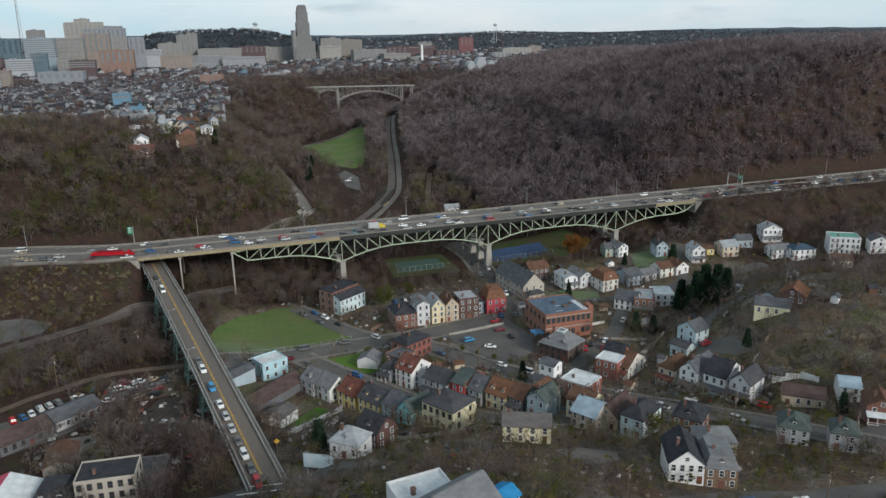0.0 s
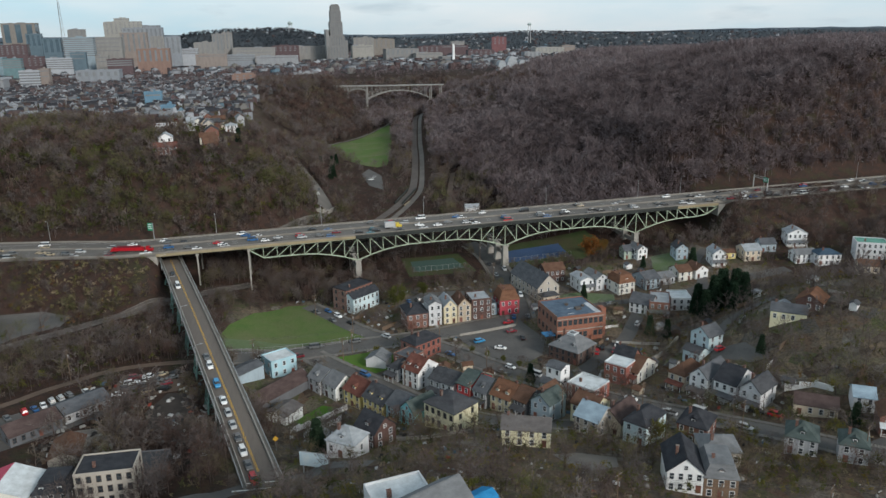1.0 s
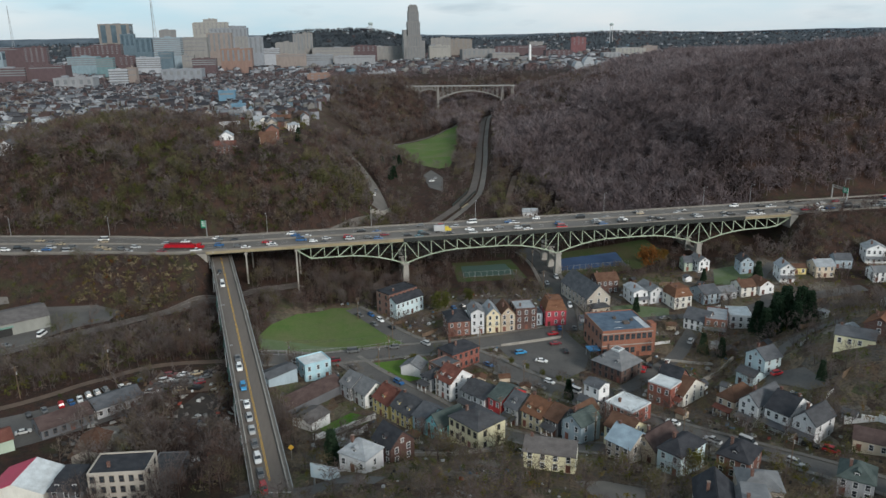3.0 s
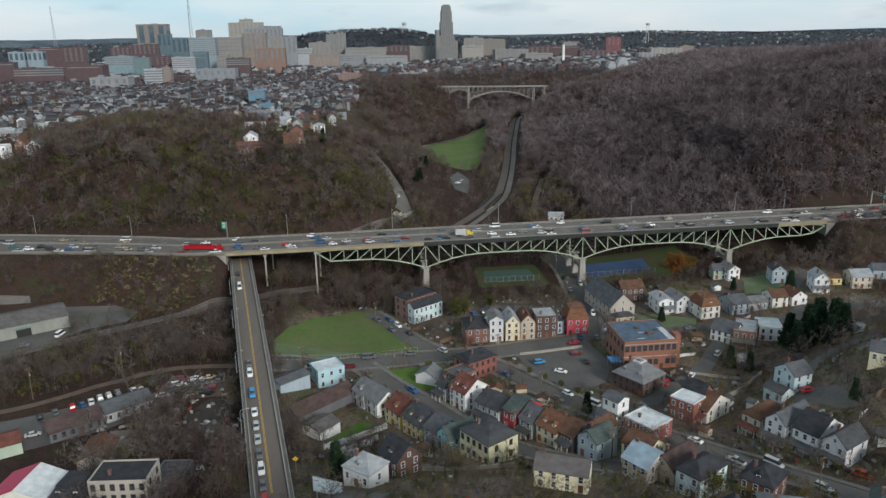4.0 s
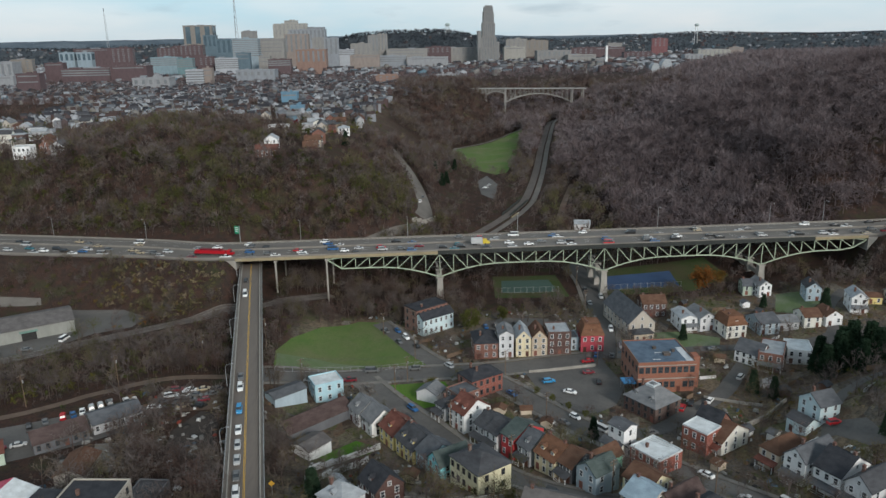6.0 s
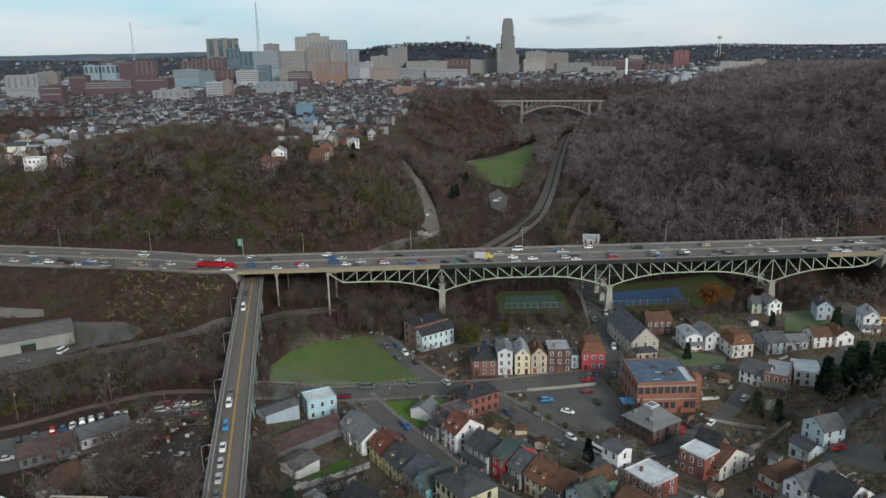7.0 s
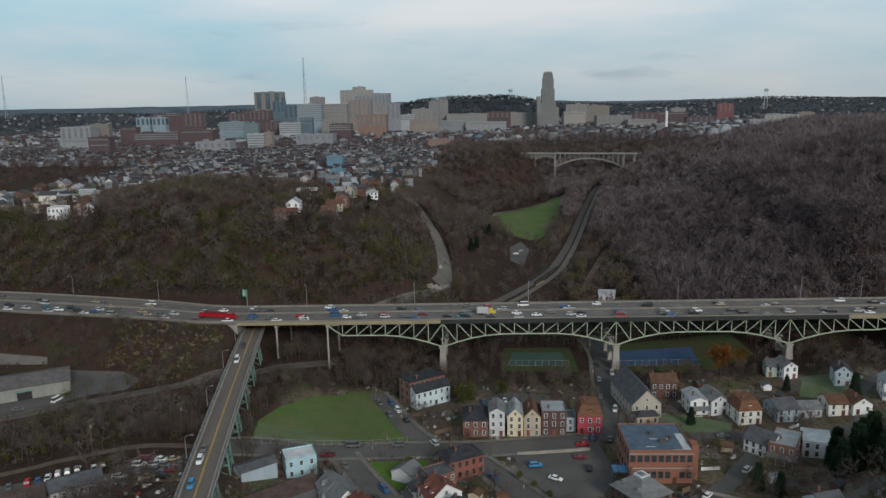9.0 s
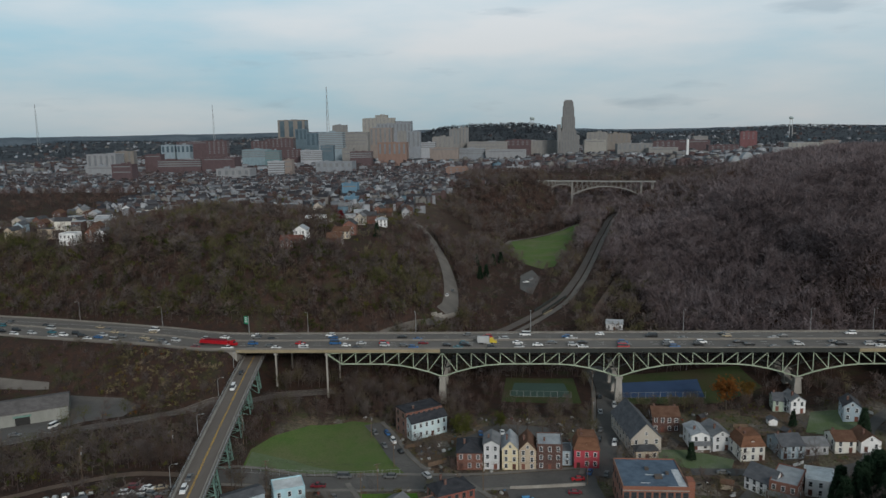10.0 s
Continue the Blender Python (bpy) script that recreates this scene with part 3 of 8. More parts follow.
patch("bare_verge", [(-175, 366), (-131, 357), (-129, 353), (-172, 358)], M_WALKD, "pale bare gravel on the embankment", "verge", 0.12)
patch("works_yard", [(-160, 292), (-116, 296), (-106, 299), (-98, 312), (-92, 319), (-78, 325), (-75, 336), (-88, 344), (-115, 348), (-160, 340)], M_ASPH, "asphalt yard round the long metal shed", "yard", 0.12)
patch("auto_yard", [(-104, 212), (-78, 218), (-58, 228), (-44, 238), (-38, 252), (-60, 252), (-80, 244), (-102, 236)], M_ASPH, "worn asphalt yard of a car workshop", "yard", 0.12)
patch("salvage_yard", [(-47, 252), (-42, 246), (-24, 247), (-20, 262), (-44, 266)], M_DIRT, "muddy yard crowded with wrecked cars", "yard", 0.12)
patch("corner_yard", [(158, 132), (176, 128), (192, 142), (186, 152), (168, 148)], M_ASPH, "dark asphalt yard behind the brick house", "yard", 0.14)
patch("garden_lawn", [(13, 226), (18, 219), (29, 226), (31, 231), (24, 236)], M_LAWN, "green back garden between pale walls", "lawn", 0.12)
patch("rock_bank", [(78, 160), (79, 152), (83, 147), (92, 150), (95, 157), (86, 161)], M_WALKD, "pale bare rock and rubble on the near bank", "rock", 0.12)
ROADS = [
    ("main_road", [(-15, 273), (3, 281), (34, 283.5), (58, 284), (76, 285), (100, 289), (116, 291)], 9.5, M_ASPH),
    ("side_street", [(27, 337), (35, 322), (44, 303), (55, 286)], 7.0, M_ASPH),
    ("bridge_street", [(117, 290), (121, 305), (125, 325), (128, 349), (131, 385), (128, 410)], 9.0, M_ASPH),
    ("avenue", [(64, 285), (78, 267), (88, 251), (102, 232), (116, 211), (130, 192), (141, 176), (154, 156), (168, 134), (180, 118)], 8.0, M_ASPH),
    ("block_street", [(24, 280), (37, 258), (50, 239), (62, 217), (74, 200), (88, 190), (104, 186)], 7.5, M_ASPH),
    ("school_lane", [(104, 232), (120, 234), (134, 244), (150, 256), (160, 268), (174, 283), (196, 290), (230, 296), (262, 300)], 6.0, M_ASPH),
    ("hill_lane", [(150, 292), (178, 291), (210, 296), (222, 320), (238, 336)], 5.0, M_ASPH),
    ("upper_street", [(60, 118), (84, 122), (108, 126), (134, 122), (160, 116), (190, 108)], 8.0, M_ASPH),
    ("steep_lane", [(166, 216), (176, 232), (190, 240), (204, 236)], 4.5, M_ASPH),
    ("valley_road", [(66, 436), (80, 455), (94, 474), (106, 493), (118, 516), (128, 540), (141, 593), (155, 656), (174, 748), (201, 866), (218, 921)], 4.0, M_WALKD),
    ("valley_railway", [(60, 440), (74, 460), (88, 479), (100, 497), (112, 519), (122, 542), (135, 594), (149, 657), (168, 749), (195, 867), (212, 922)], 5.6, M_BALLAST),
    ("ravine_path", [(134, 480), (137, 491), (149, 532), (162, 573)], 4.0, M_DIRT),
    ("meadow_path", [(80, 740), (84, 780), (92, 808), (126, 842), (149, 872), (172, 918), (186, 970)], 4.0, M_WALKD),
    ("hill_road", [(10, 640), (22, 612), (36, 570), (46, 523), (50, 478), (48, 456)], 9.0, M_WALKD),
    ("dirt_ramp", [(48, 452), (43, 438), (33, 424), (18, 411), (0, 402), (-14, 398)], 3.6, M_WALKD),
    ("track_bed", [(-160, 266), (-117, 294), (-89, 311), (-71, 321), (-53, 331), (-38, 338), (-24, 347), (-10, 359), (2, 372)], 6.0, M_BALLAST),
    ("dirt_road", [(-130, 232), (-94, 247), (-77.5, 255.5), (-68, 262), (-52, 270), (-40, 272.5), (-20, 271)], 3.4, M_DIRT),
    ("bank_street", [(-100, 150), (-50, 160), (-12, 166), (4, 168.5), (16, 167), (30, 160)], 7.0, M_ASPH),
]
LINES = {}
for nm, pts_, wd, mt in ROADS:
    _, LINES[nm] = ribbon(nm, pts_, wd, mt, 0.16 if nm not in ("valley_road", "valley_railway", "hill_road", "meadow_path") else 0.3, {"track_bed": "stone ballast of a railway line", "dirt_road": "brown dirt service road"}.get(nm, "grey asphalt street"))


def offset(line, o):
    out = []
    for i, p in enumerate(line):
        d = (line[min(i + 1, len(line) - 1)] - line[max(i - 1, 0)]).normalized()
        out.append((p.x + d.y * o, p.y - d.x * o))
    return out


for nm, o in (("main_road", 6.0), ("main_road", -6.0), ("avenue", 5.2), ("avenue", -5.2), ("block_street", 4.8), ("block_street", -4.8), ("side_street", -4.6), ("bridge_street", 5.8), ("bridge_street", -5.8)):
    ribbon("pavement", offset(LINES[nm], o)[::3], 1.9, M_WALK, 0.27, "pale concrete pavement with a kerb", category="pavement", cross=2, keep=False)
for nm, o in (("track_bed", -2.6), ("track_bed", -1.2), ("track_bed", 1.2), ("track_bed", 2.6)):
    ribbon("rail", offset(LINES[nm], o)[::3], 0.16, M_RAIL, 0.36, "rusty steel rail on ballast", category="rail", cross=1, keep=False, kind="")

# parkway: one long road deck, on the bridge and on the land
XS = list(np.arange(-420, 700.1, 8))
bm = bmesh.new()
prev = None
for x in XS:
    n, f, z = road_near(x), road_far(x), deck_z(x)
    row = [bm.verts.new(p) for p in ((x, n, z - 0.9), (x, n, z), (x, n + 0.6, z), (x, (n + f) / 2, z + 0.12), (x, f - 0.6, z), (x, f, z), (x, f, z - 0.9))]
    if prev:
        for k in range(7):
            bm.faces.new((prev[k], row[k], row[(k + 1) % 7], prev[(k + 1) % 7]))
    prev = row
bmesh.ops.recalc_face_normals(bm, faces=bm.faces)
tagged(new("parkway", mesh_of("parkway", bm, M_HWY)), "wide pale concrete parkway with six lanes of traffic", "road", kind="structure")


def rail_wall(name, fn, h, w, z0=0.0, x0=-420, x1=700, mat=None, label="concrete parapet of the parkway"):
    bm = bmesh.new()
    prev = None
    for x in [v for v in XS if x0 <= v <= x1]:
        y, z = fn(x), deck_z(x) + z0
        row = [bm.verts.new(p) for p in ((x, y - w / 2, z), (x, y + w / 2, z), (x, y + w / 3, z + h), (x, y - w / 3, z + h))]
        if prev:
            for k in range(4):
                bm.faces.new((prev[k], row[k], row[(k + 1) % 4], prev[(k + 1) % 4]))
        else:
            bm.faces.new(row)
        prev = row
    bm.faces.new(prev)
    bmesh.ops.recalc_face_normals(bm, faces=bm.faces)
    return tagged(new(name, mesh_of(name, bm, mat or M_BARRIER)), label, "barrier", kind="structure")


rail_wall("near_parapet", lambda x: road_near(x) + 0.3, 0.85, 0.5)
rail_wall("far_parapet", lambda x: road_far(x) - 0.3, 0.85, 0.5)
rail_wall("median_barrier", lambda x: (road_near(x) + road_far(x)) / 2 + 0.5, 0.85, 0.6, 0.1, label="concrete median barrier")
for lane, o in enumerate((3.6, 7.2, 10.8, 17.2, 20.8, 24.4)):
    edge_ = lane in (0, 5)
    bm = bmesh.new()
    for x in np.arange(-330, 560, 4 if edge_ else 12):
        xe = x + (4 if edge_ else 3.2)
        for a, b in ((x, xe),):
            c = [(a, road_near(a) + o - 1.8 * edge_ * (1 if lane == 0 else -1)), (b, road_near(b) + o - 1.8 * edge_ * (1 if lane == 0 else -1))]
            vs = [bm.verts.new((c[0][0], c[0][1] - 0.1, deck_z(a) + 0.14)), bm.verts.new((c[1][0], c[1][1] - 0.1, deck_z(b) + 0.14)), bm.verts.new((c[1][0], c[1][1] + 0.1, deck_z(b) + 0.14)), bm.verts.new((c[0][0], c[0][1] + 0.1, deck_z(a) + 0.14))]
            bm.faces.new(vs)
    tagged(new("lane_line", mesh_of("lane_line", bm, M_WLINE)), "white painted lane line", "road marking", kind="structure")

# ---- the parkway bridge ----
B0, B1 = -41.0, 262.0
PIERS = (55.3, 134.4, 211.3)
bridge = tagged(new("parkway_bridge"), "pale green steel deck-truss bridge on concrete piers", "bridge")


def bz(x, drop):
    return deck_z(x) - drop


def slab(x0, x1, y0, y1, d0, d1):
    bm = bmesh.new()
    solid(bm, [(x0, y0, bz(x0, d1)), (x1, y0, bz(x1, d1)), (x1, y1, bz(x1, d1)), (x0, y1, bz(x0, d1)), (x0, y0, bz(x0, d0)), (x1, y0, bz(x1, d0)), (x1, y1, bz(x1, d0)), (x0, y1, bz(x0, d0))])
    return bm


part("fascia", slab(B0, 54.5, 361.7, 362.0, -0.1, 1.3), M_FASCIA, bridge, "tan concrete fascia beam")
part("fascia", slab(54.5, 236.0, 361.45, 361.98, -0.4, 1.42), M_DARKDECK, bridge, "dark steel fascia girder")
part("fascia", slab(236.0, B1, 361.7, 361.98, -0.1, 1.3), M_FASCIA, bridge, "tan concrete fascia beam")
part("deck_slab", slab(B0, B1, 362.02, 389.4, 0.92, 1.35), M_CONC, bridge, "concrete deck slab")
# stringers in the dark steel: shade under the deck put into their colour
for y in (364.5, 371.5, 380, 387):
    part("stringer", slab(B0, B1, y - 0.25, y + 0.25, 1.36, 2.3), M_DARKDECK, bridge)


def chord_drop(x):
    """Depth of the lower chord below the roadway: deep at the piers, shallow at mid-span."""
    best = 99
    for p in PIERS:
        best = min(best, 1.0, abs(x - p) / 30.0)
    drop = 7.0 + 6.0 * (1 - best) ** 2.0
    if x < 8:
        drop = 2.4 + (drop - 2.4) * max(0.0, x - 2.0) / 6.0
    if x > 254:
        drop = 2.4 + (drop - 2.4) * max(0.0, 262 - x) / 8.0
    return drop


def truss(y, steel):
    spans = [(2.0, PIERS[0], 8), (PIERS[0], PIERS[1], 12), (PIERS[1], PIERS[2], 12), (PIERS[2], 262.0, 8)]
    xs = []
    for a, b, n in spans:
        xs += [a + (b - a) * k / n for k in range(n)]
    xs.append(262.0)
    for i, (a, b) in enumerate(zip(xs, xs[1:])):
        bm = bmesh.new()
        beam(bm, (a, y, bz(a, 1.62)), (b, y, bz(b, 1.62)), 0.4)
        part("upper_chord", bm, steel, bridge)
        bm = bmesh.new()
        beam(bm, (a, y, bz(a, chord_drop(a))), (b, y, bz(b, chord_drop(b))), 0.46, 0.5)
        part("lower_chord", bm, steel, bridge)
        # diagonals lean towards the piers
        near = min(PIERS, key=lambda p: abs((a + b) / 2 - p))
        bm = bmesh.new()
        if (a + b) / 2 < near:
            beam(bm, (a, y, bz(a, chord_drop(a))), (b, y, bz(b, 1.62)), 0.33)
        else:
            beam(bm, (b, y, bz(b, chord_drop(b))), (a, y, bz(a, 1.62)), 0.33)
        part("diagonal", bm, steel, bridge)
    for x in xs[1:-1]:
        bm = bmesh.new()
        beam(bm, (x, y, bz(x, chord_drop(x))), (x, y, bz(x, 1.62)), 0.32)
        part("post", bm, steel, bridge)
    return xs


# only the front truss keeps its green; shade is coloured into those behind
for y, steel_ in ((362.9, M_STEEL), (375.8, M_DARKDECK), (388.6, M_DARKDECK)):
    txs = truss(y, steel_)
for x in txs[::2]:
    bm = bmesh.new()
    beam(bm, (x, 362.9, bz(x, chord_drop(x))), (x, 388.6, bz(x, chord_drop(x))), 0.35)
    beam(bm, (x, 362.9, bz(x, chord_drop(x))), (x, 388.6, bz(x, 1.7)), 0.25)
    # darkened as well, for the shade below the deck
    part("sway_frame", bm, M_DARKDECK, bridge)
for x in PIERS:
    for y in (363.0, 375.8, 388.4):
        g, top = gz(x, y) - 1.5, bz(x, chord_drop(x) + 0.3)
        bm = bmesh.new()
        solid(bm, [(x + sx * (1.75), y + sy * 1.9, g) for sx, sy in ((-1, -1), (1, -1), (1, 1), (-1, 1))] + [(x + sx * 1.25, y + sy * 1.4, top) for sx, sy in ((-1, -1), (1, -1), (1, 1), (-1, 1))])
        box(bm, x - 1.7, x + 1.7, y - 1.8, y + 1.8, top - 0.002, top + 0.5)
        part("pier", bm, M_CONC, bridge, "stained concrete pier")
    bm = bmesh.new()
    box(bm, x - 0.7, x + 0.7, 364.5, 387, bz(x, chord_drop(x)) - 5.5, bz(x, chord_drop(x)) - 3.4)
    part("pier_cap", bm, M_CONC, bridge)
for x in (-22.5, 1.6):
    for y in (363.2, 388):
        g = gz(x, y) - 1
        bm = bmesh.new()
        box(bm, x - 0.36, x + 0.36, y - 0.36, y + 0.36, g, bz(x, 2.3))
        part("column", bm, M_CONC, bridge, "slender concrete column")
    part("bent_cap", slab(x - 0.7, x + 0.7, 362.4, 389, 1.8, 2.9), M_CONC, bridge)
for x, s in ((-43.0, -1), (264.5, 1)):
    bm = bmesh.new()
    box(bm, x - 2.2, x + 2.2, 361.9, 389.6, gz(x, 358) - 6, bz(x, 0.95))
    part("abutment", bm, M_CONC, bridge, "concrete abutment")

# ---- the ramp bridge ----
def ramp_xy(s, o):
    """Point s metres up the ramp from its foot, o metres right of its middle."""
    a, b = Vector((2.6, 176.0)), Vector((-35.2, 368.0))
    d = (b - a).normalized()
    p = a + d * s + Vector((d.y, -d.x)) * o
    return p.x, p.y


def ramp_z(s):
    return 7.6 + 0.056 * s - 0.00018 * s * s


RAMP_LEN = 201.0
ramp = tagged(new("ramp_bridge"), "two-lane ramp bridge with green steel towers and concrete rails", "bridge")


def ramp_slab(o0, o1, d0, d1, s0=-6.0, s1=RAMP_LEN, n=20):
    bm = bmesh.new()
    prev = None
    for k in range(n + 1):
        s = s0 + (s1 - s0) * k / n
        z = ramp_z(s)
        row = [bm.verts.new((*ramp_xy(s, o), z - d)) for o, d in ((o0, d1), (o1, d1), (o1, d0), (o0, d0))]
        if prev:
            for i in range(4):
                bm.faces.new((prev[i], row[i], row[(i + 1) % 4], prev[(i + 1) % 4]))
        else:
            bm.faces.new(row)
        prev = row
    bm.faces.new(prev)
    bmesh.ops.recalc_face_normals(bm, faces=bm.faces)
    return bm


part("roadway", ramp_slab(-3.9, 3.9, 0.0, 0.7), M_RAMP, ramp, "brown-grey asphalt roadway")
for o in (-0.17, 0.17):
    part("yellow_line", ramp_slab(o - 0.07, o + 0.07, -0.02, -0.005, 0, 200, 40), M_YEL, ramp, "yellow centre line")
for o in (-4.66, 4.66):
    part("footway", ramp_slab(o - 0.44, o + 0.44, -0.15, 0.5), M_WALK, ramp, "narrow concrete footway")
for o in (-4.06, 4.06):
    part("parapet", ramp_slab(o - 0.15, o + 0.15, -0.8, 0.6), M_CONC, ramp, "pale concrete parapet")
for o in (-5.08, 5.08):
    for dz in (0.6, 1.1):
        part("hand_rail", ramp_slab(o - 0.05, o + 0.05, -dz - 0.08, -dz), M_GALV, ramp, "steel hand rail")
for s in np.arange(2, 198, 6.0):
    for o in (-5.08, 5.08):
        x, y = ramp_xy(s, o)
        z = ramp_z(s)
        bm = bmesh.new()
        box(bm, x - 0.07, x + 0.07, y - 0.07, y + 0.07, z - 0.3, z + 1.15)
        part("rail_post", bm, M_GALV, ramp)
for o in (-3.8, 3.0):
    part("girder", ramp_slab(o - 0.25, o + 0.25, 0.72, 2.6), M_GSTEEL, ramp, "green steel girder")
TOWERS = (34, 58, 84, 108, 134, 158, 184)
for s in TOWERS:
    z = ramp_z(s) - 2.6
    legs = []
    for ds in (-3, 3):
        for o in (-3.9, 3.1):
            x, y = ramp_xy(s + ds, o)
            x2, y2 = ramp_xy(s + ds * 1.2, o * 1.35)
            g = gz(x2, y2) - 0.4
            bm = bmesh.new()
            beam(bm, (x2, y2, g), (x, y, z), 0.45)
            part("tower_leg", bm, M_GSTEEL, ramp, "green steel tower leg")
            legs.append((Vector((x2, y2, g)), Vector((x, y, z))))
    for a, b in ((0, 1), (2, 3), (0, 2), (1, 3)):
        if legs[a][1].z - max(legs[a][0].z, legs[b][0].z) < 2.5:
            continue
        n = 3
        for k in range(n):
            u, w = k / n, (k + 1) / n
            bm = bmesh.new()
            beam(bm, legs[a][0].lerp(legs[a][1], u), legs[b][0].lerp(legs[b][1], w), 0.18)
            beam(bm, legs[b][0].lerp(legs[b][1], u), legs[a][0].lerp(legs[a][1], w), 0.18)
            beam(bm, legs[a][0].lerp(legs[a][1], w), legs[b][0].lerp(legs[b][1], w), 0.2)
            part("lattice", bm, M_GSTEEL, ramp)
for nm_ in ("hill_road", "valley_road", "valley_railway"):
    for p_ in LINES[nm_][::2]:
        KEEP.append((p_.x + 1.5, p_.y - 5.0, 6.0))
for p_ in LINES["track_bed"][::2]:
    KEEP.append((p_.x + 2.0, p_.y - 7.0, 6.0))
for p_ in LINES["dirt_road"][::2]:
    KEEP.append((p_.x + 1.0, p_.y - 5.5, 5.0))
for p_ in LINES["hill_road"][::2]:
    KEEP.append((p_.x - 1.0, p_.y - 12.0, 6.0))
KEEP.append((15.5, 162, 8.0))
for s in np.arange(0, 205, 5):
    KEEP.append((*ramp_xy(s, 0), 6.5))
for x in np.arange(-420, 700, 5):
    for o in (4, 10, 16, 22, 28, 33):
        if not -40 < x < 262:
            KEEP.append((x, road_near(x) + o, 4.0))

# ---- far arch bridge over the ravine ----
arch = tagged(new("arch_bridge"), "pale steel arch bridge across the wooded ravine", "bridge")
FBY = 1080.0


def fbz(x):
    return 46.0 - 0.016 * (x - 115)


bm = bmesh.new()
solid(bm, [(73, FBY - 6, fbz(73) - 1.2), (284, FBY - 6, fbz(284) - 1.2), (284, FBY + 6, fbz(284) - 1.2), (73, FBY + 6, fbz(73) - 1.2), (73, FBY - 6, fbz(73)), (284, FBY - 6, fbz(284)), (284, FBY + 6, fbz(284)), (73, FBY + 6, fbz(73))])
part("deck", bm, M_PALE, arch, "grey deck")
for y in (FBY - 5, FBY + 5):
    xs = np.linspace(172, 264, 15)
    for a, b in zip(xs, xs[1:]):
        za, zb = (fbz(v) - 7.5 - 11.5 * ((v - 218) / 46) ** 2 for v in (a, b))
        bm = bmesh.new()
        beam(bm, (a, y, za), (b, y, zb), 0.95)
        part("arch_rib", bm, M_PALE, arch)
        bm = bmesh.new()
        beam(bm, (a, y, za), (b if a < 218 else a, y, fbz(b) - 1.2), 0.42)
        part("spandrel", bm, M_PALE, arch)
        bm = bmesh.new()
        beam(bm, (a, y, za), (a, y, fbz(a) - 1.2), 0.5)
        part("post", bm, M_PALE, arch)
    for x0 in (116, 144):
        xs2 = np.linspace(x0, x0 + 28, 7)
        for a, b in zip(xs2, xs2[1:]):
            da, db = (4.5 + 4.5 * abs((v - x0 - 14) / 14) ** 2 for v in (a, b))
            bm = bmesh.new()
            beam(bm, (a, y, fbz(a) - da), (b, y, fbz(b) - db), 0.9)
            beam(bm, (a, y, fbz(a) - da), (a, y, fbz(a) - 1.2), 0.6)
            beam(bm, (a, y, fbz(a) - da), (b, y, fbz(b) - 1.2), 0.6)
            part("side_truss", bm, M_PALE, arch)
for x in (116, 144, 171, 265, 280):
    for y in (FBY - 5, FBY + 5):
        bm = bmesh.new()
        beam(bm, (x, y, gz(x, FBY) - 2), (x, y, fbz(x) - 1.3), 1.2)
        part("pier", bm, M_PALE, arch)

for x in np.arange(96, 300, 8):
    for y in (1078, 1066) if x < 160 else (1078, 1066, 1052, 1038):
        KEEP.append((x, y, 6.5))
# dark girders that carry the railway over a gap
op = tagged(new("rail_overpass"), "dark steel railway overpass on stone abutments", "bridge")
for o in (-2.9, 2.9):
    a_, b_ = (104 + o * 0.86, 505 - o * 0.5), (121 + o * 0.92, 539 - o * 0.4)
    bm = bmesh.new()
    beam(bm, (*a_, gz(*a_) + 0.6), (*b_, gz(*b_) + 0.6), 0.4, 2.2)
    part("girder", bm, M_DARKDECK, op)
bm = bmesh.new()
beam(bm, (107.5, 501, gz(108, 501) - 2.5), (113, 510, gz(113, 510) - 2.5), 1.2, 6)
part("abutment", bm, M_FASCIA, op, "tan stone abutment")
for x0, y0, w_ in ((-1.0, 171.2, 9.4), (-4.0, 168.6, 12.0)):
    patch("stop_line", [(x0, y0), (x0 + w_, y0 - 1.4), (x0 + w_, y0 - 0.85), (x0, y0 + 0.55)], M_WLINE, "white painted stop line", "road marking", 0.3)

# ---- houses ----
def window_meshes():
    out = {}
    for key, (w, h, mat) in {"sash": (1.0, 1.6, M_TRIM), "dark": (1.0, 1.6, M_TRIMD), "wide": (1.5, 2.1, M_TRIMD), "shop": (2.4, 1.9, M_TRIMD), "small": (0.8, 1.0, M_TRIM)}.items():
        t = 0.13
        made = []
        for glazed in (False, True):
            bm = bmesh.new()
            xs, zs = (-w / 2 - t, -w / 2, w / 2, w / 2 + t), (-h / 2 - t, -h / 2, -0.04, 0.04, h / 2, h / 2 + t)
            g = [[bm.verts.new((a, -0.09, b)) for a in xs] for b in zs]
            for j in range(5):
                for i in range(3):
                    pane = i == 1 and j in (1, 3)
                    if glazed or not pane:
                        bm.faces.new((g[j][i], g[j][i + 1], g[j + 1][i + 1], g[j + 1][i])).material_index = 1 if pane else 0
            ex = bmesh.ops.extrude_face_region(bm, geom=bm.faces[:])
            for v in ex["geom"]:
                if isinstance(v, bmesh.types.BMVert):
                    v.co.y = 0.0
            bmesh.ops.recalc_face_normals(bm, faces=bm.faces)
            made.append(mesh_of("window", bm, mat, M_PANE))
        fr, whole = made
        bm = bmesh.new()
        box(bm, -w / 2, w / 2, -0.045, -0.005, -h / 2, h / 2)
        out[key] = (fr, mesh_of("pane", bm, M_PANE), whole)
    return out


WIN = window_meshes()
bm = boxed(-0.5, 0.5, -0.07, 0.0, 0.0, 2.1)
box(bm, -0.62, -0.5, -0.1, 0.0, 0.0, 2.2)
box(bm, 0.5, 0.62, -0.1, 0.0, 0.0, 2.2)
DOOR_ME = mesh_of("door", bm, M_DOOR)


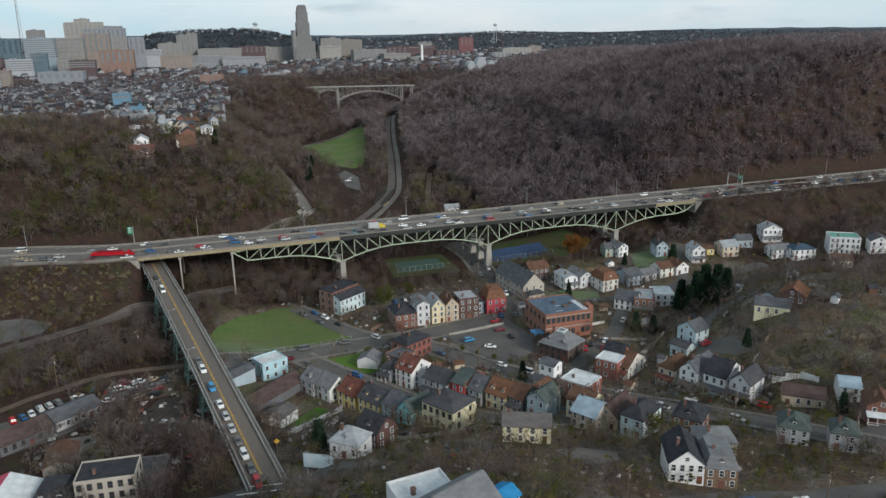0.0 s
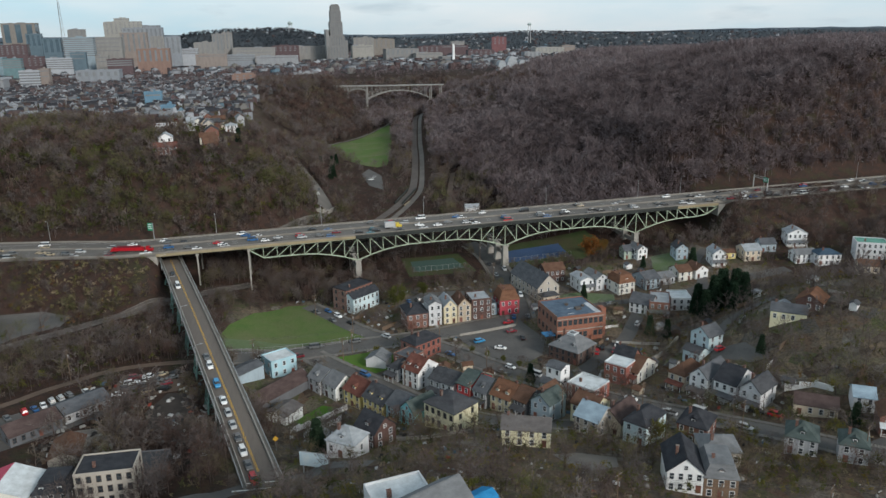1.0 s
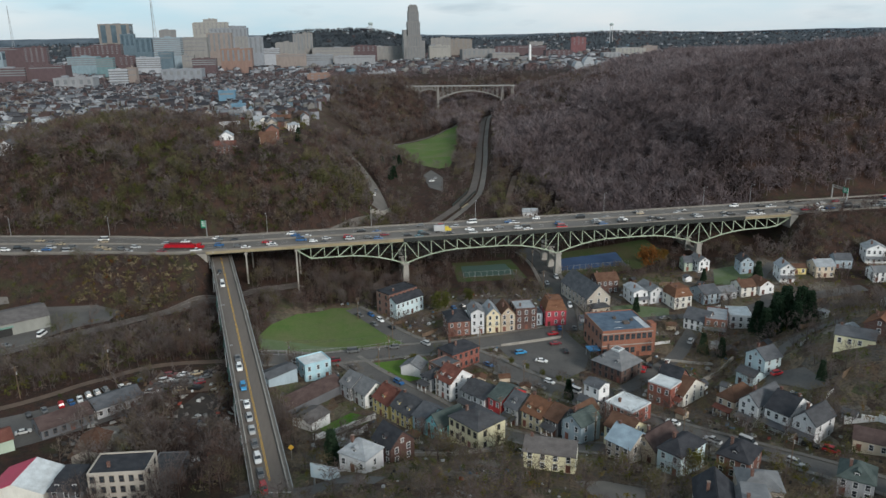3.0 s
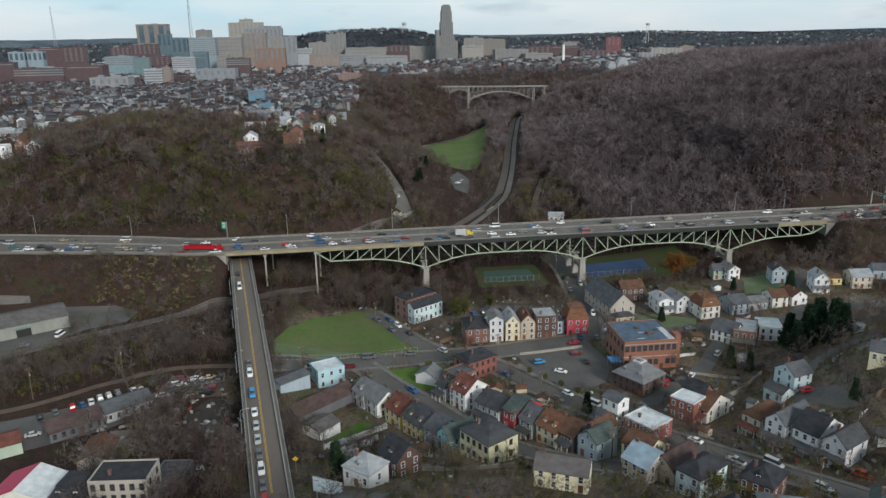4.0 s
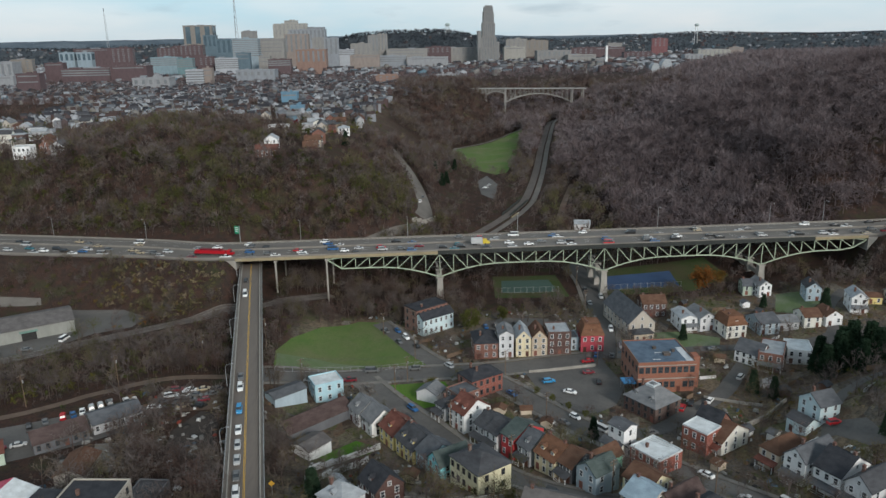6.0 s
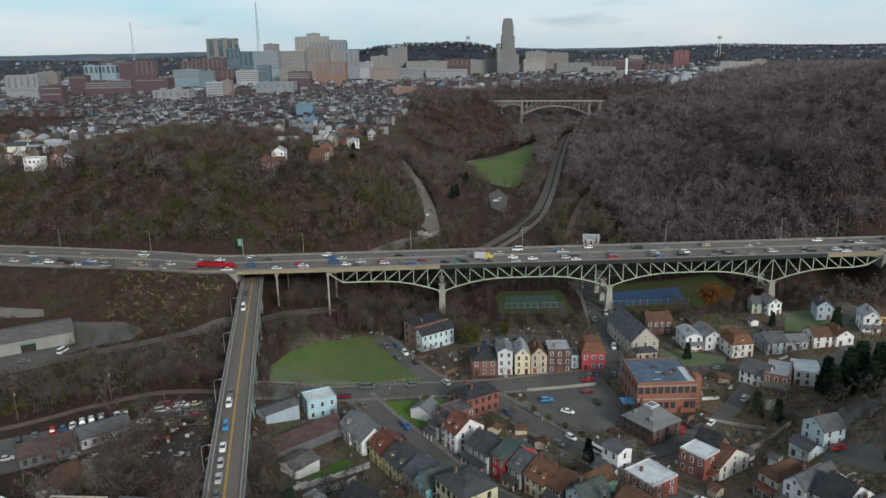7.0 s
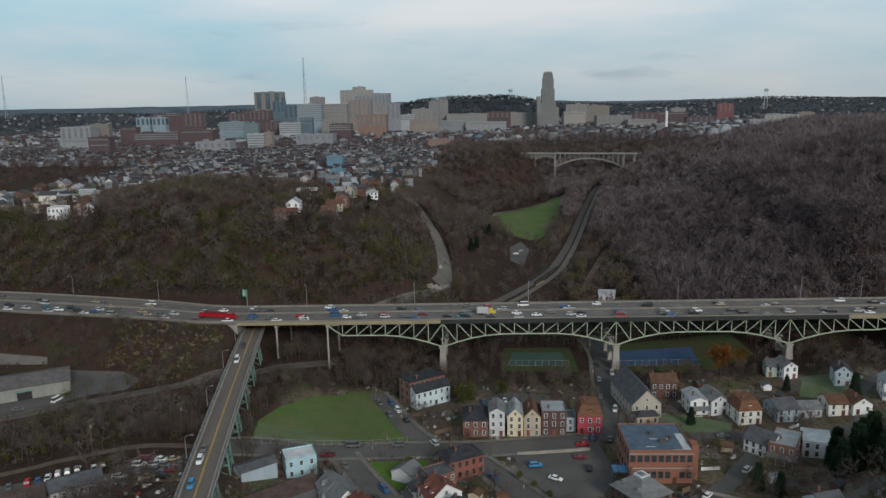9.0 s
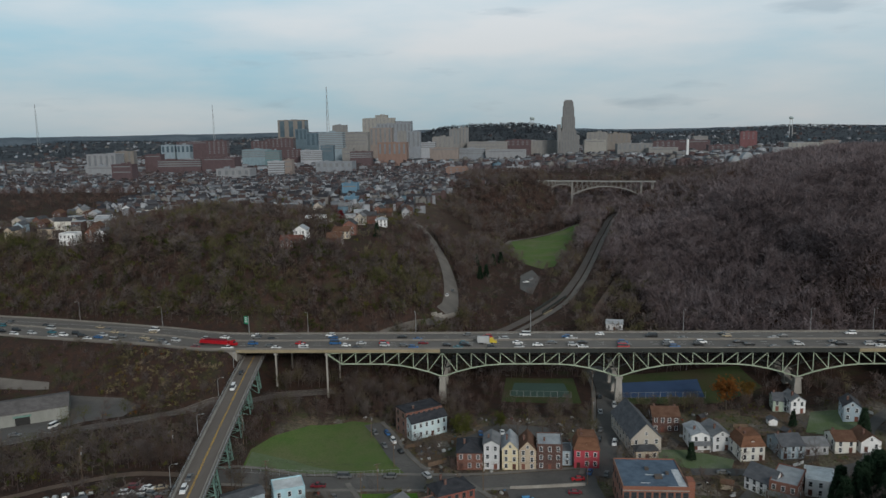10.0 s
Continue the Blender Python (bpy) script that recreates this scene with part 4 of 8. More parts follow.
def put_window(house, key, x, y, z, rot):
    fr, pn, whole = WIN[key]
    if house.location.y > 245:
        return at(part("window", whole, None, house), x, y, z, rot)
    o = at(part("window", fr, None, house), x, y, z, rot)
    part("pane", pn, None, o)
    return o


def roof_slab(bm, a, b, c, d, t=0.22):
    """A tilted slab: a, b along the eave, c, d along the ridge."""
    a, b, c, d = (Vector(v) for v in (a, b, c, d))
    n = (b - a).cross(d - a).normalized()
    if n.z < 0:
        n = -n
    solid(bm, [a, b, c, d, a + n * t, b + n * t, c + n * t, d + n * t])


def house(x, y, rot, w, d, h, roof, rh, wall, roofc, label, win="sash", porch="", dormers=0, chim=1, floors=0, cols=0, trim=None, base=None, category="house", side_wall=None, wins=True, name="house", drop=3.0, group=""):
    """A house whose front runs w metres from its left corner (x, y), d metres deep."""
    r = radians(rot)
    mx, my = x + math.cos(r) * w / 2, y + math.sin(r) * w / 2
    z0 = gz(mx, my) if base is None else base
    hs = tagged(at(new(name), x, y, z0, rot), label, category, group)
    cx, cy = x + math.cos(r) * w / 2 - math.sin(r) * d / 2, y + math.sin(r) * w / 2 + math.cos(r) * d / 2
    KEEP.append((cx, cy, 0.5 * math.hypot(w, d) + 1.2))
    if rot >= -45 and y < 300 and h < 9 and roof != "flat":
        h *= 0.93
    if y > 440:
        KEEP.append((cx, cy - 11, 9))
    W, R = wall_of(wall), roof_of(roofc)
    if roof in ("side", "front", "hip") and rot < -45:
        h, rh = h * 0.92, rh * 1.22
    bm = bmesh.new()
    ov = 0.35
    if roof == "side":
        lo = [bm.verts.new((px, py, -drop)) for px, py in ((0, 0), (w, 0), (w, d), (0, d))]
        hi = [bm.verts.new((px, py, h)) for px, py in ((0, 0), (w, 0), (w, d), (0, d))]
        pk = [bm.verts.new((0, d / 2, h + rh)), bm.verts.new((w, d / 2, h + rh))]
        bm.faces.new(lo[::-1])
        bm.faces.new((lo[0], lo[1], hi[1], hi[0]))
        bm.faces.new((lo[2], lo[3], hi[3], hi[2]))
        bm.faces.new((lo[1], lo[2], hi[2], pk[1], hi[1]))
        bm.faces.new((lo[3], lo[0], hi[0], pk[0], hi[3]))
        bm.faces.new((hi[0], hi[1], pk[1], pk[0]))
        bm.faces.new((hi[2], hi[3], pk[0], pk[1]))
        part("body", bm, W, hs)
        k = ov * rh / (d / 2)
        for ys, nm in (((-ov, d / 2), "front"), ((d + ov, d / 2), "back")):
            bm = bmesh.new()
            roof_slab(bm, (-ov, ys[0], h - k + 0.02), (w + ov, ys[0], h - k + 0.02), (w + ov, ys[1], h + rh + 0.02), (-ov, ys[1], h + rh + 0.02))
            part("roof_slope", bm, R, hs)
    elif roof == "front":
        lo = [bm.verts.new((px, py, -drop)) for px, py in ((0, 0), (w, 0), (w, d), (0, d))]
        hi = [bm.verts.new((px, py, h)) for px, py in ((0, 0), (w, 0), (w, d), (0, d))]
        pk = [bm.verts.new((w / 2, 0, h + rh)), bm.verts.new((w / 2, d, h + rh))]
        bm.faces.new(lo[::-1])
        bm.faces.new((lo[0], lo[1], hi[1], pk[0], hi[0]))
        bm.faces.new((lo[1], lo[2], hi[2], hi[1]))
        bm.faces.new((lo[2], lo[3], hi[3], pk[1], hi[2]))
        bm.faces.new((lo[3], lo[0], hi[0], hi[3]))
        bm.faces.new((hi[1], hi[2], pk[1], pk[0]))
        bm.faces.new((hi[3], hi[0], pk[0], pk[1]))
        part("body", bm, W, hs)
        k = ov * rh / (w / 2)
        for xe in (-ov, w + ov):
            bm = bmesh.new()
            roof_slab(bm, (xe, -ov, h - k + 0.02), (xe, d + ov, h - k + 0.02), (w / 2, d + ov, h + rh + 0.02), (w / 2, -ov, h + rh + 0.02))
            part("roof_slope", bm, R, hs)
    elif roof in ("hip", "mansard"):
        box(bm, 0, w, 0, d, -drop, h)
        part("body", bm, W, hs)
        bm = bmesh.new()
        ins = min(w, d) * (0.5 if roof == "hip" else 0.16)
        ins2 = ins * (0.92 if roof == "hip" else 1.0)
        lo = [bm.verts.new(p) for p in ((-ov, -ov, h), (w + ov, -ov, h), (w + ov, d + ov, h), (-ov, d + ov, h))]
        md = [bm.verts.new((p.co.x, p.co.y, h + 0.2)) for p in lo]
        hi = [bm.verts.new(p) for p in ((ins2, ins2, h + rh), (w - ins2, ins2, h + rh), (w - ins2, d - ins2, h + rh), (ins2, d - ins2, h + rh))]
        bm.faces.new(lo[::-1])
        bm.faces.new(hi)
        for ra, rb in ((lo, md), (md, hi)):
            for i in range(4):
                bm.faces.new((ra[i], ra[(i + 1) % 4], rb[(i + 1) % 4], rb[i]))
        part("roof", bm, R, hs)
        if roof == "mansard":
            part("roof_deck", boxed(ins2 - 0.2, w - ins2 + 0.2, ins2 - 0.2, d - ins2 + 0.2, h + rh + 0.003, h + rh + 0.15), R, hs)
    else:
        box(bm, 0, w, 0, d, -drop, h)
        part("body", bm, W, hs)
        part("roof", boxed(0.25, w - 0.25, 0.25, d - 0.25, h + 0.005, h + 0.12), R, hs)
        for b in ((0, w, 0, 0.25), (0, w, d - 0.25, d), (0, 0.25, 0.25, d - 0.25), (w - 0.25, w, 0.25, d - 0.25)):
            part("parapet", boxed(*b, h + 0.003, h + 0.5), trim or W, hs)
    if not wins:
        return hs
    nf = floors or max(1, round(h / 3.0))
    fh = h / nf
    nc = cols or max(1, int((w - 0.6) / 2.3))
    sc = max(1, int((d - 1.5) / 3.2))
    door_col = random.Random(int(x * 7 + y * 13)).randrange(nc)
    for f in range(nf):
        z = f * fh + fh * 0.55
        for c in range(nc):
            px = w * (c + 0.5) / nc
            if f == 0 and c == door_col and nc > 1:
                at(part("door", DOOR_ME, None, hs), px, 0, 0.15)
                continue
            put_window(hs, win, px, 0, z, 0)
        for c in range(sc):
            py = d * (c + 0.5) / sc
            put_window(hs, win, w, py, z, 90)
            if rot > -20:
                put_window(hs, win, 0, py, z, -90)
    if roof == "front" and rh > 1.6:
        put_window(hs, "small", w / 2, 0, h + rh * 0.32, 0)
    if roof == "side" and rh > 1.8:
        put_window(hs, "small", w, d / 2, h + rh * 0.3, 90)
    for k in range(dormers):
        px = w * (k + 0.5) / dormers
        dz = h + rh * 0.18
        bm = bmesh.new()
        depth = d * 0.32
        fy = d * 0.12 if roof in ("side", "hip") else 0.5
        lo = [(px - 0.7, fy, dz - 0.4), (px + 0.7, fy, dz - 0.4), (px + 0.7, fy + depth, dz - 0.4), (px - 0.7, fy + depth, dz - 0.4)]
        hi = [(a, b, dz + 1.3) for a, b, _ in lo]
        solid(bm, lo + hi)
        dm = part("dormer", bm, W if roof != "hip" else R, hs)
        bm = bmesh.new()
        roof_slab(bm, (px - 0.95, fy - 0.2, dz + 1.25), (px - 0.95, fy + depth, dz + 1.25), (px, fy + depth, dz + 1.85), (px, fy - 0.2, dz + 1.85), 0.12)
        roof_slab(bm, (px + 0.95, fy - 0.2, dz + 1.25), (px + 0.95, fy + depth, dz + 1.25), (px, fy + depth, dz + 1.85), (px, fy - 0.2, dz + 1.85), 0.12)
        part("dormer_roof", bm, R, dm)
        at(part("dormer_window", WIN["small"][0], None, dm), px, fy, dz + 0.55)
        at(part("pane", WIN["small"][1], None, dm), px, fy, dz + 0.55)
    for k in range(chim):
        px, py = (w * (0.12 + 0.76 * k), d * 0.5) if roof == "side" else (w * 0.3, d * (0.35 + 0.4 * k))
        top = h + rh + 0.9
        bm = boxed(px - 0.35, px + 0.35, py - 0.35, py + 0.35, h + (rh * 0.35 if roof != "flat" else 0.1), top)
        box(bm, px - 0.42, px + 0.42, py - 0.42, py + 0.42, top - 0.25 + 0.251, top + 0.12)
        part("chimney", bm, M_CHIM, hs, "red brick chimney")
    if porch:
        pd, ph = 2.1, 2.7
        pc = roof_of(porch)
        part("porch_floor", boxed(0.2, w - 0.2, -pd, -0.01, -2.0, 0.15), M_WOOD, hs)
        bm = bmesh.new()
        roof_slab(bm, (-0.1, -pd - 0.3, ph), (w + 0.1, -pd - 0.3, ph), (w + 0.1, -0.02, ph + 0.8), (-0.1, -0.02, ph + 0.8), 0.14)
        part("porch_roof", bm, pc, hs)
        npost = max(2, int(w / 2.4) + 1)
        for k in range(npost):
            px = 0.4 + (w - 0.8) * k / (npost - 1)
            part("porch_post", boxed(px - 0.09, px + 0.09, -pd + 0.05, -pd + 0.23, 0.152, ph + 0.05), M_TRIM, hs)
        for a in (0.85, 0.25):
            part("porch_rail", boxed(0.5, w * 0.62, -pd + 0.1, -pd + 0.18, a, a + 0.1), M_TRIM, hs)
    return hs


G = -57.0
# shops and row along the main road
house(66.5, 294.5, 2, 9.4, 13, 7.0, "hip", 2.6, "brick", "black", "brown brick corner building with a black hipped roof", chim=1)
house(76.4, 295.3, 0, 5.7, 10, 9.6, "front", 1.6, "palegrey", "grey", "narrow pale grey town house with a bay front", floors=3, group="shop row")
house(83.1, 295.2, 0, 5.9, 11, 8.6, "front", 3.0, "cream", "palegrey", "cream gabled shop house with a dark ground floor", group="shop row")
house(89.3, 295.2, 0, 6.2, 11, 8.3, "front", 3.2, "tan", "brown", "tan gabled shop house with a brown roof", group="shop row")
house(95.8, 295.2, 0, 9.2, 11, 9.4, "flat", 0.4, "darkbrick", "palegrey", "dark brick flat-roofed shop house with white windows", group="shop row")
house(109.3, 296.4, -2, 9.0, 10, 7.6, "mansard", 4.3, "pinkred", "rust", "pink-red house with a tall rust mansard roof", dormers=1, chim=2)
house(104.9, 299, 0, 4.0, 8, 5.0, "flat", 0.3, "bluegrey", "grey", "low blue-grey annex between two houses", chim=0)
# corner house by the field
house(43.8, 323, 36, 17, 9, 10.2, "flat", 0.4, "brick", "black", "three-storey brick building with a black flat roof", win="dark", chim=1, trim=roof_of("black"))
house(46.6, 319.6, 36, 16.5, 6.0, 7.2, "side", 2.2, "icy", "black", "white house with a black gable roof against a brick building", chim=0)
# church hall, brick house, bungalows towards the bridge
house(131.2, 306.5, 8, 11.5, 27, 6.2, "front", 5.6, "stone", "slate", "long stone-coloured church hall with a steep slate roof", cols=3, chim=0, category="church")
house(132.2, 301.6, 8, 8.5, 5.0, 3.4, "hip", 1.6, "beige", "dark", "low hipped porch building before the church hall", chim=0, category="annex")
house(142.5, 325.5, 0, 10.6, 9, 6.6, "side", 2.6, "darkbrick", "brown", "dark brick house with a brown roof beside the church hall", chim=2)
house(153.6, 308.2, 3, 7.0, 11, 5.8, "front", 1.3, "white", "palegrey", "white two-storey house with a pale roof and porch", porch="grey")
house(161.2, 307, 8, 6.8, 12, 5.8, "front", 2.0, "palegrey", "grey", "pale grey two-storey house with a gable roof")
house(168.8, 298.6, 8, 8.8, 10, 5.8, "mansard", 3.6, "offwhite", "rust", "off-white house with a rust-brown roof and dormer", dormers=1, chim=2)
house(183.4, 300.2, 8, 8.5, 11, 4.8, "side", 2.6, "bluegrey", "slate", "blue-grey cottage with a slate roof")
house(192.2, 303, 5, 9.0, 8, 3.6, "side", 1.8, "grey", "grey", "low grey cottage behind a yard", chim=0)
house(203.4, 304, 2, 7.4, 9, 4.6, "side", 2.3, "offwhite", "brown", "off-white cottage with a brown gable roof")
house(212.2, 303.6, 4, 7.2, 9, 4.2, "front", 2.4, "white", "brown", "small white cottage with a brown roof")
house(195.2, 344.4, -8, 6.3, 8, 4.6, "side", 2.2, "green", "slate", "pale green cottage near the bridge pier")
house(200.8, 340.2, 6, 6.0, 9, 5.4, "front", 2.0, "white", "grey", "white gabled cottage near the bridge pier")
house(216.4, 328.6, -12, 6.2, 9, 6.2, "front", 2.3, "bluegrey", "dark", "blue-grey two-storey house with a dark gable roof")
house(227.4, 312.6, -14, 6.4, 10, 6.8, "front", 2.4, "white", "palegrey", "tall white gabled house with a porch", porch="grey")
house(238.2, 319, -10, 6.2, 6, 3.2, "side", 1.2, "yellow", "brown", "small yellow hut beside the lane", chim=0)
house(246.4, 313.6, -6, 9.0, 9, 5.6, "side", 2.4, "beige", "palegrey", "beige house with a pale roof")
house(164.6, 280.6, -50, 10, 8, 5.2, "side", 3.0, "white", "slate", "white gabled house with a slate roof", chim=0)
house(170.0, 273, -30, 8.6, 15, 6.6, "flat", 0.4, "brick", "palegrey", "red brick terrace with a pale flat roof and porches", porch="grey")
house(182.6, 276, -18, 9, 11, 5.4, "flat", 0.3, "white", "white", "low white house with a white flat roof", chim=0)
# school
M_SIGNWHITE = surface("pale_felt", (0.5, 0.52, 0.55), (0.34, 0.37, 0.4), 0.5, 2, 0.8)
SC = house(121.3, 259.6, 1, 20.4, 20.5, 11.2, "flat", 0.5, "schoolbrick", "tar", "two-storey red brick school with a blue-grey flat roof", win="wide", floors=2, cols=9, chim=0, category="school", name="school", drop=2)
part("stair_tower", boxed(20.41, 22.6, 2.0, 6.0, -2.5, 12.4), wall_of("schoolbrick"), SC, "brick stair tower")
for a in ((11, 13.4, 6, 8), (9, 10.2, 12, 13.2), (15, 16, 9, 10)):
    part("roof_unit", boxed(*a, 11.32, 12.2), M_TRIMD, SC, "dark metal roof unit")
for a in ((17.5, 20.0, 0.4, 13.0), (14.0, 17.4, 0.4, 1.2), (8.5, 14.5, 8.6, 9.3), (6.0, 9.0, 3.0, 3.4)):
    part("snow_patch", boxed(*a, 11.325, 11.36), M_SIGNWHITE, SC, "pale patched roof felt")
part("band", boxed(-0.12, 20.52, -0.12, -0.005, 5.2, 5.6), M_CONC, SC)
part("band", boxed(-0.12, 20.52, -0.12, -0.005, 10.2, 10.55), M_CONC, SC)
part("canopy", boxed(-4.5, -0.02, 1.0, 6.0, 3.2, 3.5), surface("blue_canopy", (0.06, 0.24, 0.48), (0.05, 0.2, 0.4), 0.5, 3, 0.5), SC, "bright blue entrance canopy")
for px in (-4.2, -0.6):
    for py in (1.3, 5.7):
        part("canopy_post", boxed(px - 0.08, px + 0.08, py - 0.08, py + 0.08, -1.5, 3.19), M_GALV, SC)
NB = house(113.8, 249.6, G, 13.2, 12.8, 5.6, "hip", 4.4, "darkbrick", "grey", "dark brick house with a grey hipped roof and dormers", win="dark", dormers=2, chim=1)
part("roof_deck", boxed(4.9, 8.3, 4.6, 8.2, 9.3, 10.1), roof_of("white"), NB, "white roof lantern")
# across the avenue
house(124.2, 223, G + 4, 8.4, 7.5, 7.2, "flat", 0.4, "brightbrick", "white", "bright red brick house with a white flat roof", chim=0, trim=roof_of("white"))
house(129.6, 227.5, G + 4, 7.6, 8, 7.2, "side", 3.4, "brick", "black", "brick house with a steep black gable roof", chim=1)
house(130.2, 221.4, G, 6.4, 13.5, 4.9, "side", 3.2, "offwhite", "brown", "off-white house with a brown roof and porch", porch="redbrown")
house(101.0, 221.0, G, 6.0, 5.6, 10.6, "side", 0.9, "white", "slate", "plain white three-storey house with a flat roof", cols=2, chim=0)
house(98.6, 220.2, G, 7.0, 3.2, 4.6, "side", 1.2, "offwhite", "slate", "low white annex with a slate roof", chim=0)
house(105.4, 213.0, G, 10.6, 10, 5.2, "flat", 0.4, "brightbrick", "white", "red brick building with a broad white flat roof", chim=1, trim=roof_of("white"))
house(163.8, 231, -72, 8.4, 8, 8.6, "front", 2.4, "icy", "slate", "tall pale blue-white house with a slate gable roof", cols=2)
house(158.6, 227.4, -66, 7.0, 5.6, 4.6, "side", 1.3, "icy", "dark", "low pale blue wing before a tall house", chim=0)
house(141.8, 209.4, -62, 6.2, 12, 6.4, "hip", 2.8, "beige", "brown", "beige house with a brown hipped roof and red porch", porch="redbrown", chim=0)
house(152.0, 207.5, -62, 8, 9, 5.0, "flat", 0.3, "white", "white", "white flat-roofed rear building", wins=False, chim=0)
house(144.4, 200.6, -62, 6.4, 14, 8.3, "front", 2.4, "white", "slate", "tall white gabled house with a slate roof and porch", porch="slate", cols=2)
house(148.9, 193.6, -62, 7.6, 13, 7.6, "side", 3.4, "white", "black", "white house with a black gable roof", porch="slate", chim=2)
house(152.0, 184.4, -62, 6.8, 11, 7.4, "front", 2.6, "palegrey", "dark", "pale grey gabled house with dark shutters and a porch", porch="dark", cols=2)
# the block below the ramp bridge
house(54.2, 244, G, 8.0, 11, 7.4, "side", 3.2, "white", "redbrown", "white three-storey house with a red-brown roof and chimneys", dormers=2, chim=2, floors=3)
house(49.8, 250.5, G, 5.2, 8, 5.4, "hip", 1.8, "grey", "dark", "grey house with a dark roof and brick porch", porch="dark")
house(61.6, 232.8, G, 5.4, 10, 6.8, "side", 2.4, "grey", "dark", "grey duplex house with a dark roof and porch", porch="dark")
house(64.6, 228.2, G, 5.6, 10, 6.6, "side", 2.4, "palegrey", "dark", "pale grey duplex house with a dark roof and porch", porch="dark", chim=0)
house(68.9, 222.2, G, 5.6, 12, 7.8, "side", 2.6, "red", "greygreen", "red painted house with a grey-green roof", chim=0)
house(73.0, 216.6, G, 5.4, 10, 6.4, "side", 3.0, "grey", "slate", "grey house with a dormer and a dark porch", dormers=1, porch="dark")
house(77.2, 210.8, G, 8.0, 10, 5.8, "side", 3.2, "cream", "rust", "cream house with a rust roof and two dormers", dormers=2, chim=2)
house(82.6, 203.8, G, 5.2, 10, 5.6, "side", 2.6, "darkgrey", "brown", "dark house with a brown roof", porch="dark", chim=0)
house(90.4, 210.6, G, 6.0, 11, 3.8, "front", 2.2, "mint", "brown", "long mint-green outbuilding with a brown roof", chim=0, wins=False, category="outbuilding")
house(86.4, 197.6, G, 7.0, 9, 6.6, "front", 2.2, "bluegrey", "greygreen", "blue-grey gabled house with a dark roof", cols=2)
house(63.0, 260.4, 30, 13.2, 9, 7.4, "hip", 2.8, "brightbrick", "black", "red brick house with a black hipped roof", win="dark", chim=2)
house(58.0, 252.0, 33, 9, 8, 5.8, "flat", 0.3, "brick", "slate", "brick rear wing with a flat roof", chim=1)
house(52.6, 200.6, G, 12.4, 11, 7.6, "hip", 2.2, "paleyellow", "dark", "large pale yellow house with a dark hipped roof", win="dark", chim=1)
house(46.6, 208.8, G - 3, 6.4, 10.5, 5.2, "front", 2.6, "teal", "greygreen", "teal gabled house with a dark green roof", cols=2, chim=0)
house(43.2, 216, G - 3, 6.6, 10, 5.2, "side", 2.6, "paleblue", "slate", "pale blue house with a slate roof", chim=0)
house(37.0, 226, G - 3, 10.6, 10, 5.6, "side", 3.0, "yellow", "dark", "yellow house with a dark roof and two dormers", dormers=2, chim=1)
house(31.6, 236, G - 3, 9.4, 10, 5.8, "side", 3.0, "yellow", "redbrown", "yellow house with a red-brown roof", dormers=1, chim=2)
house(25.4, 244, G - 3, 7.2, 9, 5.6, "side", 2.8, "white", "grey", "white house with a grey roof and side porch", chim=0)
house(20.6, 251, G - 3, 7.2, 9, 5.4, "side", 2.8, "palegrey", "grey", "pale grey house with a grey roof and dormer", dormers=1, chim=0)
house(43.5, 262.5, -30, 8, 7, 3.6, "front", 2.0, "palegrey", "grey", "grey garage beside the lawn", cols=2, chim=0, category="garage", wins=False)
house(3.0, 235.4, 42, 25, 9, 3.8, "side", 2.6, "darkgrey", "maroon", "long dark shed with a weathered dark roof", wins=False, chim=0, category="shed")
house(11, 222.4, 48, 9, 8, 4.0, "side", 1.2, "white", "shed", "white-walled garage with a brown-grey roof", wins=False, chim=0, category="garage")
house(8.0, 262, 24, 10.4, 8.6, 6.8, "flat", 0.4, "paleblue", "white", "pale blue block house with a white flat roof", cols=3, chim=0)
house(-4.4, 253.4, 40, 12.5, 7, 4.8, "side", 0.9, "bluegrey", "slate", "low blue-grey garage with a dark roof", wins=False, chim=0, category="garage")
house(29.4, 185.4, G, 8, 8, 5.8, "side", 3.0, "darkbrick", "black", "dark brick house with a black roof and white gable wall", dormers=1, chim=0)
house(20.5, 174.5, -40, 8.4, 7.4, 4.6, "hip", 3.4, "palegrey", "palegrey", "grey house with a pale roof and dormer", dormers=1, chim=1)
# houses on the near bank
house(67.6, 171.0, -24, 13.2, 8, 5.2, "side", 2.2, "paleyellow", "shed", "pale yellow house with a grey-brown roof on the bank", cols=4, chim=1)
house(94.0, 181.8, G, 8.0, 10, 5.4, "side", 2.6, "stone", "blue", "stone-coloured house with a blue-grey metal roof", chim=1)
house(97.2, 191.5, G, 8.4, 9, 6.4, "side", 2.2, "paleyellow", "brown", "pale yellow house behind a street tree", chim=0)
house(101.2, 180.6, G, 7.6, 12, 4.8, "front", 2.8, "beige", "maroon", "beige gabled house with a maroon roof", cols=2)
house(104.2, 170.8, G, 7.0, 12, 6.6, "hip", 2.4, "icy", "black", "pale blue house with a black hipped roof", cols=2)
house(119.2, 167.4, G + 8, 8.4, 10, 6.0, "hip", 2.6, "brick", "black", "brick house with a black hipped roof and gablet", dormers=1)
house(97.8, 137.0, -24, 8.4, 12, 6.0, "front", 3.6, "white", "black", "white gabled house with a steep black roof", cols=4, floors=2)
house(105.6, 133.5, -24, 7.8, 11, 5.8, "mansard", 3.2, "brownbrick", "grey", "brown brick house with a grey mansard roof and dormer", dormers=1, cols=3, floors=2)
house(116.0, 150.0, -20, 10, 9, 4.6, "hip", 2.6, "stone", "grey", "stone-coloured house with a grey hipped roof")
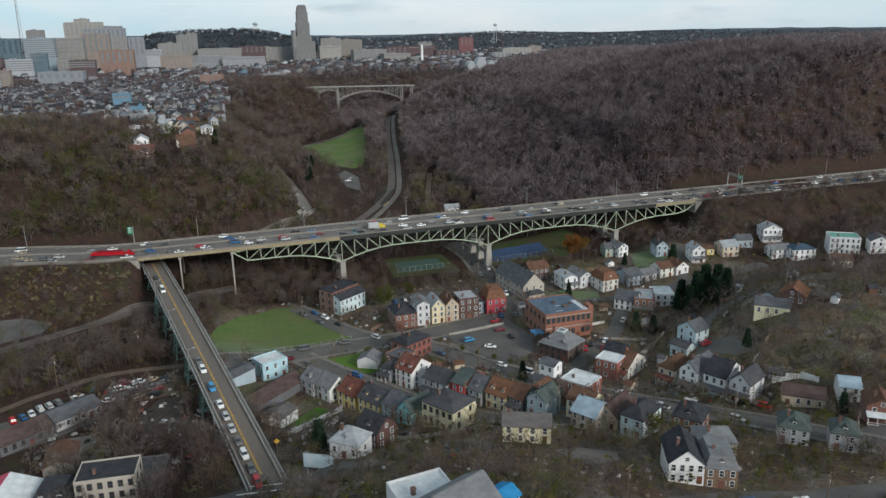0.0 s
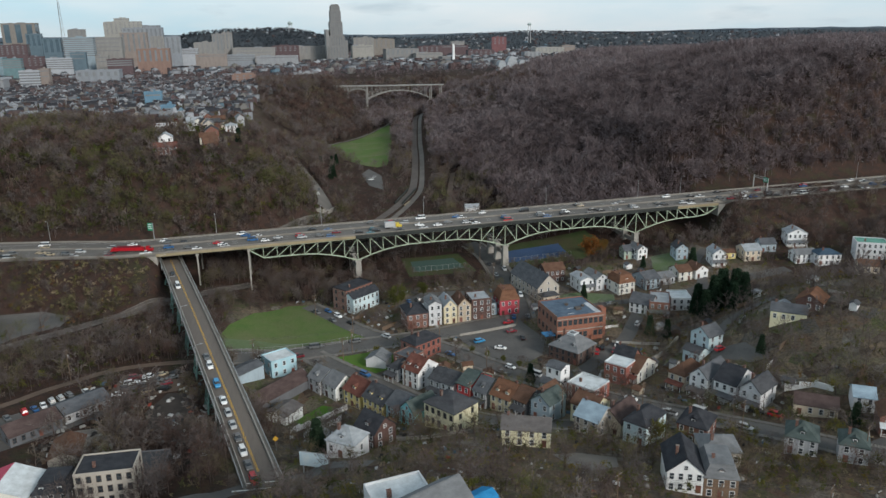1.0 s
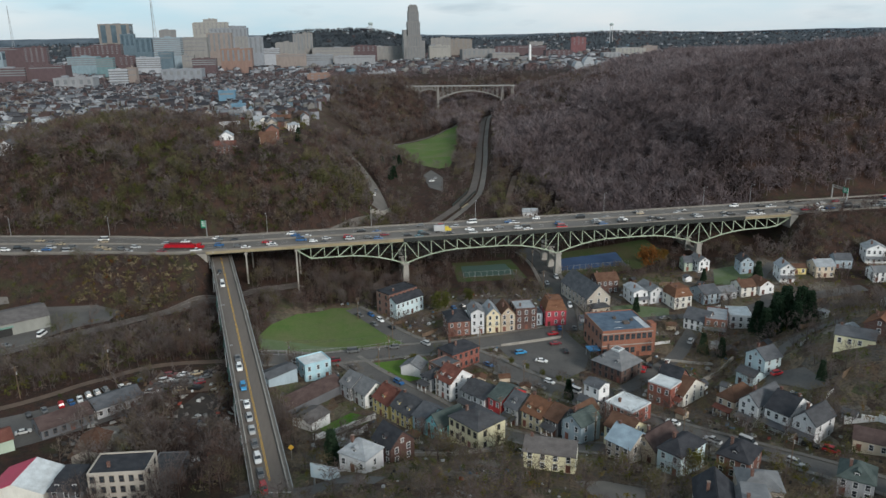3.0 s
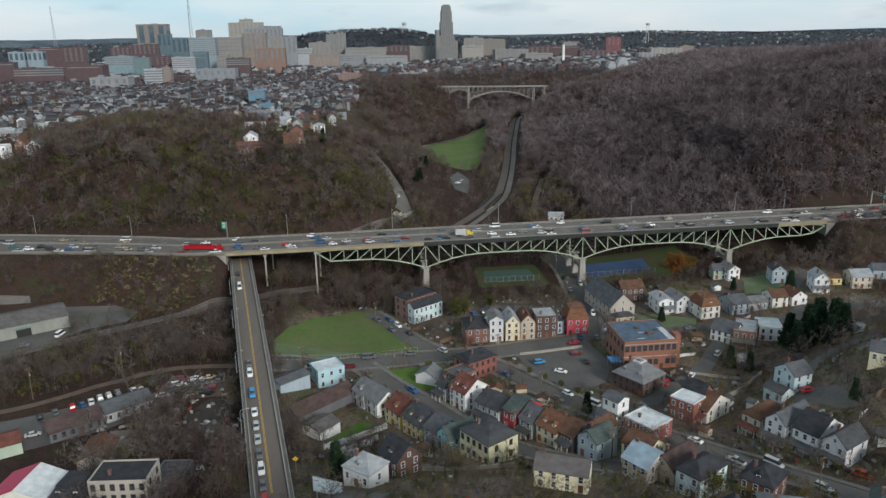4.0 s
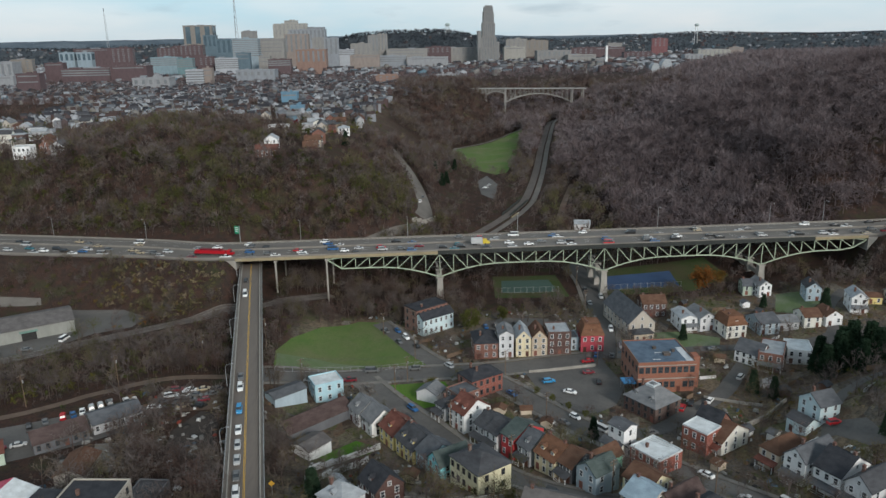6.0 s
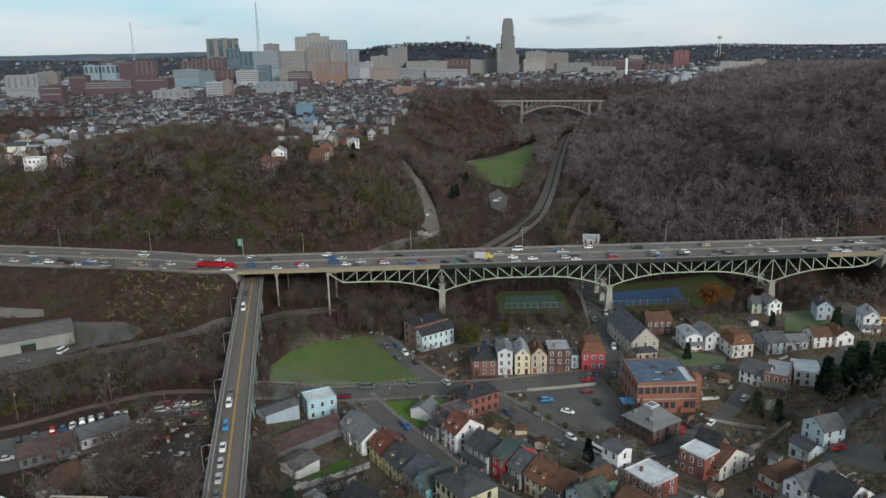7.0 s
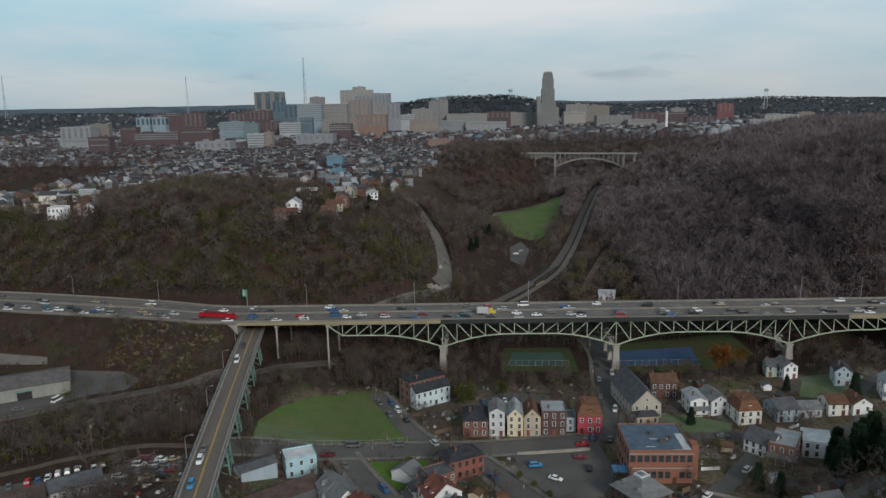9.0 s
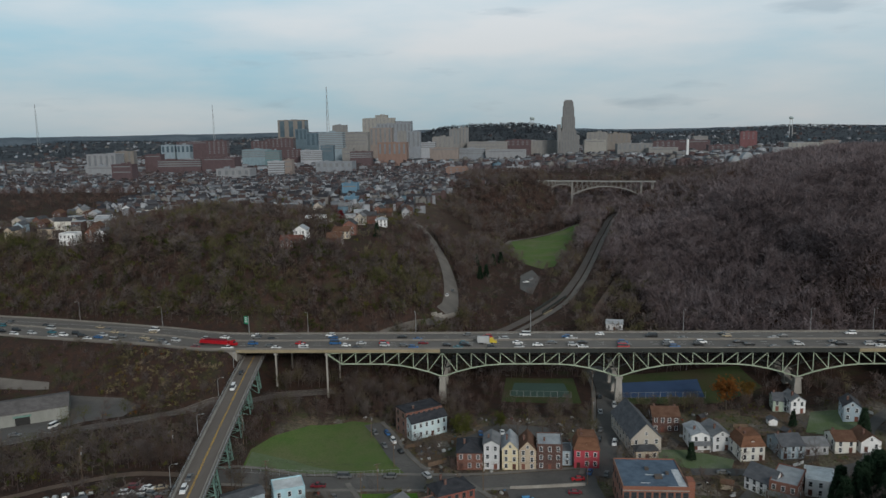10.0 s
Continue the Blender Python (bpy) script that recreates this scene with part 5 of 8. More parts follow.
house(141.8, 150.4, -40, 8, 9, 5.2, "hip", 3.0, "grey", "greygreen", "grey house with a green-grey roof and dormer among trees", dormers=1)
house(151.0, 141.4, -40, 7, 8, 5.4, "hip", 3.0, "grey", "greygreen", "grey house with a green-grey roof and dormer", dormers=1)
house(162.4, 172, -38, 12, 8, 3.8, "side", 2.2, "beige", "maroon", "low beige house with a maroon roof", chim=0)
house(177.4, 165.2, -34, 6.0, 8, 5.4, "side", 2.0, "palegrey", "blue", "pale grey house with a blue-grey roof", chim=0)
house(173.2, 151, -36, 8, 9, 5.6, "front", 2.6, "brick", "brown", "brick gabled house with white awning", porch="white", cols=2)
house(195.4, 215, -52, 9, 10, 4.2, "front", 2.4, "darkbrick", "rust", "brick house with a rust-red roof in the trees", chim=1)
house(186.0, 216, -40, 12, 9, 4.2, "side", 2.0, "paleyellow", "slate", "long pale yellow house with a grey roof in the trees", chim=1)
# houses below the parkway, further east
house(280.4, 325, -18, 10, 9, 7.4, "front", 2.4, "white", "palegrey", "white two-storey house on the eastern slope", porch="grey")
house(269.4, 304, -10, 10.6, 8, 4.6, "side", 2.0, "white", "grey", "low white house with a grey roof")
house(277.0, 297.6, -12, 11.6, 9, 5.8, "hip", 2.2, "white", "navy", "white house with a dark blue hipped roof")
house(297.0, 295.6, -32, 14.4, 11, 8.6, "flat", 0.4, "palegrey", "verdigris", "tall pale grey apartment house with a green flat roof", floors=3)
house(312.0, 284.6, -32, 9, 9, 7.0, "front", 2.4, "white", "slate", "white gabled house on the eastern slope")
house(262.0, 322.0, -14, 8, 8, 4.4, "side", 2.2, "bluegrey", "slate", "blue-grey cottage below the parkway")
house(287.0, 282.0, -30, 9, 8, 4.6, "side", 2.2, "beige", "brown", "beige cottage on the eastern slope")
# west of the ramp bridge
house(-41.8, 178.4, -4, 14.3, 9.6, 9.0, "flat", 0.5, "stone", "black", "cream brick commercial building with a black flat roof", win="dark", floors=3, cols=6, chim=1, base=3.4)
house(-52.2, 180.4, -8, 8.8, 9.2, 5.0, "mansard", 2.6, "darkgrey", "black", "dark house with a black mansard roof and white dormers", dormers=2, chim=0)
RW = house(-68.5, 183.0, -8, 15, 12, 4.6, "front", 2.8, "offwhite", "white", "workshop with a red and white metal roof", wins=False, chim=0, category="workshop", base=2.6)
M_REDROOF = surface("red_metal_roof", (0.42, 0.03, 0.08), (0.36, 0.03, 0.07), 0.4, 2, 0.5)
RW.children[1].material_slots[0].link = "OBJECT"
RW.children[1].material_slots[0].material = M_REDROOF
house(-54.5, 203.2, 2, 8.2, 12, 3.4, "front", 1.8, "stone", "brown", "low hut with a brown roof in a yard", wins=False, chim=0, category="shed")
house(-30, 186, -6, 8, 11, 3.2, "flat", 0.3, "darkgrey", "dark", "low derelict building with a dark roof", wins=False, chim=0, category="building")
house(22.8, 101.2, 8, 10, 7.4, 6.8, "flat", 0.4, "palegrey", "white", "tall white-roofed house high on the near bank", chim=1, drop=6, base=36.6)
house(28.4, 92.4, 24, 10.4, 8.6, 6.4, "side", 3.0, "palegrey", "grey", "grey gabled house high on the near bank", chim=0, drop=9, base=39.0)
HT = house(39.4, 101.6, 24, 5.4, 4.4, 2.2, "side", 1.0, "white", "brightblue", "small white hut with a bright blue roof", wins=False, chim=0, category="hut")
part("awning", boxed(0.3, 3.2, -1.6, -0.02, 1.9, 2.05), roof_of("white"), HT, "white awning")
house(-69.4, 222.6, 36, 15.4, 9.5, 3.6, "side", 2.4, "darkgrey", "maroon", "low workshop with a dark maroon roof", win="dark", chim=0, category="workshop")
house(-56.4, 233.2, 36, 15, 10, 3.6, "side", 1.9, "grey", "slate", "low workshop with a grey roof", chim=0, category="workshop")
house(-98.0, 205.0, 30, 26, 9, 3.8, "side", 1.6, "green", "redbrown", "long low green garage with a red-brown roof", wins=False, chim=0, category="garage")
SH = house(-163.5, 287.8, 30, 72, 20, 6.0, "side", 2.4, "shedgrey", "shed", "long grey-brown metal shed with a loading door", wins=False, chim=0, category="shed", name="metal_shed")
for k in range(24):
    part("roof_seam", boxed(3 * k + 1.4, 3 * k + 1.5, -0.3, 0.2, 5.1, 5.5), M_GALV, SH)
for px in (22, 52):
    # flat black panel paints the unlit inside of the open door
    part("loading_door", boxed(px, px + 5.5, -0.08, -0.005, 0.0, 3.8), M_TYRE, SH, "open loading door with its dark inside as a black panel")
    part("door_hood", boxed(px - 0.6, px + 6.1, -0.7, -0.005, 3.81, 4.5), M_GSTEEL, SH, "green door hood")
house(141.6, 465, -8, 9.5, 7, 3.8, "side", 1.8, "palegrey", "palegrey", "small pale shed beside the valley road", chim=0, category="shed")

# along the plateau edge above the parkway
house(-195, 475, 4, 10, 9, 7.4, "flat", 0.4, "white", "palegrey", "white two-storey house on the plateau edge", chim=0)
house(-184.5, 486, 2, 7.5, 9, 6.0, "front", 2.6, "brick", "brown", "dark red gabled house on the plateau edge")
house(-176, 482, 2, 8, 10, 5.6, "front", 2.8, "palegrey", "slate", "grey gabled house on the plateau edge")
house(-200, 632, 6, 20, 12, 9, "flat", 0.4, "cream", "palegrey", "cream apartment house on the plateau", floors=3, chim=0)
house(-178, 612, 6, 18, 10, 8, "side", 2.5, "white", "palegrey", "white row house on the plateau", chim=2)
house(-150, 590, 8, 16, 10, 7, "side", 2.6, "palegrey", "slate", "pale grey row house on the plateau", chim=2)
house(-226, 640, 6, 14, 10, 8, "side", 2.6, "white", "dark", "white gabled row on the plateau", chim=1)
house(-55, 538, 8, 14, 10, 6, "flat", 0.4, "palegrey", "grey", "pale grey flat house near the plateau edge", chim=0)
house(-48, 458, 6, 13, 8, 4.6, "side", 2.2, "brick", "redbrown", "low house with a pink-brown roof on the hillside", chim=1)
house(-24, 490, 6, 10, 8, 4.6, "side", 2.4, "beige", "brown", "beige cottage on the plateau edge", chim=1)
house(-10, 561, 6, 8, 8, 4.6, "hip", 2.0, "white", "palegrey", "small white cottage above the ravine", chim=0)

# ---- cars ----
CARP = {}
for nm, c in {"white": (0.75, 0.76, 0.77), "silver": (0.42, 0.43, 0.44), "black": (0.012, 0.013, 0.015), "grey": (0.12, 0.125, 0.13), "red": (0.40, 0.012, 0.02), "blue": (0.02, 0.10, 0.26),
              "teal": (0.02, 0.13, 0.17), "tan": (0.35, 0.29, 0.2), "brightblue": (0.03, 0.24, 0.48), "darkred": (0.16, 0.01, 0.02)}.items():
    m_, n_, b_ = shader("car_paint_" + nm, 0.42, 0.0, 0.45)
    n_.links.new(mix(n_, noise_fac(n_, 0.8), c, tuple(0.86 * v for v in c)), b_.inputs["Base Color"])
    CARP[nm] = m_


def loft(bm, secs):
    """Skins a row of cross-sections of equal length."""
    rings = [[bm.verts.new(p) for p in s] for s in secs]
    n = len(rings[0])
    for a, b in zip(rings, rings[1:]):
        for k in range(n):
            bm.faces.new((a[k], a[(k + 1) % n], b[(k + 1) % n], b[k]))
    bm.faces.new(rings[0][::-1])
    bm.faces.new(rings[-1])
    bmesh.ops.recalc_face_normals(bm, faces=bm.faces)


def car_meshes(kind):
    L, Wd, belt, top, cab = {"sedan": (4.7, 1.82, 0.92, 1.45, (-1.75, -1.0, 0.45, 1.25)), "suv": (4.75, 1.9, 1.05, 1.75, (-2.25, -1.95, 0.55, 1.2)), "hatch": (4.1, 1.76, 0.95, 1.5, (-1.95, -1.6, 0.4, 1.15)),
                             "van": (5.4, 2.0, 1.15, 2.2, (-2.62, -2.5, 1.3, 2.0)), "pickup": (5.5, 1.95, 1.05, 1.8, (-0.7, -0.5, 0.75, 1.35))}[kind]
    h = Wd / 2
    body = bmesh.new()
    secs = []
    for x, z1, wd in ((-L / 2, belt * 0.82, 0.86), (-L / 2 + 0.18, belt, 0.97), (-L * 0.2, belt + 0.02, 1.0), (L * 0.18, belt, 1.0), (L / 2 - 0.55, belt * 0.88, 0.97), (L / 2 - 0.08, belt * 0.74, 0.86), (L / 2, belt * 0.6, 0.82)):
        w = h * wd
        secs.append([(x, -w * 0.94, 0.24), (x, -w, 0.45), (x, -w * 0.97, z1 - 0.1), (x, -w * 0.86, z1), (x, w * 0.86, z1), (x, w * 0.97, z1 - 0.1), (x, w, 0.45), (x, w * 0.94, 0.24)])
    loft(body, secs)
    r0, r1, r2, r3 = cab
    zt = top
    loft(body, [[(r1 - 0.02, -h * 0.72, zt - 0.09), (r1 - 0.02, h * 0.72, zt - 0.09), (r1, h * 0.66, zt), (r1, -h * 0.66, zt)], [(r2 + 0.02, -h * 0.72, zt - 0.09), (r2 + 0.02, h * 0.72, zt - 0.09), (r2, h * 0.66, zt), (r2, -h * 0.66, zt)]])
    glass = bmesh.new()
    loft(glass, [[(r0, -h * 0.84, belt - 0.02), (r0, h * 0.84, belt - 0.02), (r1, h * 0.70, zt - 0.08), (r1, -h * 0.70, zt - 0.08)], [(r3, -h * 0.84, belt - 0.04), (r3, h * 0.84, belt - 0.04), (r2, h * 0.70, zt - 0.08), (r2, -h * 0.70, zt - 0.08)]])
    wheel = bmesh.new()
    bmesh.ops.create_cone(wheel, cap_ends=True, segments=12, radius1=0.33, radius2=0.33, depth=0.22, matrix=Matrix.Rotation(radians(90), 4, "X"))
    rim = bmesh.new()
    bmesh.ops.create_cone(rim, cap_ends=True, segments=10, radius1=0.2, radius2=0.17, depth=0.25, matrix=Matrix.Rotation(radians(90), 4, "X"))
    head = bmesh.new()
    box(head, L / 2 - 0.12, L / 2 - 0.02, -0.17, 0.17, belt * 0.55, belt * 0.68)
    tail = bmesh.new()
    box(tail, -L / 2 - 0.02, -L / 2 + 0.06, -0.14, 0.14, belt * 0.66, belt * 0.8)
    out = {"body": mesh_of("body", body, CARP["white"]), "glass": mesh_of("glazing", glass, M_PANE), "wheel": mesh_of("wheel", wheel, M_TYRE),
           "rim": mesh_of("rim", rim, M_RIM), "head": mesh_of("headlight", head, M_HEAD), "tail": mesh_of("tail_light", tail, M_TAIL), "L": L, "h": h}
    if kind == "pickup":
        bed = bmesh.new()
        box(bed, -2.5, -0.75, -0.75, 0.75, belt + 0.006, belt + 0.03)
        out["bed"] = mesh_of("load_bed", bed, M_TYRE)
    return out


KIND = {k: car_meshes(k) for k in ("sedan", "suv", "hatch", "van", "pickup")}
CAR_NAME = {"sedan": "sedan car", "suv": "sport utility car", "hatch": "hatchback car", "van": "van", "pickup": "pickup truck"}


def car(x, y, z, rot, kind, paint, where="standing on the street", group="", lights=True):
    k = KIND[kind]
    word = {"brightblue": "bright blue", "darkred": "dark red"}.get(paint, paint)
    c = tagged(at(new("car"), x, y, z, rot), f"{word} {CAR_NAME[kind]} {where}", "car", group)
    for nm in ("body",):
        o = part(nm, k[nm], None, c)
        o.material_slots[0].link = "OBJECT"
        o.material_slots[0].material = CARP[paint]
    part("glazing", k["glass"], None, c)
    if "bed" in k:
        part("load_bed", k["bed"], None, c)
    for sx in (-1, 1):
        for sy in (-1, 1):
            w = part("wheel", k["wheel"], None, c)
            w.location = (sx * k["L"] * 0.31, sy * (k["h"] - 0.1), 0.33)
            if lights:
                part("rim", k["rim"], None, w)
    if lights:
        for sy in (-1, 1):
            part("headlight", k["head"], None, c).location = (0, sy * 0.62, 0)
            part("tail_light", k["tail"], None, c).location = (0, sy * 0.68, 0)
    return c


rc = random.Random(5)
MIX = ["white"] * 5 + ["silver"] * 4 + ["black"] * 5 + ["grey"] * 5 + ["red", "blue", "blue", "teal", "tan", "darkred"]
KM = ["sedan"] * 5 + ["suv"] * 5 + ["hatch"] * 2 + ["pickup", "van"]
for lane, (o, gap) in enumerate(((2.0, 17), (5.6, 13), (9.2, 15), (15.8, 34), (19.4, 30), (23.0, 42))):
    x = -235.0 + lane * 3.1
    while x < 430:
        x += gap * rc.uniform(0.55, 1.6) + (0 if x < 60 else 2.5)
        if lane in (1, 2) and -68 < x < -36:
            continue
        if lane == 1 and 70 < x < 92:
            continue
        y = road_near(x) + o
        tilt = math.degrees(math.atan2(road_near(x + 2) - road_near(x - 2), 4))
        car(x, y, deck_z(x) + 0.02, tilt + (0 if lane < 3 else 180), rc.choice(KM), rc.choice(MIX), "in the parkway traffic", "parkway traffic", lights=False)


def lorry(x, y, z, rot, cabm, boxm, label, long=12.0, low=False):
    t = tagged(at(new("lorry"), x, y, z, rot), label, "truck")
    bm = boxed(long / 2 - 2.4, long / 2 - 0.4, -1.2, 1.2, 0.8, 2.9)
    bmesh.ops.bevel(bm, geom=bm.edges[:], offset=0.18, segments=2, affect="EDGES")
    cb = part("cab", bm, cabm, t, "truck cab")
    part("windscreen", boxed(long / 2 - 0.42, long / 2 - 0.35, -1.0, 1.0, 1.9, 2.6), M_PANE, cb)
    part("bonnet", boxed(long / 2 - 0.4, long / 2 + 0.9, -0.95, 0.95, 0.75, 1.75), cabm, t)
    if low:
        part("trailer", boxed(-long / 2, long / 2 - 2.8, -1.25, 1.25, 1.0, 1.35), boxm, t, "flat trailer bed")
        part("load", boxed(-long / 2 + 0.6, long / 2 - 3.4, -1.1, 1.1, 1.36, 2.5), boxm, t, "tarped load")
        part("load_top", boxed(-long / 2 + 3.0, long / 2 - 5.0, -0.9, 0.9, 2.51, 3.1), CARP["darkred"], t)
    else:
        part("box_body", boxed(-long / 2, long / 2 - 2.55, -1.25, 1.25, 0.9, 3.4), boxm, t, "box body")
    for px in (long / 2 - 1.2, -long / 2 + 1.2, -long / 2 + 2.3):
        for sy in (-1, 1):
            w = part("wheel", KIND["sedan"]["wheel"], None, t)
            w.location, w.scale = (px, sy * 1.05, 0.5), (1.5, 1.3, 1.5)
    return t


lorry(-53, road_near(-53) + 7.6, deck_z(-53) + 0.03, -11, M_RED, M_RED, "red flatbed lorry with a red load in parkway traffic", 19, True)
lorry(75, 362 + 9.0, deck_z(75) + 0.03, 0, surface("yellow_cab", (0.6, 0.46, 0.05), (0.5, 0.38, 0.05), 0.5, 3, 0.5), CARP["silver"], "yellow truck with a grey box in parkway traffic", 8)

# queue on the ramp bridge
for s, kd, pt in ((-3.5, "suv", "red"), (3.2, "sedan", "grey"), (10, "suv", "white"), (17.3, "sedan", "grey"), (24.5, "sedan", "silver"), (31.5, "hatch", "silver"), (39.5, "sedan", "white"), (51, "suv", "brightblue"), (65, "suv", "white"), (72.5, "sedan", "grey"), (152, "van", "white"), (172, "sedan", "black")):
    x, y = ramp_xy(s, -1.9)
    x2, y2 = ramp_xy(s + 1, -1.9)
    car(x, y, ramp_z(s) + 0.01, math.degrees(math.atan2(y - y2, x - x2)), kd, pt, "in the queue on the ramp bridge", "ramp queue")


def park(line, o, s0, s1, gap, fill, where, seed):
    """Cars parked along a street."""
    r = random.Random(seed)
    pts = [Vector((*p, 0)) for p in offset(line, o)]
    acc, nxt = 0.0, s0
    for a, b in zip(pts, pts[1:]):
        acc += (b - a).length
        if acc > nxt and acc < s1:
            nxt = acc + gap * r.uniform(0.95, 1.5)
            if r.random() < fill:
                car(a.x, a.y, gz(a.x, a.y) + 0.2, math.degrees(math.atan2(b.y - a.y, b.x - a.x)) + r.choice((0, 180)), r.choice(KM), r.choice(MIX), where, "parked cars", lights=False)


park(LINES["side_street"], 2.2, 3, 60, 9, 0.45, "parked beside the sports field", 1)
park(LINES["side_street"], -2.2, 3, 60, 7.5, 0.5, "parked beside the corner house", 2)
park(LINES["main_road"], -3.4, 20, 150, 12, 0.4, "parked on the main road", 3)
park(LINES["main_road"], 3.4, 20, 150, 14, 0.35, "on the main road", 4)
park(LINES["avenue"], -2.8, 12, 200, 9.0, 0.5, "parked on the avenue", 5)
park(LINES["avenue"], 2.8, 12, 200, 9.0, 0.4, "parked on the avenue", 6)
park(LINES["block_street"], 2.6, 10, 130, 11.0, 0.35, "parked in the side street", 7)
park(LINES["block_street"], -2.6, 10, 130, 9.0, 0.4, "parked in the side street", 8)
park(LINES["bridge_street"], -3.0, 3, 95, 7.0, 0.7, "parked on the street below the bridge", 9)
park(LINES["bridge_street"], 3.0, 3, 95, 9.0, 0.5, "parked on the street below the bridge", 10)
park(LINES["hill_lane"], 1.4, 3, 80, 8.0, 0.5, "parked in the lane", 11)
park(LINES["school_lane"], 1.8, 3, 170, 10.0, 0.5, "parked in the lane", 12)
park(LINES["upper_street"], 2.8, 3, 140, 9.0, 0.5, "parked on the upper street", 13)
for x, y, pt in ((-71.6, 245.8, "red"), (-68.8, 246.9, "blue"), (-66.6, 248.8, "white"), (-64.4, 250.8, "silver"), (-61.9, 252.0, "silver"), (-59.6, 253.6, "grey"), (-54.6, 255.2, "white"), (-76, 243, "grey"), (-80, 240.6, "black")):
    car(x, y, gz(x, y) + 0.15, 118 + rc.uniform(-5, 5), rc.choice(KM[:12]), pt, "parked in a row at the workshop", "workshop cars", lights=False)
for k in range(6):
    x, y = -92 + 5 * k, 222 + 2.1 * k
    car(x, y, gz(x, y) + 0.15, 30 + rc.uniform(-20, 20), rc.choice(KM), rc.choice(MIX), "parked in the workshop yard", "workshop cars", lights=False)
for k in range(16):
    x, y = -43 + 4.6 * (k % 4) + 1.2 * (k // 4) + rc.uniform(-0.3, 0.3), 249.5 + 4.0 * (k // 4) + rc.uniform(-0.3, 0.3)
    car(x, y, gz(x, y) + 0.15, rc.uniform(-25, 25) + 180 * (k % 2), rc.choice(KM[:12]), rc.choice(("white", "silver", "darkred", "grey", "tan", "black", "grey")), "crammed in a salvage yard", "salvage cars", lights=False)
for k in range(9):
    x, y = 74 + 4.4 * (k % 5), 318 + 9 * (k // 5) + 0.6 * (k % 5)
    car(x, y, gz(x, y) + 0.15, 95, rc.choice(KM[:12]), rc.choice(MIX), "in the small car park", "car park cars", lights=False)
for x, y, r_, kd, pt in ((98, 262, -30, "sedan", "white"), (92, 271, 10, "suv", "brightblue"), (108, 277, 5, "sedan", "darkred"), (110, 269, 80, "sedan", "black"), (133, 247, 60, "suv", "red"), (137, 250, 60, "sedan", "black"), (140, 246, 60, "sedan", "darkred"),
                         (144, 251, 50, "sedan", "white"), (170, 221, 10, "suv", "red"), (157, 173, -50, "suv", "red"), (154, 178, -50, "suv", "black"), (-101, 313, 80, "van", "white"), (-112, 304, 10, "sedan", "grey"), (-122, 299, 15, "sedan", "black"),
                         (98, 590, 20, "sedan", "white"), (102, 600, 60, "sedan", "silver"), (47, 489, 85, "sedan", "white"), (49, 505, 85, "sedan", "grey")):
    car(x, y, gz(x, y) + 0.3, r_, kd, pt, "parked beside the road")

# ---- trees ----
def sliver(V, F, a, b, wa, wb, rng, flat=False):
    """A thin three-sided branch, or a flat twig."""
    a, b = np.asarray(a, float), np.asarray(b, float)
    d = b - a
    d /= np.linalg.norm(d) + 1e-9
    s = np.cross(d, rng.normal(size=3))
    s /= np.linalg.norm(s) + 1e-9
    n0 = len(V)
    if flat:
        V += [a + s * wa, a - s * wa, b]
        F.append((n0, n0 + 1, n0 + 2))
        return
    u = np.cross(d, s)
    for p, w in ((a, wa), (b, wb)):
        V += [p + s * w, p - 0.5 * s * w + 0.87 * u * w, p - 0.5 * s * w - 0.87 * u * w]
    for k in range(3):
        k2 = (k + 1) % 3
        F += [(n0 + k, n0 + k2, n0 + 3 + k2), (n0 + k, n0 + 3 + k2, n0 + 3 + k)]


def bare_tree(seed, h, limbs, boughs, twigs, tw):
    """A leafless broadleaf tree of unit kinds: trunk, limbs, boughs and a haze of twigs."""
    rng = np.random.default_rng(seed)
    V, F = [], []
    lean = rng.normal(size=2) * 0.05 * h
    top = np.array([lean[0], lean[1], h * 0.72])
    sliver(V, F, (0, 0, -0.6), top * 0.55, 0.022 * h, 0.014 * h, rng)
    sliver(V, F, top * 0.55, top, 0.014 * h, 0.005 * h, rng)
    for i in range(limbs):
        f = 0.28 + 0.68 * (i + rng.random()) / limbs
        p = top * f
        a = rng.random() * 6.283
        ln = h * (0.42 - 0.22 * f) * (0.8 + 0.5 * rng.random())
        e = p + np.array([math.cos(a) * ln, math.sin(a) * ln, ln * (0.55 + 0.6 * rng.random())])
        sliver(V, F, p, e, 0.007 * h, 0.003 * h, rng, tw > 0.012)
        for _ in range(boughs):
            g = 0.35 + 0.65 * rng.random()
            p2 = p + (e - p) * g
            d = (e - p) / ln + rng.normal(size=3) * 0.65
            d[2] += 0.35
            e2 = p2 + d / np.linalg.norm(d) * h * (0.10 + 0.10 * rng.random())
            sliver(V, F, p2, e2, 0.0035 * h, 0, rng, True)
            for _ in range(twigs):
                p3 = p2 + (e2 - p2) * rng.random()
                d3 = (e2 - p2) / (h * 0.15) + rng.normal(size=3) * 0.8
                sliver(V, F, p3, p3 + d3 / np.linalg.norm(d3) * h * (0.07 + 0.07 * rng.random()), tw * h, 0, rng, True)
    return np.array(V), np.array(F)


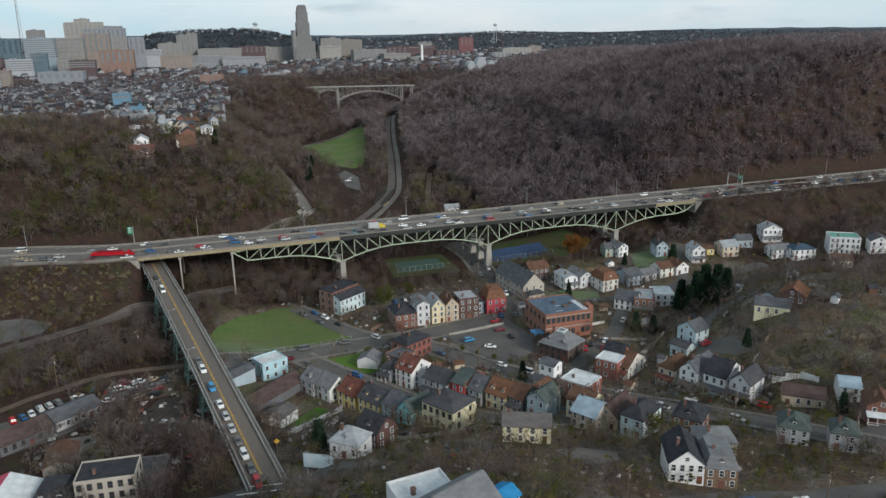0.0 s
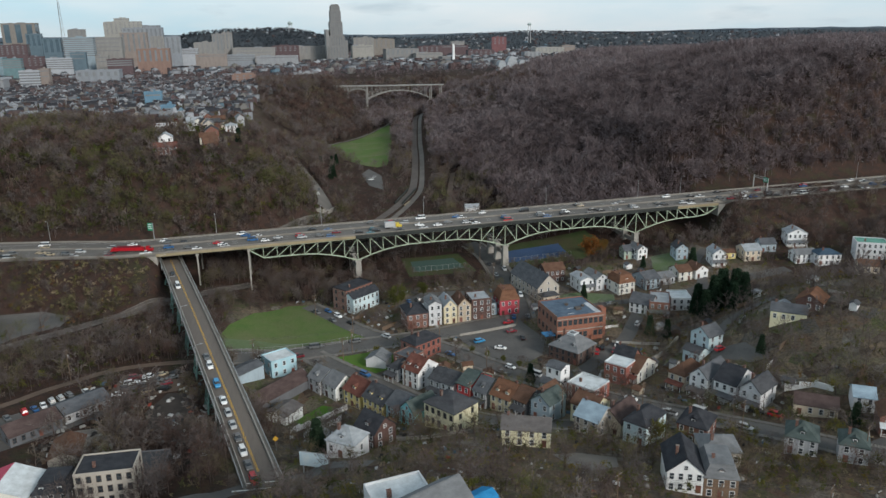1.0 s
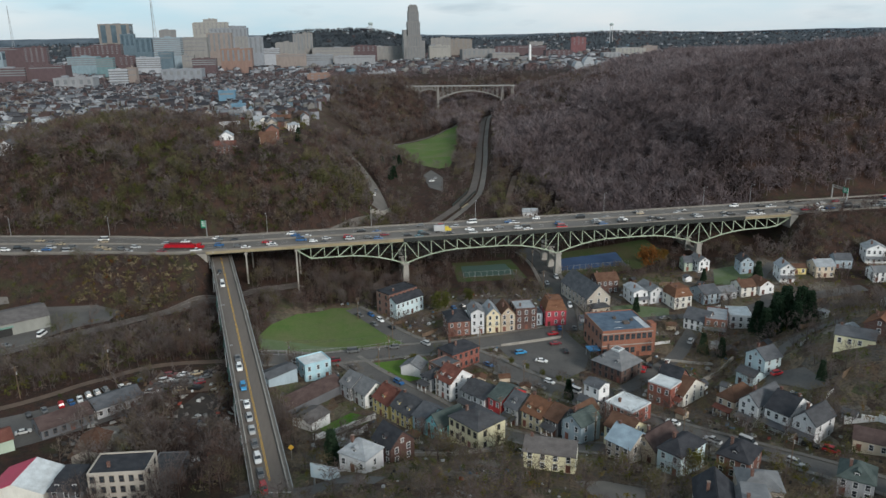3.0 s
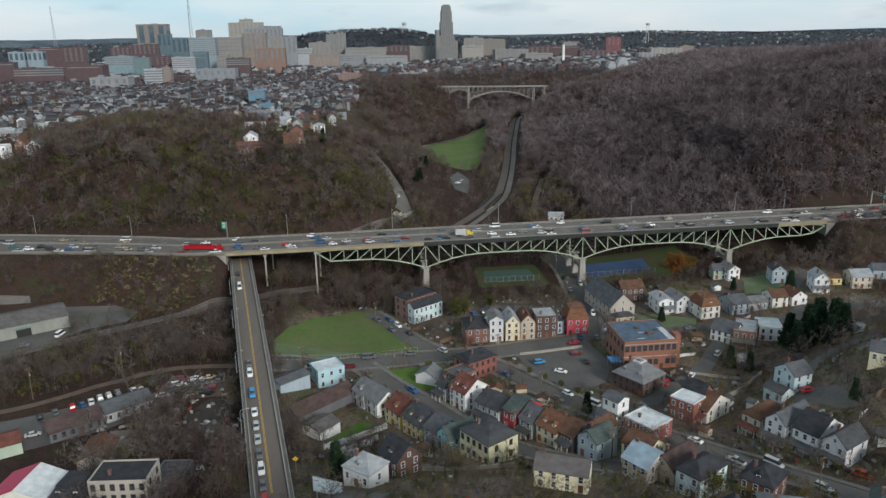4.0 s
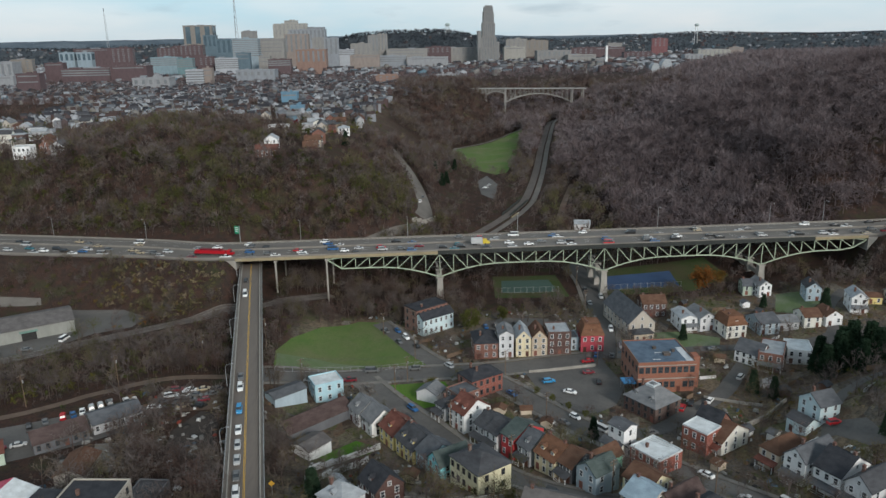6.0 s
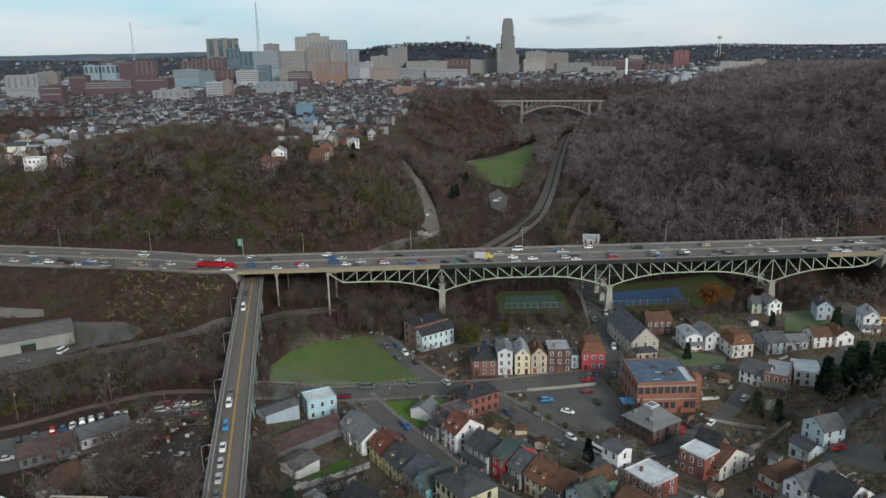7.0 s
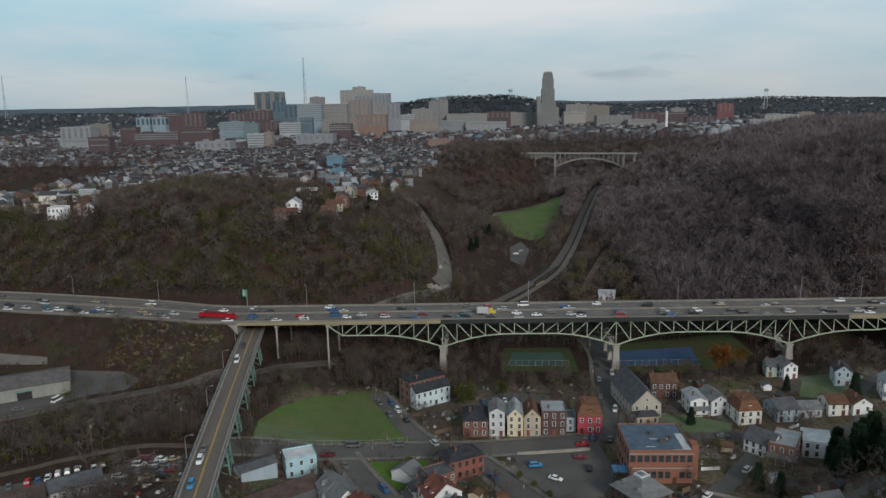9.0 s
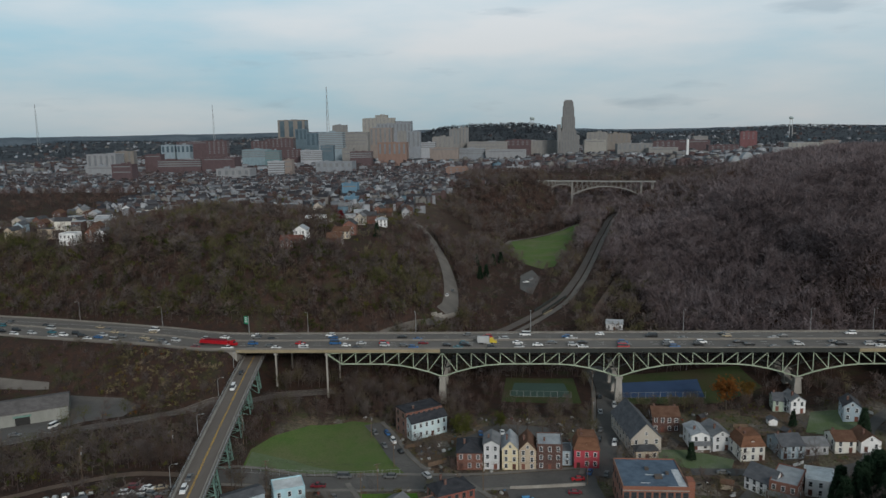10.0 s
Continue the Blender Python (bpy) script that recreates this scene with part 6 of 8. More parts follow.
def leafy_tree(seed, h, clumps, leaves, size, squash=1.0):
    """A crown of small leaf blades in clumps on a branching frame."""
    rng = np.random.default_rng(seed)
    V, F = [], []
    for _ in range(clumps):
        c = rng.normal(size=3)
        c = c / np.linalg.norm(c) * (0.45 + 0.55 * rng.random()) * h * 0.32
        c[2] = c[2] * squash + h * 0.62
        for _ in range(leaves):
            p = c + rng.normal(size=3) * h * 0.06
            d = rng.normal(size=3)
            sliver(V, F, p, p + d / np.linalg.norm(d) * size * 1.7, size * 0.6, 0, rng, True)
    return np.array(V), np.array(F)


def pine_tree(seed, h, rings, per):
    rng = np.random.default_rng(seed)
    V, F = [], []
    for k in range(rings):
        f = 0.12 + 0.88 * k / rings
        r = h * 0.26 * (1 - f) ** 0.9 + 0.015 * h
        for _ in range(per):
            a = rng.random() * 6.283
            rr = r * (0.75 + 0.4 * rng.random())
            p = np.array([0.15 * math.cos(a), 0.15 * math.sin(a), f * h])
            e = np.array([rr * math.cos(a), rr * math.sin(a), f * h - rr * 0.25])
            for j in range(5):
                q = p + (e - p) * (0.2 + 0.8 * rng.random())
                d = (e - p) / max(rr, 0.1) * 0.9 + rng.normal(size=3) * 0.5
                sliver(V, F, q, q + d / np.linalg.norm(d) * h * 0.075, h * 0.016, 0, rng, True)
    return np.array(V), np.array(F)


def haze_tree(seed, h, limbs, boughs, clumps, leaves, size, squash=1.0):
    """A bare tree whose fine twigs fill the crown as a haze of short slips."""
    V1, F1 = bare_tree(seed, h, limbs, boughs, 0, 0.02 if size > 0.03 else 0.006)
    rng = np.random.default_rng(seed + 7)
    V2, F2 = [], []
    for _ in range(clumps):
        c = rng.normal(size=3)
        c = c / np.linalg.norm(c) * (0.3 + 0.7 * rng.random()) * h * 0.31
        c[2] = c[2] * squash + h * 0.6
        for _ in range(leaves):
            p = c + rng.normal(size=3) * h * 0.07
            d = rng.normal(size=3) + (c - np.array([0, 0, h * 0.4])) / h * 3
            sliver(V2, F2, p, p + d / np.linalg.norm(d) * size * 5, size * 0.34, 0, rng, True)
    V2, F2 = np.array(V2), np.array(F2)
    return np.concatenate([V1, V2]), np.concatenate([F1, F2 + len(V1)])


KP = np.array(KEEP)


def clear(x, y, slack=0.0):
    ok = np.ones(len(x), bool)
    for s in range(0, len(x), 2000):
        dx = x[s:s + 2000, None] - KP[None, :, 0]
        dy = y[s:s + 2000, None] - KP[None, :, 1]
        ok[s:s + 2000] = ~((dx * dx + dy * dy) < (KP[None, :, 2] + slack) ** 2).any(1)
    return ok


def woods(name, kinds, xy, hmin, hmax, mat, label, seed, tint=(0, 1), lift=0.0, category="woods"):
    """Many wild trees of one wood as one sheet of real branches."""
    rng = np.random.default_rng(seed)
    xy = xy[clear(xy[:, 0], xy[:, 1])]
    zs = gz(xy[:, 0], xy[:, 1])
    VV, FF, TT, n0 = [], [], [], 0
    which = rng.integers(0, len(kinds), len(xy))
    for k, (V, F) in enumerate(kinds):
        idx = np.where(which == k)[0]
        if not len(idx):
            continue
        sc = rng.uniform(hmin, hmax, len(idx))
        an = rng.random(len(idx)) * 6.283
        c, s = np.cos(an), np.sin(an)
        wd = rng.uniform(0.8, 1.25, len(idx))
        X = (V[None, :, 0] * c[:, None] - V[None, :, 1] * s[:, None]) * (sc * wd)[:, None] + xy[idx, 0][:, None]
        Y = (V[None, :, 0] * s[:, None] + V[None, :, 1] * c[:, None]) * (sc * wd)[:, None] + xy[idx, 1][:, None]
        Z = V[None, :, 2] * sc[:, None] + zs[idx][:, None] + lift
        VV.append(np.stack([X, Y, Z], 2).reshape(-1, 3))
        FF.append((F[None] + (np.arange(len(idx)) * len(V))[:, None, None]).reshape(-1, 3) + n0)
        drift = np.array([noise.noise((a * 0.018, b * 0.018, seed)) + 0.6 * noise.noise((a * 0.06, b * 0.06, seed + 9)) for a, b in xy[idx]]) * 0.55 + 0.5
        base = tint[0] + (tint[1] - tint[0]) * np.clip((0.55 * drift + 0.45 * rng.random(len(idx)) - 0.5) * 1.8 + 0.5, 0, 1)
        TT.append(np.clip(base[:, None] + rng.normal(size=(len(idx), len(V))) * 0.05, 0, 1))
        TT[-1][:, :12] = 0.36 if any(kinds is k_ for k_ in (NEAR, HAZE, HILL, CREST)) else TT[-1][:, :12]
        TT[-1] = TT[-1].ravel()
        n0 += len(idx) * len(V)
    me = from_arrays(name, np.concatenate(VV), np.concatenate(FF), mat, np.concatenate(TT))
    return tagged(new(name, me), label, category, kind="stuff")


def scatter(seed, n, x0, x1, y0, y1, test=None):
    rng = np.random.default_rng(seed)
    x, y = rng.uniform(x0, x1, n), rng.uniform(y0, y1, n)
    if test is not None:
        m = np.array([test(a, b) for a, b in zip(x, y)], bool)
        x, y = x[m], y[m]
    return np.stack([x, y], 1)


# kinds are built 1 m tall and scaled
NEAR = [bare_tree(s, 1.0, 8, 5, 4, 0.0068) for s in range(6)]
BUSH = [leafy_tree(s + 80, 1.0, 8, 8, 0.055) for s in range(4)]
SHRUB = [leafy_tree(s + 86, 1.0, 10, 6, 0.05, 0.8) for s in range(4)]

HAZE = [haze_tree(s + 140, 1.0, 6, 2, 24, 9, 0.021, 1.1) for s in range(6)]
HILL = [haze_tree(s + 160, 1.0, 5, 1, 13, 6, 0.042, 1.1) for s in range(6)]
CREST = [haze_tree(s + 180, 1.0, 4, 0, 9, 5, 0.060, 1.05) for s in range(5)]
TINY = [leafy_tree(s + 120, 1.0, 6, 4, 0.11) for s in range(4)]

# western hillside
def on_crest(x, y):
    return ((x + 112) / 74) ** 2 + ((y - 530) / 84) ** 2 < 1 + 0.5 * noise.noise((x * 0.03, y * 0.03, 1.0))


def wooded(x, y):
    """The wooded slopes of the western hill, below its houses."""
    return y > road_far(x) + 3 and (y < road_far(x) + 48 + 16 * noise.noise((x * 0.02, 4.0, 1.0)) or on_crest(x, y) or (x > -28 and ground(x, y) < 43 and not (x > 55 and y > 470)))


woods("western_woods", HILL, scatter(1, 6200, -330, 78, 392, 640, wooded), 7, 12.5, M_BARE, "bare brown hillside woods above the parkway", 11, (0.0, 1.0))
woods("western_bushes", BUSH, scatter(2, 1700, -300, 66, 394, 520, wooded), 5, 9.5, M_LEAF, "olive and yellow late-autumn thicket on the hillside", 12, (0.0, 0.55), category="bushes")
woods("plateau_trees", CREST, scatter(3, 2000, -330, 60, 470, 960, lambda x, y: not wooded(x, y)), 4, 8.5, M_BARE, "bare trees among the plateau houses", 13, (0, 0.95))
woods("plateau_leaves", TINY, scatter(34, 260, -330, 20, 470, 900), 4, 8, M_LEAF, "olive and yellow trees among the plateau houses", 44, (0.0, 0.7), category="bushes")
woods("district_trees", CREST, scatter(35, 2300, -700, 90, 900, 1450), 6, 10, M_BAREP, "bare trees between the city houses", 45, (0, 0.6))
woods("western_forest", CREST, scatter(32, 1700, -900, -330, 430, 1200), 7, 11, M_BARE, "dark bare woods west of the city", 42, (0, 0.35))
# eastern park hill
def east_ok(x, y):
    return y > road_far(x) + 4 and x > 168 - 20 * sstep(520, 660, y)
woods("park_woods", HILL, scatter(4, 3500, 160, 420, 388, 640, east_ok), 9, 15, M_BAREP, "dense bare purple-brown park woods", 14, (0, 0.6))
# paler tint range puts the haze of the far slope into the twigs
woods("park_woods_far", CREST, scatter(5, 9000, 150, 760, 480, 1150, lambda x, y: east_ok(x, y) and (y > 640 or x > 420)), 10, 15, M_BAREP, "dense bare park woods on the far slope", 15, (0.3, 0.68))
woods("park_undergrowth", TINY, scatter(24, 9000, 160, 700, 390, 800, east_ok), 4, 8.5, M_BAREP, "brown undergrowth of the park slope", 34, (0.22, 0.55), category="bushes")
# ravine
woods("ravine_woods", HILL, scatter(6, 2000, 50, 190, 395, 760, lambda x, y: not (58 < x < 124 and 430 < y < 660) or (x + y) % 11 < 1.2), 7, 12, M_BARE, "bare trees along the ravine", 16, (0.1, 0.95))
woods("ravine_woods_far", CREST, scatter(7, 3600, 20, 330, 760, 1250), 9, 14, M_BARE, "bare woods at the head of the ravine", 17, (0, 0.8))
# slopes under and beside the bridges
woods("bank_thicket", HAZE, scatter(8, 420, -260, -44, 322, 372, lambda x, y: y < road_near(x) - 5), 3, 8, M_BARE, "brown thicket on the parkway embankment", 18, (0.2, 1.0))
woods("bank_bushes", BUSH, scatter(9, 700, -260, -40, 318, 374, lambda x, y: y < road_near(x) - 4), 1.5, 4, M_LEAF, "olive and russet scrub on the embankment", 19, (0.0, 1.0), category="bushes")
woods("embankment_greens", BUSH, scatter(52, 420, -98, -44, 328, 364, lambda x, y: y < road_near(x) - 5), 1.8, 4.2, M_DRY, "pale olive scrub below the parkway", 66, (0.45, 0.95), category="bushes")
woods("track_bare", NEAR, scatter(50, 190, -150, -12, 258, 322), 7, 11, M_BARE, "tall bare trees with clear limbs beside the railway", 67, (0.3, 0.75))
woods("ramp_bare", NEAR, scatter(51, 130, -62, 8, 180, 262), 8, 13, M_BARE, "tall bare trees with clear limbs beside the ramp bridge", 68, (0.4, 0.8))
woods("track_trees", HAZE, scatter(10, 750, -190, -8, 248, 340), 5, 10, M_BARE, "bare trees beside the railway", 20, (0.15, 1.0))
woods("track_bushes", BUSH, scatter(25, 1000, -190, -8, 236, 340), 2, 5.5, M_LEAF, "olive scrub beside the railway", 35, (0.0, 0.6), category="bushes")
woods("under_bridge_trees", HAZE, scatter(11, 420, -20, 64, 330, 400), 5, 10, M_BARE, "bare trees below the parkway bridge", 21, (0.1, 0.9))
woods("court_trees", HAZE, scatter(49, 260, 56, 235, 342, 402), 4, 8, M_BARE, "bare trees round the courts below the bridge", 60, (0.1, 0.9))
woods("ramp_trees", HAZE, scatter(12, 600, -50, 6, 172, 285), 5, 11, M_BARE, "bare trees under the ramp bridge", 22, (0.1, 1.0))
woods("near_bank_trees", HAZE, scatter(13, 400, 2, 190, 96, 188), 4, 9.5, M_BARE, "bare trees on the near bank", 23, (0.3, 1.0))
woods("near_bank_bushes", BUSH, scatter(14, 1000, 2, 200, 96, 192), 1.5, 5, M_LEAF, "olive and russet bushes on the near bank", 24, (0.0, 0.75), category="bushes")
woods("spur_trees", HAZE, scatter(15, 560, 165, 340, 130, 312), 4, 8.5, M_BARE, "grey bare trees on the eastern spur", 25, (0.45, 0.72))
woods("spur_bushes", BUSH, scatter(16, 600, 165, 330, 130, 312), 1.5, 4.5, M_LEAF, "russet scrub on the eastern spur", 26, (0.2, 1.0), category="bushes")
woods("slope_trees_east", HILL, scatter(17, 420, 222, 520, 318, 360), 5, 10, M_BARE, "bare trees below the eastern parkway", 27, (0.1, 0.9))
woods("yard_trees", HAZE, scatter(18, 1000, 10, 170, 186, 350), 4, 8.5, M_BARE, "bare yard trees among the houses", 28, (0.2, 1.0))
woods("yard_bushes", BUSH, scatter(19, 3000, 10, 300, 186, 350), 0.9, 3.0, M_LEAF, "small garden bushes among the houses", 29, (0.0, 0.9), category="bushes")
# towards the city
woods("city_trees", TINY, scatter(20, 8000, -1500, 1300, 1200, 2500), 6, 11, M_BAREP, "bare trees among the far city blocks", 30, (0, 0.4))
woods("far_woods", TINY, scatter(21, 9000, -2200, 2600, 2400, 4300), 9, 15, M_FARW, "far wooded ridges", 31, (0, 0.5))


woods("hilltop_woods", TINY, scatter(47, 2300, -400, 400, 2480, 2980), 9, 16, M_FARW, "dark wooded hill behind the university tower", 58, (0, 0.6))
woods("city_street_trees", TINY, scatter(48, 2600, -800, 900, 1300, 1900), 8, 14, M_BAREP, "bare trees between the city towers", 59, (0, 0.5))


woods("spur_bare", NEAR, scatter(44, 420, 165, 340, 150, 312), 6, 11, M_BARE, "pale bare trees with clear limbs on the eastern spur", 55, (0.4, 0.7))
woods("bank_greens", BUSH, scatter(45, 460, 84, 200, 100, 178), 2.5, 6, M_LEAF, "yellow-green thicket on the near bank", 56, (0.3, 0.75), category="bushes")
woods("salvage_scrub", SHRUB, scatter(41, 500, -60, -2, 180, 262), 1, 3, M_BARE, "brown scrub below the ramp bridge", 51, (0.1, 0.8), lift=-0.5, category="bushes")
woods("track_scrub", SHRUB, scatter(42, 1500, -200, -10, 236, 342), 1.2, 3.2, M_BARE, "dark olive-brown scrub beside the railway", 52, (0.0, 1.0), lift=-0.5, category="bushes")
woods("yard_scrub", SHRUB, scatter(43, 900, 0, 240, 185, 350), 0.7, 1.8, M_DRY, "low brown hedges among the houses", 53, (0.0, 1.0), lift=-0.3, category="bushes")
woods("embankment_scrub", SHRUB, scatter(26, 2300, -260, -40, 318, 376, lambda x, y: y < road_near(x) - 3), 1.5, 3.6, M_BARE, "red-brown scrub on the parkway embankment", 36, (0.1, 0.3), lift=-0.7, category="bushes")
woods("near_scrub", SHRUB, scatter(27, 2500, -20, 200, 88, 185), 1.0, 2.8, M_DRY, "brown scrub on the near bank", 37, (0.0, 1.0), lift=-0.6, category="bushes")
woods("spur_scrub", SHRUB, scatter(28, 1300, 160, 340, 130, 320), 1.0, 2.8, M_DRY, "grey-brown scrub on the eastern spur", 38, (0.25, 0.8), lift=-0.6, category="bushes")
woods("hill_scrub", SHRUB, scatter(29, 4800, -260, 78, 392, 500, lambda x, y: wooded(x, y) or y < road_far(x) + 12 and y > road_far(x) + 2), 2, 4.5, M_BARE, "brown scrub on the western hillside", 39, (0.1, 1.0), lift=-0.8, category="bushes")
woods("ravine_scrub", SHRUB, scatter(30, 1300, 40, 180, 392, 640), 1.5, 4, M_BARE, "red-brown scrub in the ravine", 40, (0.1, 0.32), lift=-0.7, category="bushes")
# crest woods take the same haze-pale tints
woods("park_woods_east", CREST, scatter(31, 3800, 420, 950, 386, 660, east_ok), 10, 15, M_BAREP, "dense bare park woods along the crest", 41, (0.3, 0.68))


def tree(x, y, h, kind, tint, label, seed=0):
    """One tree that stands by itself: trunk and crown."""
    t = tagged(at(new("tree"), x, y, gz(x, y), seed * 47 % 360), label, "tree")
    bm = bmesh.new()
    tube(bm, [(0, 0, -0.4), (0.05 * h * 0.2, 0, h * 0.3), (0, 0.02 * h, h * (0.9 if kind == "pine" else 0.62))], [0.024 * h, 0.017 * h, 0.006 * h], 6)
    part("trunk", bm, M_BARK, t)
    if kind == "pine":
        V, F = pine_tree(seed % 3, 1.0, 26, 24)
    elif kind in ("leaf", "maple"):
        V, F = leafy_tree(seed % 3 + 5, 1.0, 34, 34, 0.034)
    else:
        V, F = bare_tree(seed % 5 + 90, 1.0, 12, 7, 4, 0.003)
    me = from_arrays("crown", V * h, F, {"pine": M_PINE, "leaf": M_LEAF, "maple": M_MAPLE}.get(kind, M_BARE), np.clip(tint + np.random.default_rng(seed).normal(size=len(V)) * 0.06, 0, 1))
    part("crown", me, None, t)
    return t


for k, (dx, dy, h) in enumerate(((0, 0, 16), (6, 3, 18), (10, -6, 14), (3, -9, 12), (-6, -3, 13), (13, 4, 16), (7, 10, 15), (-3, 7, 14))):
    tree(192 + dx, 259 + dy, h, "pine", 0.3, "dark green pine in a tall clump", k)
tree(18.5, 181, 11, "pine", 0.7, "dark green spruce beside the ramp bridge", 1)
tree(161, 256, 9, "pine", 0.9, "blue-green spruce behind the school", 2)
tree(166, 251, 8, "pine", 0.6, "blue-green spruce behind the school", 4)
tree(152, 301, 7, "pine", 0.6, "small dark spruce in a yard", 5)
tree(197.4, 328.2, 6.5, "pine", 0.5, "dark spruce in a yard", 6)
tree(219.6, 318.4, 10, "pine", 0.8, "green spruce in a yard", 7)
tree(176, 206.4, 7, "pine", 0.8, "green spruce on the slope", 8)
tree(172, 158, 8, "pine", 0.8, "green spruce by the brick house", 9)
tree(99, 231, 7.5, "pine", 0.4, "dark cypress beside a white house", 3)
tree(67, 318, 13, "leaf", 0.35, "olive tree still in leaf beside the corner house", 11)
tree(177, 347, 15, "leaf", 1.0, "orange autumn tree by the bridge pier", 12)
tree(188, 356, 10, "leaf", 0.85, "golden autumn tree by the bridge pier", 13)
tree(82, 332, 8, "leaf", 0.3, "olive tree in leaf at the car park", 14)
tree(49, 268, 6, "leaf", 0.55, "yellow-green tree on the lawn", 15)
tree(112, 166, 8.5, "leaf", 0.5, "yellow-green tree beside the pale blue house", 16)
for k, u in enumerate((0.1, 0.3, 0.5, 0.7)):
    tree(84 + 22 * u, 265 - 30 * u, 3.4, "leaf", 0.4, "small rounded street tree", 20 + k)
for k, (x, y) in enumerate(((93, 331), (99, 325), (89, 321), (128, 300), (95, 200), (119, 196), (139, 187), (210, 224), (216, 206), (62, 178), (88, 160), (46, 176), (12, 210), (2, 214))):
    tree(x, y, 8 + (k * 7 % 5), "bare", 0.4 + 0.1 * (k % 5), "bare brown tree standing by the houses", 30 + k)

tree(-50, 624, 10, "maple", 0.6, "red maple beside plateau houses", 60)
tree(-1, 516, 10, "pine", 0.2, "dark cedar on the plateau edge", 61)
for k, (x, y) in enumerate(((64, 575), (68, 590), (60, 610), (78, 660), (72, 640))):
    tree(x, y, 10, "pine", 0.15, "dark cedar beside the meadow", 62 + k)
for k in range(14):
    tree(515 + 6.5 * k, 700 + 7 * (k * 5 % 9), 17 + k % 3, "pine", 0.4, "dark pine on the crest of the park hill", 70 + k)

# ---- the city behind ----
M_BAND = surface("window_band", (0.155, 0.165, 0.18), (0.20, 0.21, 0.22), 0.05, 0.5, 0.25)
M_CURTAIN = surface("curtain_glass", (0.055, 0.085, 0.11), (0.09, 0.13, 0.16), 0.04, 0.3, 0.2)
M_FARROOF = surface("flat_roof_gravel", (0.20, 0.20, 0.21), (0.27, 0.27, 0.275), 0.03, 0.4, 0.95)


# wall colours of the far city with distance haze mixed in
CITY_HAZED = {"cream": (0.29, 0.285, 0.27), "beige": (0.23, 0.226, 0.222), "offwhite": (0.25, 0.26, 0.28), "white": (0.34, 0.36, 0.395), "palegrey": (0.22, 0.24, 0.27), "peach": (0.235, 0.20, 0.185), "tan": (0.205, 0.187, 0.172),
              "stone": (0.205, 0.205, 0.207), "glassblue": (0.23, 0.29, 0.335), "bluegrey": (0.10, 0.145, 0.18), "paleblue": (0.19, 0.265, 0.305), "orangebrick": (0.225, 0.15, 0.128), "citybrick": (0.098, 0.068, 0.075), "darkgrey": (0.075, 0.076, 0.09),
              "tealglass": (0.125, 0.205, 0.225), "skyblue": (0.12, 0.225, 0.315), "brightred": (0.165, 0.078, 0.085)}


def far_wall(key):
    """Masonry, concrete and curtain walls of the city, greyed and blued for haze."""
    return wall_mat("city_" + key, CITY_HAZED[key]) if key in CITY_HAZED else wall_of(key)


